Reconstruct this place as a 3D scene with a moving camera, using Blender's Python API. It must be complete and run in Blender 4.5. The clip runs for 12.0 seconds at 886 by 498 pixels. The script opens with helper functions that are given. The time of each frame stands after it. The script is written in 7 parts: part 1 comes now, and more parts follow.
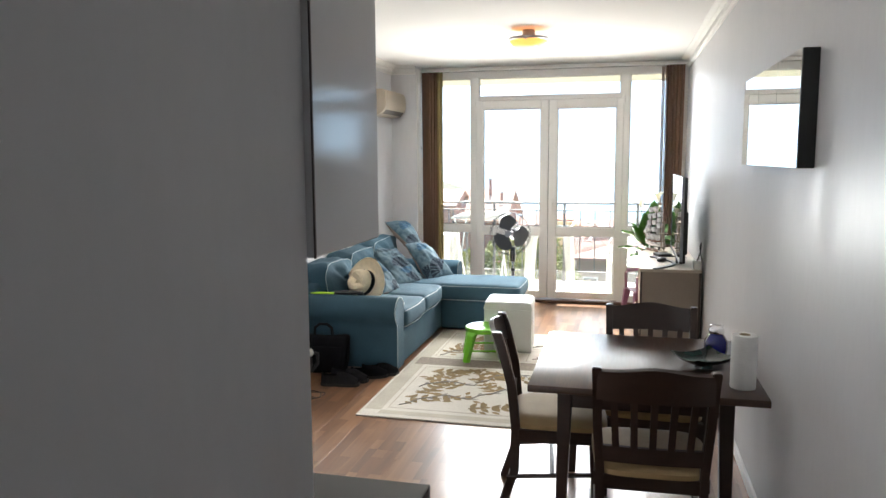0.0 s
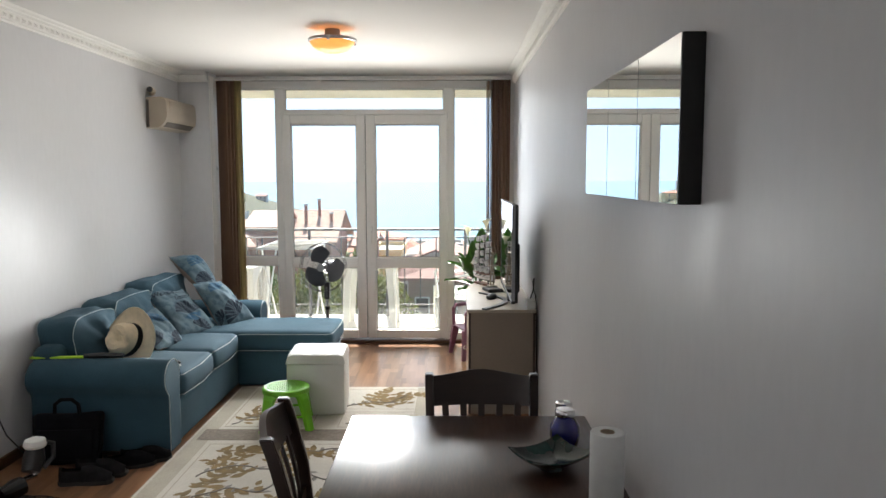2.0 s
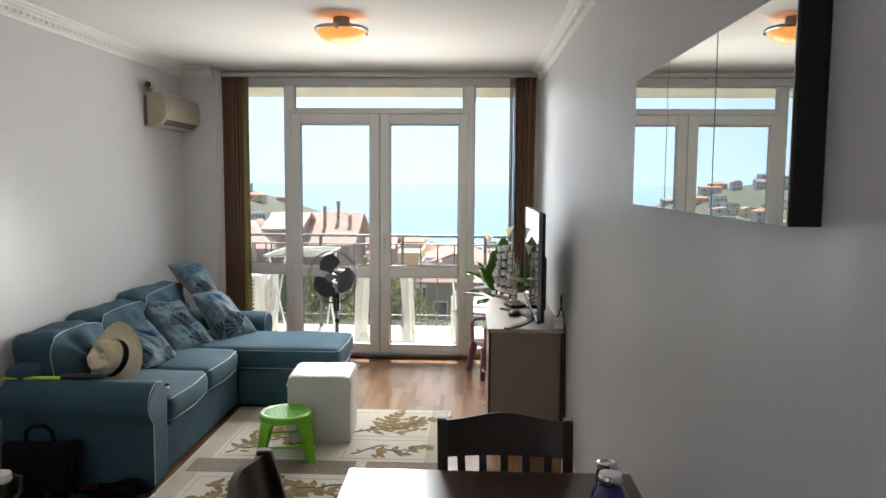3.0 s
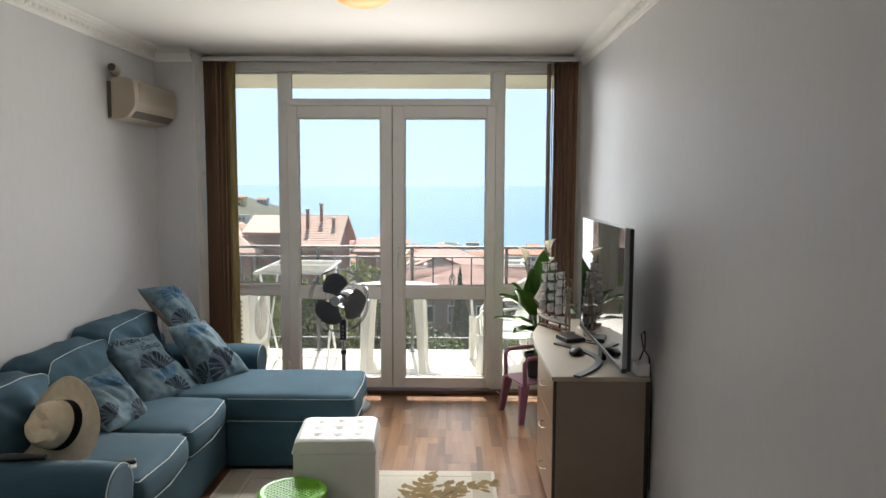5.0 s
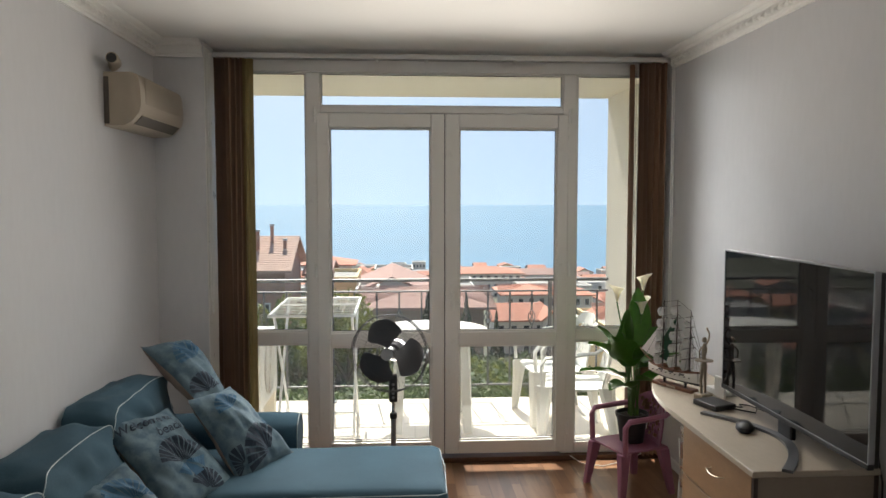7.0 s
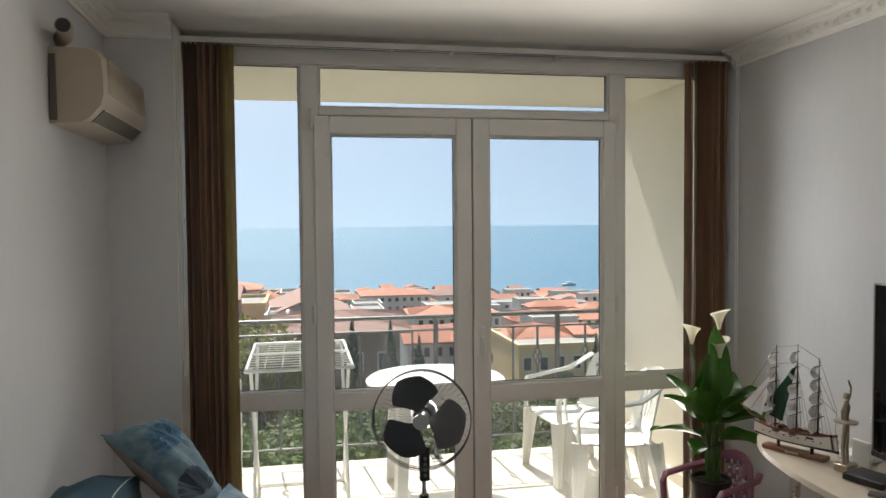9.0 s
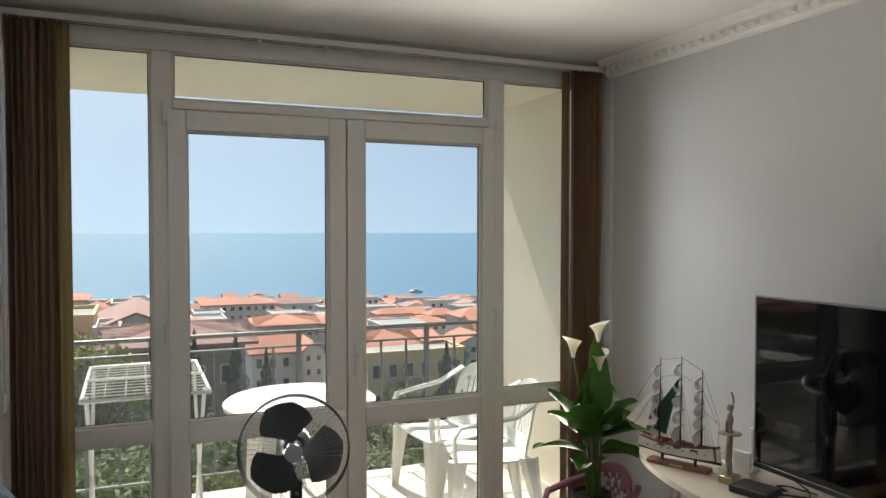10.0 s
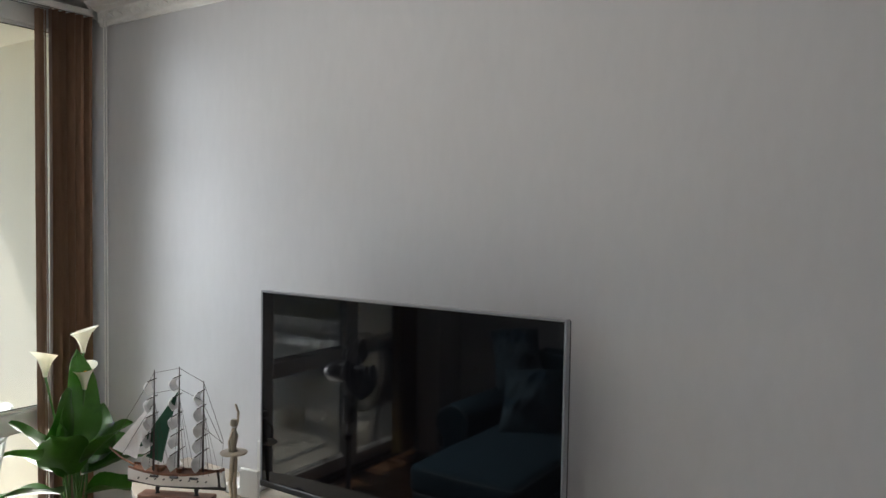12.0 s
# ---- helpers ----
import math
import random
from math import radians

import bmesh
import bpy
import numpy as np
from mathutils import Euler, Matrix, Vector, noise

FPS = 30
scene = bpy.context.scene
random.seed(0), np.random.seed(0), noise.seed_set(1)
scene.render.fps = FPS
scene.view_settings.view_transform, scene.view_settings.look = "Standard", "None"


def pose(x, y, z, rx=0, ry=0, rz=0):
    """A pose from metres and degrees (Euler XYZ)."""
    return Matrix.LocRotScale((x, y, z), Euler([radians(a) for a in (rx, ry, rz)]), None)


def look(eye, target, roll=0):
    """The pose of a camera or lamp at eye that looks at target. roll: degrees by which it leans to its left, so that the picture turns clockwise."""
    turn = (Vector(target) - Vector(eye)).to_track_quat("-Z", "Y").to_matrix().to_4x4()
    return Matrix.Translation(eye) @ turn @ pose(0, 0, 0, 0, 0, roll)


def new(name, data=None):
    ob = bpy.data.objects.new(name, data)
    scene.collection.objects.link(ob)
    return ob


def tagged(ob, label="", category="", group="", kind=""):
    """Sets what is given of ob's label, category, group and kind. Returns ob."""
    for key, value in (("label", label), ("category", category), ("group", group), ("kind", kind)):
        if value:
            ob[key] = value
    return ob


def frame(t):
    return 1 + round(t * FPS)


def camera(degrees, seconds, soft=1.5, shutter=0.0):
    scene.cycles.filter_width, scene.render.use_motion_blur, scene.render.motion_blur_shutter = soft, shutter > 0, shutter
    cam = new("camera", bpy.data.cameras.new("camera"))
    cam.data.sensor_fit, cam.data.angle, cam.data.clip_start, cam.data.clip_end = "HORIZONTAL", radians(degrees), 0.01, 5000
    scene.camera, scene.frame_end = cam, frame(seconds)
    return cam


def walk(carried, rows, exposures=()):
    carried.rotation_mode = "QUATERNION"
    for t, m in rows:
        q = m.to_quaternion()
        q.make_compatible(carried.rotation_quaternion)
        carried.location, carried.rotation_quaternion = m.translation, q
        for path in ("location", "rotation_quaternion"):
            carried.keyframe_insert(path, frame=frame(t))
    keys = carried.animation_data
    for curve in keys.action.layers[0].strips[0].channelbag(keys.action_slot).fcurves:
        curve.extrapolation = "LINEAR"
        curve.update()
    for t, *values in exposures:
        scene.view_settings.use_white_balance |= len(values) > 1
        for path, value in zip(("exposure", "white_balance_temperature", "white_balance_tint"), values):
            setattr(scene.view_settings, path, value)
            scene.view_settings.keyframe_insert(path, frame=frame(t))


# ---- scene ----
cam = camera(62.1, 12.0)
PATH = [
    (0, (-0.632, -8.198, 1.608), (-1.103, -6.27, 1.362), -0.3),
    (0.5, (-0.655, -7.964, 1.621), (-0.831, -5.986, 1.383), -0.8),
    (1, (-0.651, -7.717, 1.625), (-0.699, -5.73, 1.404), -0.9),
    (1.5, (-0.578, -7.462, 1.63), (-0.592, -5.472, 1.424), -0.5),
    (2, (-0.593, -7.211, 1.633), (-0.618, -5.22, 1.438), -0.1),
    (2.5, (-0.614, -6.964, 1.642), (-0.664, -4.973, 1.453), 0.3),
    (3, (-0.594, -6.723, 1.642), (-0.671, -4.733, 1.455), 0.4),
    (5, (-0.967, -5.701, 1.658), (-0.993, -3.71, 1.475), 0.2),
    (5.5, (-1.18, -5.476, 1.674), (-1.127, -3.484, 1.496), 0.1),
    (6, (-1.308, -5.22, 1.653), (-1.204, -3.229, 1.49), -0.1),
    (6.5, (-1.518, -4.965, 1.676), (-1.39, -2.975, 1.524), -0.1),
    (7, (-1.735, -4.71, 1.683), (-1.61, -2.718, 1.552), -0.0),
    (9, (-2.309, -3.758, 1.698), (-1.928, -1.797, 1.624), -0.5),
    (9.5, (-2.405, -3.580, 1.701), (-1.832, -1.666, 1.638), -0.3),
    (10, (-2.375, -3.475, 1.708), (-1.599, -1.632, 1.652), 0.0),
    (10.5, (-2.235, -3.478, 1.708), (-1.235, -1.746, 1.650), 0.2),
    (11, (-2.150, -3.416, 1.709), (-0.896, -1.866, 1.642), 0.6),
    (11.5, (-2.050, -3.275, 1.709), (-0.571, -1.930, 1.634), 0.9),
    (12, (-1.892, -3.195, 1.708), (-0.223, -2.096, 1.619), 0.9),
]
walk(cam, [(t, look(eye, target, roll)) for t, eye, target, roll in PATH],
     exposures=[(0.0, 2.38, 6250, 8), (0.5, 1.98, 6250, 8), (1.5, 1.68, 6250, 9), (2.5, 1.5, 6300, 9), (5.0, 1.2, 6400, 9), (6.5, 1.0, 6550, 10), (9.0, 0.84, 6600, 9), (10.5, 0.76, 6600, 8), (11.5, 0.93, 6450, 9), (12.0, 1.26, 6080, 8)])

# ==== world, sun, lamps ====
SUN_EL, SUN_AZ = 55.0, -6.0   # degrees; azimuth from straight ahead of the window, to the side wall
world = bpy.data.worlds.new("world")
scene.world = world
world.use_nodes = True
wn = world.node_tree.nodes
sky = wn.new("ShaderNodeTexSky")
sky.sky_type = 'NISHITA'
sky.sun_disc = False
sky.sun_elevation = radians(SUN_EL)
sky.sun_rotation = radians(SUN_AZ)
sky.air_density, sky.dust_density, sky.ozone_density = 1.0, 1.6, 0.2
wn["Background"].inputs[1].default_value = 0.080
sky_tint = wn.new("ShaderNodeMix")     # blue-green multiplier that corrects the sky's hue
sky_tint.data_type, sky_tint.blend_type = 'RGBA', 'MULTIPLY'
sky_tint.inputs[0].default_value = 1.0
sky_tint.inputs[7].default_value = (0.95, 1.02, 1.01, 1)
world.node_tree.links.new(sky.outputs[0], sky_tint.inputs[6])
world.node_tree.links.new(sky_tint.outputs[2], wn["Background"].inputs[0])
# the sky lookup is shifted up, to start a little above the horizon's yellow band
sky_tc, sky_sep, sky_mul, sky_com = (wn.new("ShaderNode" + k) for k in ("TexCoord", "SeparateXYZ", "Math", "CombineXYZ"))
sky_mul.operation = 'MULTIPLY_ADD'
sky_mul.inputs[1].default_value, sky_mul.inputs[2].default_value = 0.85, 0.26
world.node_tree.links.new(sky_tc.outputs["Generated"], sky_sep.inputs[0])
world.node_tree.links.new(sky_sep.outputs[2], sky_mul.inputs[0])
for k in (0, 1):
    world.node_tree.links.new(sky_sep.outputs[k], sky_com.inputs[k])
world.node_tree.links.new(sky_mul.outputs[0], sky_com.inputs[2])
world.node_tree.links.new(sky_com.outputs[0], sky.inputs[0])

sun_data = bpy.data.lights.new("sun", 'SUN')
sun_data.energy, sun_data.angle, sun_data.color = 5.0, radians(0.53), (1.0, 0.95, 0.86)
sun_ob = new("sun", sun_data)
_az = radians(SUN_AZ)
_d = Vector((math.sin(_az) * math.cos(radians(SUN_EL)), math.cos(_az) * math.cos(radians(SUN_EL)), math.sin(radians(SUN_EL))))
sun_ob.matrix_world = look(_d * 40, (0, 0, 0))

# daylight through the window opening: strips facing up and down, standing in for the bright sky and the sunlit balcony
def strip(z, tilt, watts, col, height=0.30, spread=86, xc=-1.43, width=2.25, aside=0.0):
    d = bpy.data.lights.new("window_daylight_fill", 'AREA')
    d.shape, d.size, d.size_y = 'RECTANGLE', width, height
    d.energy, d.color, d.spread = watts, col, radians(spread)
    ob = new("window_daylight_fill", d)
    ob.matrix_world = look((xc, -0.24, z), (xc + aside, -0.24 - math.cos(radians(tilt)), z + math.sin(radians(tilt))))
    return ob


strip(0.55, 46, 4.4, (1.0, 0.93, 0.84), spread=80)
strip(1.35, 46, 2.4, (1.0, 0.93, 0.84), spread=80)
strip(1.45, -50, 4.6, (0.98, 0.97, 0.95), spread=80)
strip(2.20, -50, 6.0, (0.98, 0.97, 0.95), spread=80)
# added narrow beam that brightens the deep end of the room
strip(1.05, 0, 9.5, (0.99, 0.98, 0.95), 0.6, 44, -1.78, 0.9, -0.07)
# added strip: bounce of the balcony's sunlit cream side wall onto the sofa's wall
strip(1.45, 0, 3.4, (1.0, 0.95, 0.87), 1.7, 76, -0.42, 0.3, -0.85)
# added fill at the right jamb, grazing the wall behind the television
strip(1.55, 0, 0.4, (0.95, 0.98, 1.0), 1.7, 64, -0.38, 0.2, 0.45)

# ==== materials ====
def mat(name, base, rough=0.6, metal=0.0, spec=0.5, var=0.0, vscale=3.0, fine=0.0, fscale=60.0, bump=0.0, bscale=80.0,
        coat=0.0, sheen=0.0, stretch=(1, 1, 1), rand=0.0, trans=0.0, alt=None, rvar=0.0):
    """A surface: base colour with wide and fine variation, roughness variation and relief."""
    m = bpy.data.materials.new(name)
    m.use_nodes = True
    nt = m.node_tree
    N, L = nt.nodes, nt.links
    b = N["Principled BSDF"]
    b.inputs["Roughness"].default_value = rough
    b.inputs["Metallic"].default_value = metal
    b.inputs["Specular IOR Level"].default_value = spec
    b.inputs["Coat Weight"].default_value = coat
    b.inputs["Coat Roughness"].default_value = 0.12
    b.inputs["Sheen Weight"].default_value = sheen
    b.inputs["Base Color"].default_value = (*base, 1)
    tc = N.new("ShaderNodeTexCoord")
    mp = N.new("ShaderNodeMapping")
    mp.inputs["Scale"].default_value = stretch
    L.new(tc.outputs["Object"], mp.inputs[0])
    col = None
    if var or fine or rand:
        hsv = N.new("ShaderNodeHueSaturation")
        hsv.inputs["Color"].default_value = (*base, 1)
        acc = None
        for amount, scale, detail in ((var, vscale, 4.0), (fine, fscale, 3.0)):
            if not amount:
                continue
            nz = N.new("ShaderNodeTexNoise")
            nz.inputs["Scale"].default_value = scale
            nz.inputs["Detail"].default_value = detail
            L.new(mp.outputs[0], nz.inputs["Vector"])
            mr = N.new("ShaderNodeMapRange")
            mr.inputs[1].default_value, mr.inputs[2].default_value = 0.25, 0.75
            mr.inputs[3].default_value, mr.inputs[4].default_value = 1 - amount, 1 + amount
            L.new(nz.outputs["Fac"], mr.inputs[0])
            if acc is None:
                acc = mr.outputs[0]
            else:
                mu = N.new("ShaderNodeMath")
                mu.operation = 'MULTIPLY'
                L.new(acc, mu.inputs[0])
                L.new(mr.outputs[0], mu.inputs[1])
                acc = mu.outputs[0]
        if rand:
            oi = N.new("ShaderNodeObjectInfo")
            mr = N.new("ShaderNodeMapRange")
            mr.inputs[3].default_value, mr.inputs[4].default_value = 1 - rand, 1 + rand
            L.new(oi.outputs["Random"], mr.inputs[0])
            if acc is None:
                acc = mr.outputs[0]
            else:
                mu = N.new("ShaderNodeMath")
                mu.operation = 'MULTIPLY'
                L.new(acc, mu.inputs[0])
                L.new(mr.outputs[0], mu.inputs[1])
                acc = mu.outputs[0]
        L.new(acc, hsv.inputs["Value"])
        col = hsv.outputs[0]
        if alt is not None:
            nz = N.new("ShaderNodeTexNoise")
            nz.inputs["Scale"].default_value = vscale * 2.3
            nz.inputs["Detail"].default_value = 5.0
            L.new(mp.outputs[0], nz.inputs["Vector"])
            rp = N.new("ShaderNodeValToRGB")
            rp.color_ramp.elements[0].position, rp.color_ramp.elements[1].position = 0.45, 0.62
            L.new(nz.outputs["Fac"], rp.inputs[0])
            mx = N.new("ShaderNodeMix")
            mx.data_type = 'RGBA'
            L.new(rp.outputs[0], mx.inputs[0])
            L.new(col, mx.inputs[6])
            mx.inputs[7].default_value = (*alt, 1)
            col = mx.outputs[2]
        L.new(col, b.inputs["Base Color"])
    if rvar:
        nz = N.new("ShaderNodeTexNoise")
        nz.inputs["Scale"].default_value = vscale * 4
        nz.inputs["Detail"].default_value = 4.0
        L.new(mp.outputs[0], nz.inputs["Vector"])
        mr = N.new("ShaderNodeMapRange")
        mr.inputs[1].default_value, mr.inputs[2].default_value = 0.3, 0.7
        mr.inputs[3].default_value, mr.inputs[4].default_value = max(0.02, rough - rvar), rough + rvar
        L.new(nz.outputs["Fac"], mr.inputs[0])
        L.new(mr.outputs[0], b.inputs["Roughness"])
    if bump:
        nz = N.new("ShaderNodeTexNoise")
        nz.inputs["Scale"].default_value = bscale
        nz.inputs["Detail"].default_value = 3.0
        L.new(mp.outputs[0], nz.inputs["Vector"])
        bp = N.new("ShaderNodeBump")
        bp.inputs["Strength"].default_value = bump
        bp.inputs["Distance"].default_value = 0.004
        L.new(nz.outputs["Fac"], bp.inputs["Height"])
        L.new(bp.outputs[0], b.inputs["Normal"])
    if trans:
        out = N["Material Output"]
        tr = N.new("ShaderNodeBsdfTranslucent")
        tr.inputs[0].default_value = (*base, 1)
        if col is not None:
            L.new(col, tr.inputs[0])
        mx = N.new("ShaderNodeMixShader")
        mx.inputs[0].default_value = trans
        L.new(b.outputs[0], mx.inputs[1])
        L.new(tr.outputs[0], mx.inputs[2])
        L.new(mx.outputs[0], out.inputs[0])
    return m


def glass_mat(name, tint=(1, 1, 1), veil=0.0):
    """Thin clear pane: light goes straight through, with the gloss of glass and an added pale haze."""
    m = bpy.data.materials.new(name)
    m.use_nodes = True
    N, L = m.node_tree.nodes, m.node_tree.links
    N.remove(N["Principled BSDF"])
    tr = N.new("ShaderNodeBsdfTransparent")
    tr.inputs[0].default_value = (*tint, 1)
    gl = N.new("ShaderNodeBsdfGlossy")
    gl.inputs["Roughness"].default_value = 0.01
    fr = N.new("ShaderNodeFresnel")
    fr.inputs[0].default_value = 1.25
    mx = N.new("ShaderNodeMixShader")
    L.new(fr.outputs[0], mx.inputs[0])
    L.new(tr.outputs[0], mx.inputs[1])
    L.new(gl.outputs[0], mx.inputs[2])
    out = mx.outputs[0]
    # translucent veil that lifts the dark tones outside, standing in for distance haze
    if veil:
        nz = N.new("ShaderNodeTexNoise")
        nz.inputs["Scale"].default_value, nz.inputs["Detail"].default_value = 2.5, 5.0
        mr = N.new("ShaderNodeMapRange")
        mr.inputs[1].default_value, mr.inputs[2].default_value = 0.3, 0.7
        mr.inputs[3].default_value, mr.inputs[4].default_value = veil * 0.7, veil * 1.3
        L.new(nz.outputs["Fac"], mr.inputs[0])
        tl = N.new("ShaderNodeBsdfTranslucent")
        tl.inputs[0].default_value = (0.9, 0.9, 0.88, 1)
        md = N.new("ShaderNodeMixShader")
        L.new(mr.outputs[0], md.inputs[0])
        L.new(out, md.inputs[1])
        L.new(tl.outputs[0], md.inputs[2])
        out = md.outputs[0]
    L.new(out, N["Material Output"].inputs[0])
    return m


def glow_mat(name, col, strength):
    m = bpy.data.materials.new(name)
    m.use_nodes = True
    b = m.node_tree.nodes["Principled BSDF"]
    b.inputs["Base Color"].default_value = (*col, 1)
    b.inputs["Roughness"].default_value = 0.35
    b.inputs["Emission Color"].default_value = (*col, 1)
    b.inputs["Emission Strength"].default_value = strength
    return m


M_WALL = mat("satin_wall_paint", (0.65, 0.65, 0.665), 0.46, spec=0.38, var=0.03, vscale=1.3, fine=0.02, fscale=30, bump=0.10, bscale=22, rvar=0.06, stretch=(1, 1, 0.35))
M_CEIL = mat("ceiling_paint", (0.80, 0.79, 0.77), 0.8, var=0.02, vscale=1.2, bump=0.05, bscale=60)
M_PLASTER = mat("white_plaster_moulding", (0.88, 0.87, 0.84), 0.7, var=0.03, vscale=8, bump=0.08, bscale=120)
M_SKIRT_D = mat("brown_skirting", (0.12, 0.055, 0.03), 0.4, var=0.2, vscale=6, stretch=(1, 0.1, 1))
M_SKIRT_W = mat("white_skirting", (0.78, 0.78, 0.77), 0.35, var=0.03, vscale=6)
M_PVC = mat("white_pvc", (0.80, 0.79, 0.76), 0.32, var=0.02, vscale=4, rvar=0.05)
M_GASKET = mat("dark_gasket", (0.03, 0.03, 0.03), 0.6)
M_GLASS = glass_mat("window_glass", (0.97, 0.985, 0.98), 0.05)
M_METAL = mat("brushed_metal", (0.55, 0.55, 0.55), 0.3, metal=1.0, rvar=0.1)
M_CHROME = mat("chrome", (0.8, 0.8, 0.8), 0.12, metal=1.0)
M_MIRROR = mat("mirror_silver", (0.77, 0.79, 0.78), 0.012, metal=1.0)
M_BLACK = mat("black_plastic", (0.012, 0.012, 0.013), 0.42, var=0.1, bump=0.05, bscale=300)
M_BLACKGL = mat("black_gloss", (0.004, 0.004, 0.005), 0.035, spec=0.36)
M_WHITEPL = mat("white_plastic", (0.80, 0.80, 0.77), 0.35, var=0.03, vscale=5)
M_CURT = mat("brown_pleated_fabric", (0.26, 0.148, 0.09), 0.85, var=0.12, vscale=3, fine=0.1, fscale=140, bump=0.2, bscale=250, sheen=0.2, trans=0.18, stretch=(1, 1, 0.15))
# the curtain fabric again, its sunlit edge put into a lighter olive colour
M_CURT_SUN = mat("sunlit_curtain_edge", (0.30, 0.23, 0.10), 0.85, var=0.1, vscale=3, fine=0.1, fscale=140, bump=0.2, bscale=250, trans=0.35, stretch=(1, 1, 0.15))
M_SOFA = mat("teal_blue_woven_fabric", (0.040, 0.084, 0.115), 0.92, var=0.14, vscale=5, fine=0.12, fscale=220, bump=0.35, bscale=320, sheen=0.03, spec=0.2)
M_PIPE = mat("pale_piping", (0.44, 0.50, 0.52), 0.8, bump=0.2, bscale=300)
M_WOODDK = mat("dark_walnut_lacquer", (0.030, 0.015, 0.011), 0.34, var=0.2, vscale=4, fine=0.08, fscale=30, coat=0.2, stretch=(1, 8, 8), bump=0.012, bscale=30, rvar=0.04)
M_TABLE = mat("dark_table_lacquer", (0.062, 0.031, 0.020), 0.31, var=0.35, vscale=3, fine=0.2, fscale=24, spec=0.40, stretch=(7, 0.8, 7), bump=0.003, bscale=7, rvar=0.03)
M_SEATFAB = mat("mustard_seat_fabric", (0.36, 0.25, 0.12), 0.9, var=0.12, vscale=9, fine=0.1, fscale=200, bump=0.3, bscale=260, sheen=0.3)
M_LEATHW = mat("white_leatherette", (0.64, 0.64, 0.60), 0.38, var=0.05, vscale=6, bump=0.12, bscale=160)
M_GREEN = mat("lime_green_plastic", (0.17, 0.50, 0.02), 0.33, var=0.05, vscale=5)
M_LIME = mat("lime_strip", (0.45, 0.75, 0.03), 0.5)
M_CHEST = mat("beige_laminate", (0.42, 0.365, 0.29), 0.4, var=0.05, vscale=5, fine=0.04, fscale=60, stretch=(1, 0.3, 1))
# beige laminate made darker, for the chest side towards the room
M_CHESTSIDE = mat("darker_beige_laminate", (0.25, 0.208, 0.168), 0.45, var=0.05, vscale=5, fine=0.03, fscale=60)
M_DRAWER = mat("warm_wood_laminate", (0.30, 0.18, 0.098), 0.35, var=0.12, vscale=3, fine=0.1, fscale=40, stretch=(4, 1, 6))
M_EDGE = mat("dark_edge_strip", (0.05, 0.035, 0.03), 0.45)
M_ACIND = mat("aged_ivory_plastic", (0.42, 0.36, 0.28), 0.42, var=0.06, vscale=6)
# dark tone that paints the shade in vent slots; also on the mounting plate
M_ACDARK = mat("shadowed_slot", (0.10, 0.085, 0.07), 0.6)
M_STRAW = mat("cream_straw", (0.80, 0.67, 0.47), 0.8, var=0.1, vscale=30, bump=0.5, bscale=260)
M_BAND = mat("black_hat_band", (0.015, 0.013, 0.013), 0.7)
M_BAG = mat("black_nylon", (0.008, 0.008, 0.010), 0.8, spec=0.08, var=0.3, vscale=12, bump=0.4, bscale=200)
M_SHOE = mat("charcoal_suede", (0.028, 0.028, 0.031), 0.9, spec=0.1, var=0.3, vscale=20, bump=0.3, bscale=220)
M_SOLE = mat("shoe_sole", (0.02, 0.02, 0.02), 0.7)
M_PAPER = mat("white_paper", (0.82, 0.82, 0.80), 0.9, var=0.03, vscale=30, bump=0.35, bscale=130)
M_DISH = mat("dark_green_glass", (0.008, 0.028, 0.025), 0.14, var=0.5, vscale=18, spec=0.5, coat=0.2)
M_COBALT = mat("cobalt_glass", (0.006, 0.010, 0.17), 0.06, spec=0.8, coat=0.5)
M_PURPLE = mat("mauve_plastic", (0.30, 0.12, 0.19), 0.4, var=0.06, vscale=6)
M_POT = mat("dark_pot_plastic", (0.02, 0.02, 0.022), 0.5)
M_SOIL = mat("potting_soil", (0.03, 0.02, 0.014), 0.95, bump=0.8, bscale=60)
M_LEAF = mat("plant_leaf", (0.066, 0.175, 0.024), 0.30, var=0.3, vscale=7, fine=0.12, fscale=40, trans=0.34, bump=0.1, bscale=40, rand=0.25)
M_STEM = mat("plant_stem", (0.07, 0.16, 0.03), 0.5, var=0.15)
M_CALLA = mat("calla_petal", (0.86, 0.83, 0.70), 0.5, var=0.06, vscale=14, trans=0.3)
M_SPADIX = mat("yellow_spadix", (0.75, 0.45, 0.03), 0.7)
M_SHIPW = mat("ship_white_paint", (0.75, 0.73, 0.70), 0.5, var=0.05, vscale=20)
M_SHIPB = mat("ship_brown_wood", (0.17, 0.07, 0.035), 0.5, var=0.25, vscale=20)
M_SAIL = mat("sail_cloth", (0.84, 0.83, 0.82), 0.9, var=0.06, vscale=30, trans=0.2)
M_SAILG = mat("green_sail_cloth", (0.03, 0.10, 0.06), 0.9)
M_BRONZE = mat("pale_brass", (0.40, 0.34, 0.26), 0.3, metal=0.9, var=0.2, vscale=30)
M_STAND = mat("dark_silver_plastic", (0.13, 0.135, 0.145), 0.3, metal=0.5)
M_GUNMET = mat("silver_grey_plastic", (0.30, 0.31, 0.33), 0.3, metal=0.5)
M_FANGREY = mat("fan_grey_plastic", (0.22, 0.22, 0.23), 0.4)
M_GUARD = mat("dark_guard_wire", (0.035, 0.035, 0.038), 0.45, metal=0.2)
M_FANBL = mat("fan_blade", (0.055, 0.055, 0.06), 0.3, trans=0.1)
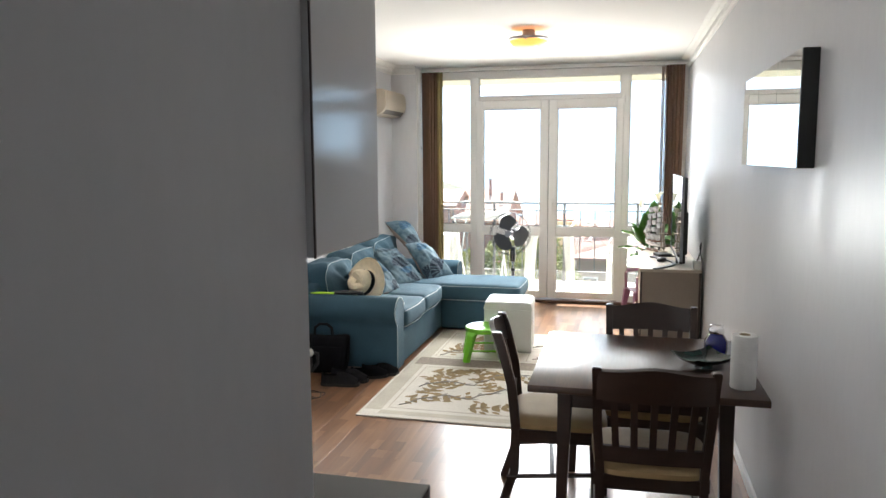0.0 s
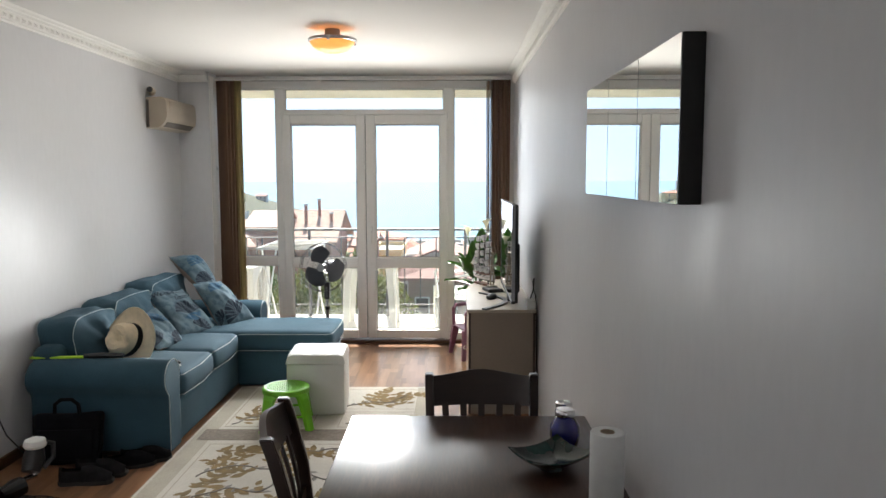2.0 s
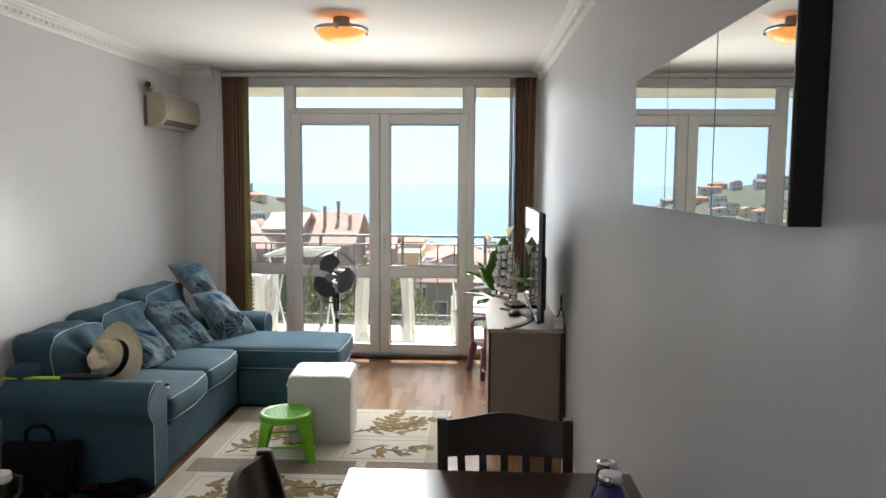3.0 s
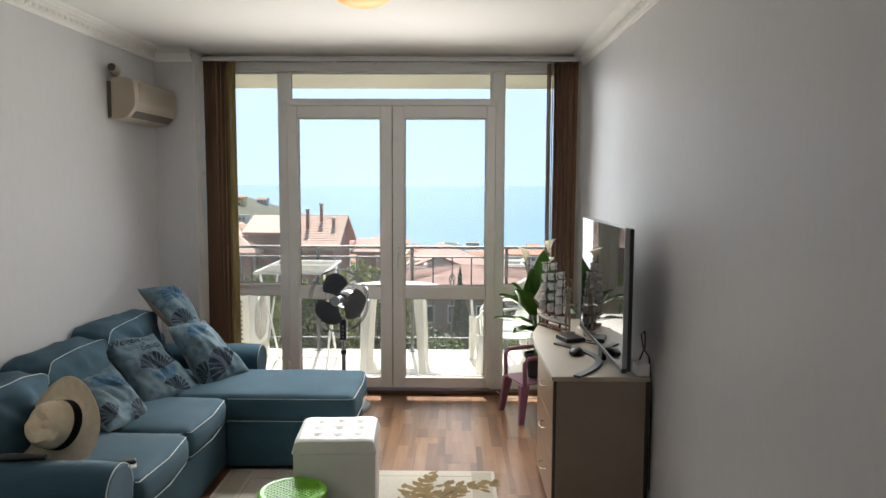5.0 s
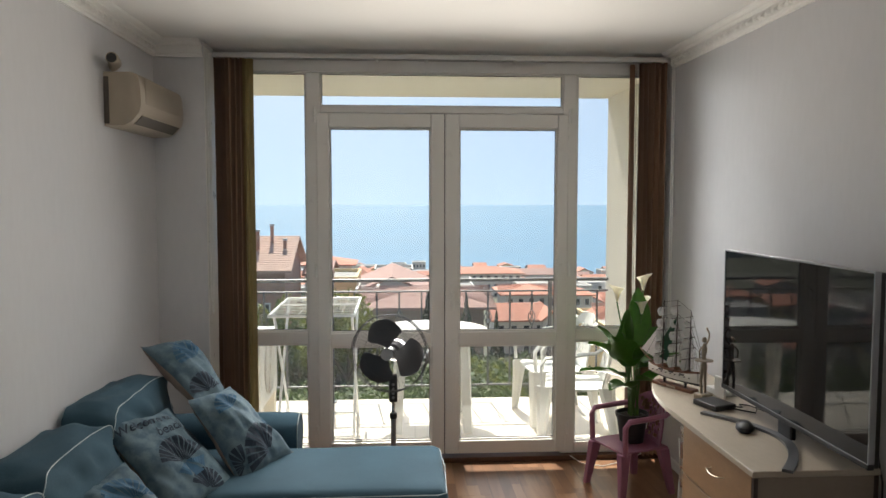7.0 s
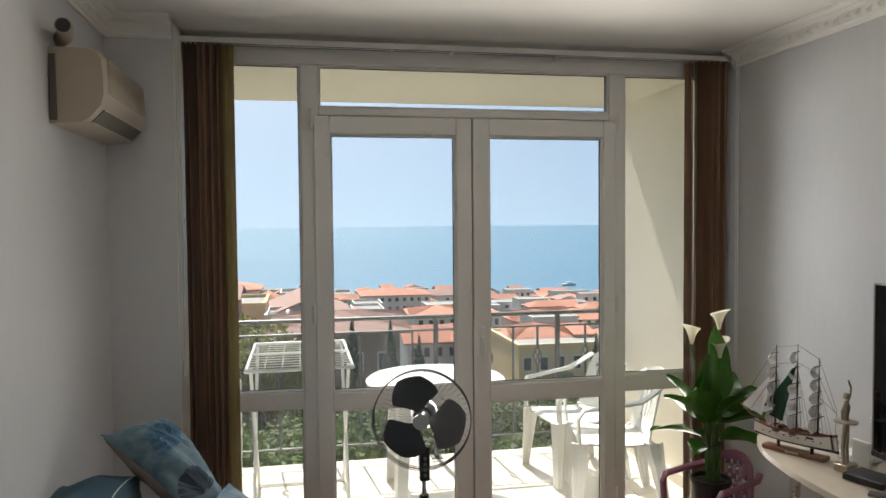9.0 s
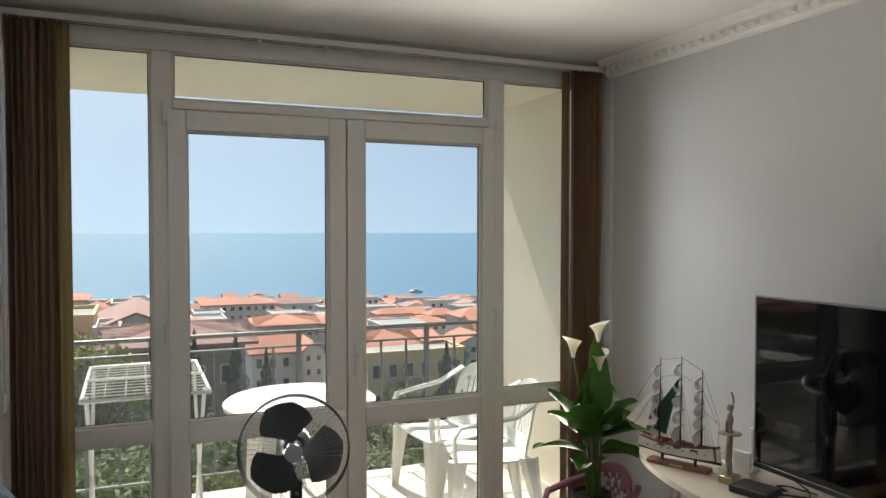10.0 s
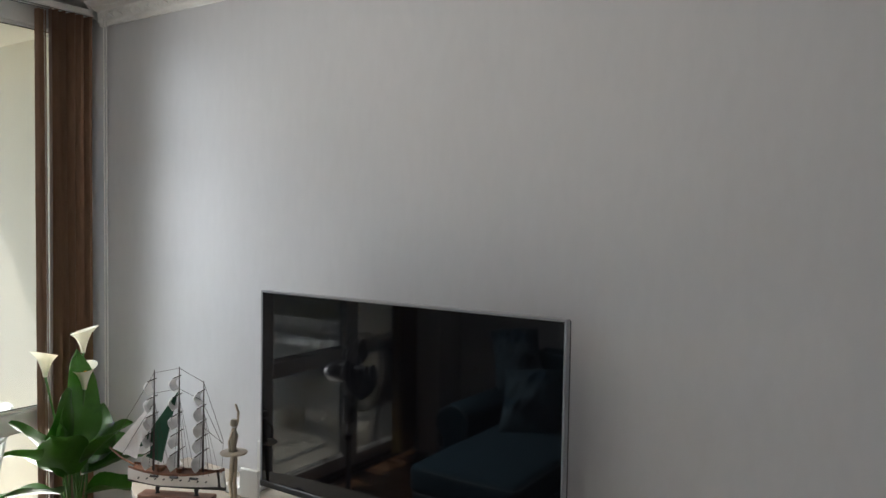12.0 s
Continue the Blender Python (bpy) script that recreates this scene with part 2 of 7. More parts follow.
M_CREAM = mat("cream_render", (0.86, 0.80, 0.68), 0.9, var=0.04, vscale=1.5, bump=0.25, bscale=70)
M_TILE = mat("cream_floor_tile", (0.66, 0.60, 0.51), 0.35, var=0.05, vscale=3, fine=0.04, fscale=40, rand=0.04)
M_GROUT = mat("grout", (0.36, 0.33, 0.29), 0.9, var=0.1, vscale=8)
M_IRON = mat("wrought_iron_grey", (0.10, 0.10, 0.105), 0.5, metal=0.4, var=0.1, vscale=20)
M_RUG = mat("ivory_rug_pile", (0.48, 0.44, 0.37), 0.95, var=0.08, vscale=4, fine=0.15, fscale=160, bump=0.6, bscale=260, sheen=0.3)
M_RUGB = mat("rug_border_pile", (0.40, 0.36, 0.29), 0.95, var=0.1, vscale=4, fine=0.15, fscale=160, bump=0.6, bscale=260)
M_RUGD = mat("taupe_mottled_pile", (0.21, 0.175, 0.14), 0.95, var=0.3, vscale=60, fine=0.2, fscale=160, bump=0.6, bscale=260)
M_RUGL = mat("ochre_leaf_pile", (0.20, 0.135, 0.055), 0.95, var=0.35, vscale=20, fine=0.2, fscale=160, bump=0.6, bscale=260)
M_RUGG = mat("grey_vine_pile", (0.22, 0.20, 0.18), 0.95, var=0.25, vscale=20, bump=0.6, bscale=260)
M_CABW = mat("grey_white_gloss_cabinet", (0.56, 0.56, 0.57), 0.10, spec=0.5, coat=0.6, var=0.01, vscale=2)
M_WORKTOP = mat("black_worktop", (0.02, 0.02, 0.022), 0.25, var=0.3, vscale=60)
M_FRIDGE = mat("white_enamel", (0.60, 0.60, 0.60), 0.3, var=0.02)
M_LAMPGL = glow_mat("amber_lamp_glass", (1.0, 0.40, 0.09), 0.33)
M_LAMPRIM = mat("lamp_steel_rim", (0.42, 0.42, 0.43), 0.28, metal=0.8)
M_LAMPBASE = mat("lamp_grey_base", (0.20, 0.20, 0.21), 0.45, metal=0.3)


def plank_mat():
    m = mat("laminate_board", (0.19, 0.085, 0.038), 0.30, coat=0.22)
    N, L = m.node_tree.nodes, m.node_tree.links
    b = N["Principled BSDF"]
    tc = N.new("ShaderNodeTexCoord")
    oi = N.new("ShaderNodeObjectInfo")
    add = N.new("ShaderNodeVectorMath")
    add.operation = 'ADD'
    sc = N.new("ShaderNodeVectorMath")
    sc.operation = 'SCALE'
    cx = N.new("ShaderNodeCombineXYZ")
    for i in range(3):
        L.new(oi.outputs["Random"], cx.inputs[i])
    L.new(cx.outputs[0], sc.inputs[0])
    sc.inputs[3].default_value = 37.0
    L.new(tc.outputs["Object"], add.inputs[0])
    L.new(sc.outputs[0], add.inputs[1])
    mp = N.new("ShaderNodeMapping")
    mp.inputs["Scale"].default_value = (9.0, 0.8, 1.0)
    L.new(add.outputs[0], mp.inputs[0])
    n1 = N.new("ShaderNodeTexNoise")
    n1.inputs["Scale"].default_value, n1.inputs["Detail"].default_value, n1.inputs["Distortion"].default_value = 2.0, 6.0, 0.6
    L.new(mp.outputs[0], n1.inputs["Vector"])
    br = N.new("ShaderNodeTexBrick")
    br.inputs["Scale"].default_value = 1.0
    br.inputs["Brick Width"].default_value, br.inputs["Row Height"].default_value = 0.42, 0.0655
    br.inputs["Mortar Size"].default_value = 0.0
    br.inputs["Color1"].default_value, br.inputs["Color2"].default_value = (0.15, 0.15, 0.15, 1), (0.95, 0.95, 0.95, 1)
    sw = N.new("ShaderNodeSeparateXYZ")
    cw = N.new("ShaderNodeCombineXYZ")
    L.new(add.outputs[0], sw.inputs[0])
    L.new(sw.outputs[1], cw.inputs[0])
    L.new(sw.outputs[0], cw.inputs[1])
    L.new(cw.outputs[0], br.inputs["Vector"])
    mx = N.new("ShaderNodeMath")
    mx.operation = 'MULTIPLY_ADD'
    mx.inputs[1].default_value = 0.42
    L.new(br.outputs["Color"], mx.inputs[0])
    ms = N.new("ShaderNodeMath")
    ms.operation = 'MULTIPLY'
    ms.inputs[1].default_value = 0.62
    L.new(n1.outputs["Fac"], ms.inputs[0])
    L.new(ms.outputs[0], mx.inputs[2])
    rp = N.new("ShaderNodeValToRGB")
    e = rp.color_ramp.elements
    e[0].position, e[0].color = 0.22, (0.085, 0.040, 0.020, 1)
    e[1].position, e[1].color = 0.82, (0.32, 0.175, 0.092, 1)
    k = e.new(0.5)
    k.color = (0.185, 0.090, 0.044, 1)
    L.new(mx.outputs[0], rp.inputs[0])
    L.new(rp.outputs[0], b.inputs["Base Color"])
    bp = N.new("ShaderNodeBump")
    bp.inputs["Strength"].default_value, bp.inputs["Distance"].default_value = 0.12, 0.001
    L.new(n1.outputs["Fac"], bp.inputs["Height"])
    L.new(bp.outputs[0], b.inputs["Normal"])
    return m


M_PLANK = plank_mat()

# ==== building helpers ====
def finish(name, bm, m, smooth=False):
    bmesh.ops.recalc_face_normals(bm, faces=bm.faces[:])
    me = bpy.data.meshes.new(name)
    bm.to_mesh(me)
    bm.free()
    if m is not None:
        me.materials.append(m)
    if smooth:
        for p in me.polygons:
            p.use_smooth = True
        me.set_sharp_from_angle(angle=radians(38))
    return new(name, me)


def part(name, bm, m, parent=None, label="", smooth=False):
    ob = finish(name, bm, m, smooth)
    if parent is not None:
        ob.parent = parent
    if label:
        ob["label"] = label
    return ob


def thing(name, m4, label, category, group=""):
    e = new(name)
    e.empty_display_size = 0.1
    e.matrix_world = m4
    return tagged(e, label, category, group)


def setting(ob, label="", category=""):
    return tagged(ob, label, category, kind="structure")


def box(bm, x0, x1, y0, y1, z0, z1, bevel=0.0, seg=1, m4=None):
    vs = [bm.verts.new((x, y, z)) for z in (z0, z1) for y in (y0, y1) for x in (x0, x1)]
    fs = [bm.faces.new([vs[i] for i in q]) for q in ((0, 2, 3, 1), (4, 5, 7, 6), (0, 1, 5, 4), (2, 6, 7, 3), (0, 4, 6, 2), (1, 3, 7, 5))]
    if bevel:
        es = list({e for f in fs for e in f.edges})
        r = bmesh.ops.bevel(bm, geom=es, offset=bevel, segments=seg, affect='EDGES', profile=0.5)
        vs = list({v for f in r["faces"] for v in f.verts} | {v for v in vs if v.is_valid})
    if m4 is not None:
        for v in vs:
            if v.is_valid:
                v.co = m4 @ v.co
    return vs


def bx(x0, x1, y0, y1, z0, z1, bevel=0.0, seg=1):
    bm = bmesh.new()
    box(bm, x0, x1, y0, y1, z0, z1, bevel, seg)
    return bm


def tube(bm, pts, r, seg=8, closed=False, caps=True, radii=None):
    pts = [Vector(p) for p in pts]
    n = len(pts)
    rings = []
    side = None
    for i, p in enumerate(pts):
        a = pts[(i - 1) % n] if (closed or i) else p
        c = pts[(i + 1) % n] if (closed or i < n - 1) else p
        d = (c - a).normalized()
        if side is None:
            side = d.orthogonal().normalized()
        side = (side - d * side.dot(d))
        side = side.normalized() if side.length > 1e-6 else d.orthogonal().normalized()
        up = d.cross(side)
        rr = radii[i] if radii else r
        rings.append([bm.verts.new(p + (side * math.cos(k * math.tau / seg) + up * math.sin(k * math.tau / seg)) * rr) for k in range(seg)])
    for i in range(n if closed else n - 1):
        A, B = rings[i], rings[(i + 1) % n]
        for k in range(seg):
            bm.faces.new((A[k], A[(k + 1) % seg], B[(k + 1) % seg], B[k]))
    if caps and not closed:
        bm.faces.new(rings[0][::-1])
        bm.faces.new(rings[-1])


def revolve(bm, prof, seg=24, centre=(0, 0, 0), sx=1.0, sy=1.0):
    """Profile of (radius, height), open at neither end when the radius is 0."""
    cx, cy, cz = centre
    rings = []
    for r, z in prof:
        if r < 1e-5:
            rings.append([bm.verts.new((cx, cy, cz + z))])
        else:
            rings.append([bm.verts.new((cx + r * sx * math.cos(k * math.tau / seg), cy + r * sy * math.sin(k * math.tau / seg), cz + z)) for k in range(seg)])
    for A, B in zip(rings, rings[1:]):
        for k in range(seg):
            a0, a1 = A[k % len(A)], A[(k + 1) % len(A)]
            b0, b1 = B[k % len(B)], B[(k + 1) % len(B)]
            if len(A) == 1 and len(B) == 1:
                continue
            if len(A) == 1:
                bm.faces.new((a0, b0, b1))
            elif len(B) == 1:
                bm.faces.new((a0, a1, b0))
            else:
                bm.faces.new((a0, a1, b1, b0))


def grid(bm, nu, nv, fn, thick=0.0):
    """A sheet of points fn(u, v), u and v in 0..1; with a thickness it gets a back."""
    V = [[bm.verts.new(fn(i / nu, j / nv)) for j in range(nv + 1)] for i in range(nu + 1)]
    fs = [bm.faces.new((V[i][j], V[i + 1][j], V[i + 1][j + 1], V[i][j + 1])) for i in range(nu) for j in range(nv)]
    if thick:
        bmesh.ops.recalc_face_normals(bm, faces=fs)
        bmesh.ops.solidify(bm, geom=fs, thickness=thick)
    return V



# ==== the room ====
XL, XR, CEIL = -3.13, 0.0, 2.60       # side walls and ceiling height
YB = -9.6                              # back end of the entrance passage
YK, XK = -7.205, -1.08                  # kitchen wall and the end of the partition
WX0, WX1 = -2.90, 0.0                  # window opening
PX, PY = -2.845, -0.33                  # edge and face of the pier beside the window
SOF = 2.55                             # balcony soffit
BY1 = 1.50                             # balcony's outer edge


def wall(name, x0, x1, y0, y1, z0, z1, m, label="plain painted wall", category="wall"):
    return setting(part(name, bx(x0, x1, y0, y1, z0, z1), m), label, category)


wall("wall_right", 0.0, 0.22, YB, 0.12, 0.0, CEIL, M_WALL, "smooth pale grey painted wall with faint roller marks")
wall("wall_left", XL - 0.22, XL, YK - 0.2, 0.12, 0.0, CEIL, M_WALL, "smooth pale grey painted wall beside the sofa")
pier_bm = bx(XL, PX, PY, -0.09, 0.0, CEIL)
box(pier_bm, XL, WX0, -0.09, 0.12, 0.0, CEIL)
setting(part("wall_window_pier", pier_bm, M_WALL), "narrow pale grey wall pier beside the window", "wall")
wall("wall_window_head", WX0, 0.0, -0.03, 0.12, 2.575, CEIL, M_PLASTER, "white lintel over the window")
wall("wall_kitchen", XL, XK, YK - 0.2, YK, 0.0, CEIL, M_WALL, "painted wall behind the kitchen units")
wall("wall_passage", XK - 0.12, XK, YB, YK - 0.2, 0.0, CEIL, M_WALL, "plain grey wall of the entrance passage")
wall("wall_back", XK - 0.12, 0.22, YB - 0.2, YB, 0.0, CEIL, M_WALL, "plain wall at the end of the passage")
setting(part("ceiling", bx(XL - 0.22, 0.22, YB - 0.2, 0.12, CEIL, CEIL + 0.2), M_CEIL), "matt off-white plaster ceiling", "ceiling")

# white sheet added on the pier's return; its white stands for window light
setting(part("trim_lit_reveal", bx(PX + 0.0005, PX + 0.006, PY + 0.004, -0.092, 0.0, CEIL - 0.03, 0.001), M_PVC), "pier's inner side, whitened to stand for window light", "trim")

# cornice: stepped cove with a running leaf relief
def cornice(name, a, b, inward, relief=True):
    a, b, n = Vector(a), Vector(b), Vector(inward)
    d = (b - a).normalized()
    length = (b - a).length
    prof = [(0.0, -0.092), (0.012, -0.092), (0.014, -0.080), (0.022, -0.074), (0.026, -0.030), (0.050, -0.022), (0.052, -0.016), (0.078, -0.010), (0.085, -0.003), (0.085, 0.0)]
    bm = bmesh.new()
    rows = [[bm.verts.new(p + n * o + Vector((0, 0, h))) for o, h in prof] for p in (a, b)]
    for k in range(len(prof) - 1):
        bm.faces.new((rows[0][k], rows[1][k], rows[1][k + 1], rows[0][k + 1]))
    bm.faces.new(rows[0])
    bm.faces.new(rows[1][::-1])
    ob = setting(part(name, bm, M_PLASTER), "white plaster cornice with a running leaf relief", "cornice")
    if relief:
        lf = bmesh.new()
        k, step = 0.02, 0.062
        while k < length - 0.04:
            base = a + d * k + n * 0.026 + Vector((0, 0, -0.053))
            for sgn in (1, -1):
                # a small curled leaf: a lens of four points on the flat band
                pts = [(0.004, -0.017 * sgn, 0), (0.022, -0.011 * sgn, 0.007), (0.042, 0.004 * sgn, 0.008), (0.050, 0.016 * sgn, 0.001), (0.026, 0.010 * sgn, 0.008)]
                ring = [lf.verts.new(base + d * p + Vector((0, 0, q)) + n * (o - 0.004)) for p, q, o in pts]
                mid = lf.verts.new(base + d * 0.028 + n * 0.013 + Vector((0, 0, 0.001 * sgn)))
                for i in range(5):
                    lf.faces.new((ring[i], ring[(i + 1) % 5], mid))
            k += step
        # small beads under the cove
        k = 0.01
        while k < length - 0.02:
            base = a + d * k + n * 0.028 + Vector((0, 0, -0.028))
            vs = [lf.verts.new(base + v) for v in (d * 0.012, n * 0.012 + d * 0.006, d * 0.0, Vector((0, 0, 0.012)) + d * 0.006 + n * 0.006)]
            for q in ((0, 1, 3), (1, 2, 3), (0, 2, 1)):
                lf.faces.new([vs[i] for i in q])
            k += 0.0205
        rel = part("leaf_relief", lf, M_PLASTER, ob)
        rel["kind"] = "stuff"
    return ob


cornice("trim_cornice_right", (0, YB, CEIL), (0, -0.15, CEIL), (-1, 0, 0))
cornice("trim_cornice_left", (XL, YK, CEIL), (XL, PY, CEIL), (1, 0, 0))
cornice("trim_cornice_window", (XL, PY, CEIL), (PX, PY, CEIL), (0, -1, 0), False)

# skirtings
setting(part("baseboard_left", bx(XL, XL + 0.014, YK, PY, 0.0, 0.07, 0.004), M_SKIRT_D), "dark brown wooden skirting board", "skirting")
setting(part("baseboard_right", bx(-0.014, 0.0, YB, -0.03, 0.0, 0.06, 0.004), M_SKIRT_W), "white skirting board", "skirting")
setting(part("baseboard_pier", bx(XL + 0.014, PX, PY - 0.014, PY, 0.0, 0.07, 0.004), M_SKIRT_D), "dark brown wooden skirting board", "skirting")

# ---- window wall of white PVC ----
win = thing("window_1", Matrix.Translation((0, 0, 0)), "white PVC balcony door with side lights and a fanlight", "window")
win["kind"] = "structure"
FY0, FY1 = -0.035, 0.040


def bar(name, x0, x1, z0, z1, parent=win, y0=FY0, y1=FY1, bevel=0.006):
    return part(name, bx(x0, x1, y0, y1, z0, z1, bevel, 2), M_PVC, parent)


bar("frame_jamb", WX0, WX0 + 0.065, 0.03, 2.575)
bar("frame_jamb", -0.065, WX1, 0.03, 2.575)
bar("frame_head", WX0 + 0.065, -0.065, 2.482, 2.575)
bar("frame_mullion", -2.298, -2.211, 0.03, 2.482)
bar("frame_mullion", -0.672, -0.582, 0.03, 2.482)
bar("frame_transom", -2.211, -0.672, 2.232, 2.272)
for x0, x1 in ((WX0 + 0.065, -2.298), (-0.582, -0.065)):
    bar("frame_mid_rail", x0, x1, 0.772, 0.853)
    bar("frame_bottom_rail", x0, x1, 0.03, 0.105)
# fine inner beads round each light, with a dark gasket behind
def light_of(x0, x1, z0, z1, parent, yc=0.0):
    b = 0.010
    bm = bmesh.new()
    for q in ((x0, x1, z0, z0 + b), (x0, x1, z1 - b, z1), (x0, x0 + b, z0 + b, z1 - b), (x1 - b, x1, z0 + b, z1 - b)):
        box(bm, q[0], q[1], yc - 0.022, yc - 0.004, q[2], q[3], 0.003)
    part("glazing_bead", bm, M_PVC, parent)
    g = bmesh.new()
    for q in ((x0, x1, z0, z0 + b + 0.003), (x0, x1, z1 - b - 0.003, z1), (x0, x0 + b + 0.003, z0 + b, z1 - b), (x1 - b - 0.003, x1, z0 + b, z1 - b)):
        box(g, q[0], q[1], yc - 0.004, yc - 0.001, q[2], q[3])
    part("gasket", g, M_GASKET, parent)
    p = part("pane", bx(x0, x1, yc + 0.001, yc + 0.005, z0, z1), M_GLASS, parent)
    p.visible_shadow = False
    return p


light_of(WX0 + 0.065, -2.298, 0.853, 2.482, win)
light_of(WX0 + 0.065, -2.298, 0.105, 0.772, win)
light_of(-0.582, -0.065, 0.853, 2.482, win)
light_of(-0.582, -0.065, 0.105, 0.772, win)
light_of(-2.211, -0.672, 2.272, 2.482, win)


def door_leaf(name, x0, x1, gx0, gx1, hinge_x, handle):
    lf = part(name, bmesh.new(), None, win)
    y0, y1 = -0.052, 0.028
    for q in ((x0, gx0, 0.045, 2.228), (gx1, x1, 0.045, 2.228), (gx0, gx1, 2.14, 2.228), (gx0, gx1, 0.752, 0.842), (gx0, gx1, 0.045, 0.130)):
        part("leaf_bar", bx(q[0], q[1], y0, y1, q[2], q[3], 0.007, 2), M_PVC, lf)
    light_of(gx0, gx1, 0.842, 2.14, lf, -0.012)
    light_of(gx0, gx1, 0.130, 0.752, lf, -0.012)
    for z in (0.16, 1.2, 2.17):
        bm = bmesh.new()
        tube(bm, [(hinge_x, -0.060, z), (hinge_x, -0.060, z + 0.09)], 0.009, 10)
        box(bm, hinge_x - 0.012, hinge_x + 0.012, -0.056, -0.050, z + 0.01, z + 0.08)
        part("hinge", bm, M_WHITEPL, lf)
    if handle:
        bm = bmesh.new()
        hx = x0 + 0.045
        box(bm, hx - 0.014, hx + 0.014, -0.062, -0.052, 1.00, 1.15, 0.004)
        tube(bm, [(hx, -0.06, 1.10), (hx, -0.092, 1.10), (hx, -0.098, 1.085), (hx, -0.098, 0.985)], 0.008, 8)
        part("handle", bm, M_WHITEPL, lf, "white lever handle", True)
    return lf


door_leaf("door_leaf_left", -2.236, -1.4335, -2.157, -1.517, -2.245, False)
door_leaf("door_leaf_right", -1.4285, -0.640, -1.341, -0.710, -0.632, True)
part("meeting_gap", bx(-1.4335, -1.4285, -0.03, 0.0, 0.05, 2.225), M_GASKET, win)
part("threshold", bx(WX0, 0.0, -0.085, 0.12, 0.0, 0.03, 0.005, 2), mat("brown_threshold", (0.10, 0.045, 0.022), 0.45, var=0.2, vscale=8), win, "brown wooden threshold")

# curtain rail under the ceiling with both curtains
rail = thing("curtain_rail", Matrix.Translation((0, 0, 0)), "slim white curtain track along the window head", "curtain track")
part("track", bx(-2.842, -0.01, -0.150, -0.085, 2.545, 2.572, 0.004), M_PVC, rail)
# grooves are dark strips set under the track, shade given as colour
for y in (-0.135, -0.10):
    part("groove", bx(-2.82, -0.02, y - 0.003, y + 0.003, 2.5435, 2.5448), M_GASKET, rail)
for x in (-1.85, -1.55, -1.0):
    part("runner", bx(x - 0.01, x + 0.01, -0.140, -0.095, 2.530, 2.5448, 0.003), M_WHITEPL, rail)


def curtain(name, x0, x1, z0, z1, y, folds, depth, m, label, edge_m=None, edge_side=1):
    c = thing(name, Matrix.Translation((0, 0, 0)), label, "curtain", "curtains at the window")
    rng = random.Random(int(abs(x0) * 100))
    ph = [rng.uniform(-0.5, 0.5) for _ in range(40)]

    def fn(u, v):
        k = u * folds
        i = int(k)
        w = 0.5 - 0.5 * math.cos(k * math.tau)
        amp = depth * (0.7 + 0.3 * math.sin(i * 1.7 + ph[i % 40]))
        sway = 0.006 * math.sin(v * 2.2 + i)
        return (x0 + (x1 - x0) * u + sway, y - depth / 2 + amp * w + 0.004 * math.sin(v * 5 + i * 2), z0 + (z1 - z0) * v)
    bm = bmesh.new()
    grid(bm, int(folds * 8), 10, fn)
    part("pleats", bm, m, c, "", True)
    hb = bmesh.new()
    grid(hb, int(folds * 8), 2, lambda u, v: (lambda p: (p[0], p[1] - 0.002, z1 - 0.04 + 0.045 * v))(fn(u, 1.0)))
    part("header_tape", hb, m, c, "", True)
    # separate edge strip; its colour carries the sunlight on the fabric
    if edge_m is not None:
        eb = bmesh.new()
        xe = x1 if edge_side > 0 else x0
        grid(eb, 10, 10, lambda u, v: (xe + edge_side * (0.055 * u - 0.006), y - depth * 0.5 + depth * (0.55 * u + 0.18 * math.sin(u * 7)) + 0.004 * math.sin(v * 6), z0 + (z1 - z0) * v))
        part("sunlit_edge_panel", eb, edge_m, c, "edge of the brown fabric, sunlight painted as olive", True)
    return c


curtain("curtain", -2.836, -2.655, 0.035, 2.542, -0.105, 7, 0.075, M_CURT, "brown pleated curtain drawn aside, full height", M_CURT_SUN, 1)
rc = curtain("curtain", -0.226, -0.045, 0.035, 2.542, -0.105, 5, 0.07, M_CURT, "dark brown pleated curtain drawn to the wall, edge in strips")
for k in range(4):
    # the loose leading edge: narrow hanging folds with daylight between them
    xk = -0.262 + k * 0.0124 + 0.001 * math.sin(k * 2.3)
    wk = 0.0042 + 0.0002 * k
    bm = bmesh.new()
    grid(bm, 4, 12, lambda u, v: (xk + wk * 2 * (u - 0.5) + 0.005 * math.sin(v * 3.1 + k) * (1 - v), -0.105 + 0.014 * math.cos(u * 3.1 + k) + 0.006 * math.sin(v * 4 + k * 1.3), 0.035 + 2.5 * v), 0.0012)
    part("hanging_fold", bm, M_CURT, rc, "", True)
# control cords
for x, z0, y in ((-2.830, 1.10, -0.275), (-0.024, 0.85, -0.205)):
    cd = thing("cord", Matrix.Translation((0, 0, 0)), "white beaded control cord of the curtain track", "cord")
    bm = bmesh.new()
    tube(bm, [(x - 0.006, y, 2.54), (x - 0.006, y, z0), (x, y, z0 - 0.02), (x + 0.006, y, z0), (x + 0.006, y, 2.54)], 0.0028, 6)
    part("bead_chain", bm, M_WHITEPL, cd)
    wbm = bmesh.new()
    tube(wbm, [(x, y, z0 - 0.09), (x, y, z0 - 0.02)], 0.007, 8)
    part("weight", wbm, M_WHITEPL, cd)

# ---- balcony shell ----
setting(part("floor_balcony", bx(XL - 0.4, 0.06, 0.12, BY1, -0.16, -0.012), M_GROUT), "balcony slab with pale tiles", "floor")
wall("wall_balcony_side", 0.06, 0.30, 0.12, BY1, -0.16, SOF, M_CREAM, "cream rendered side wall of the balcony")
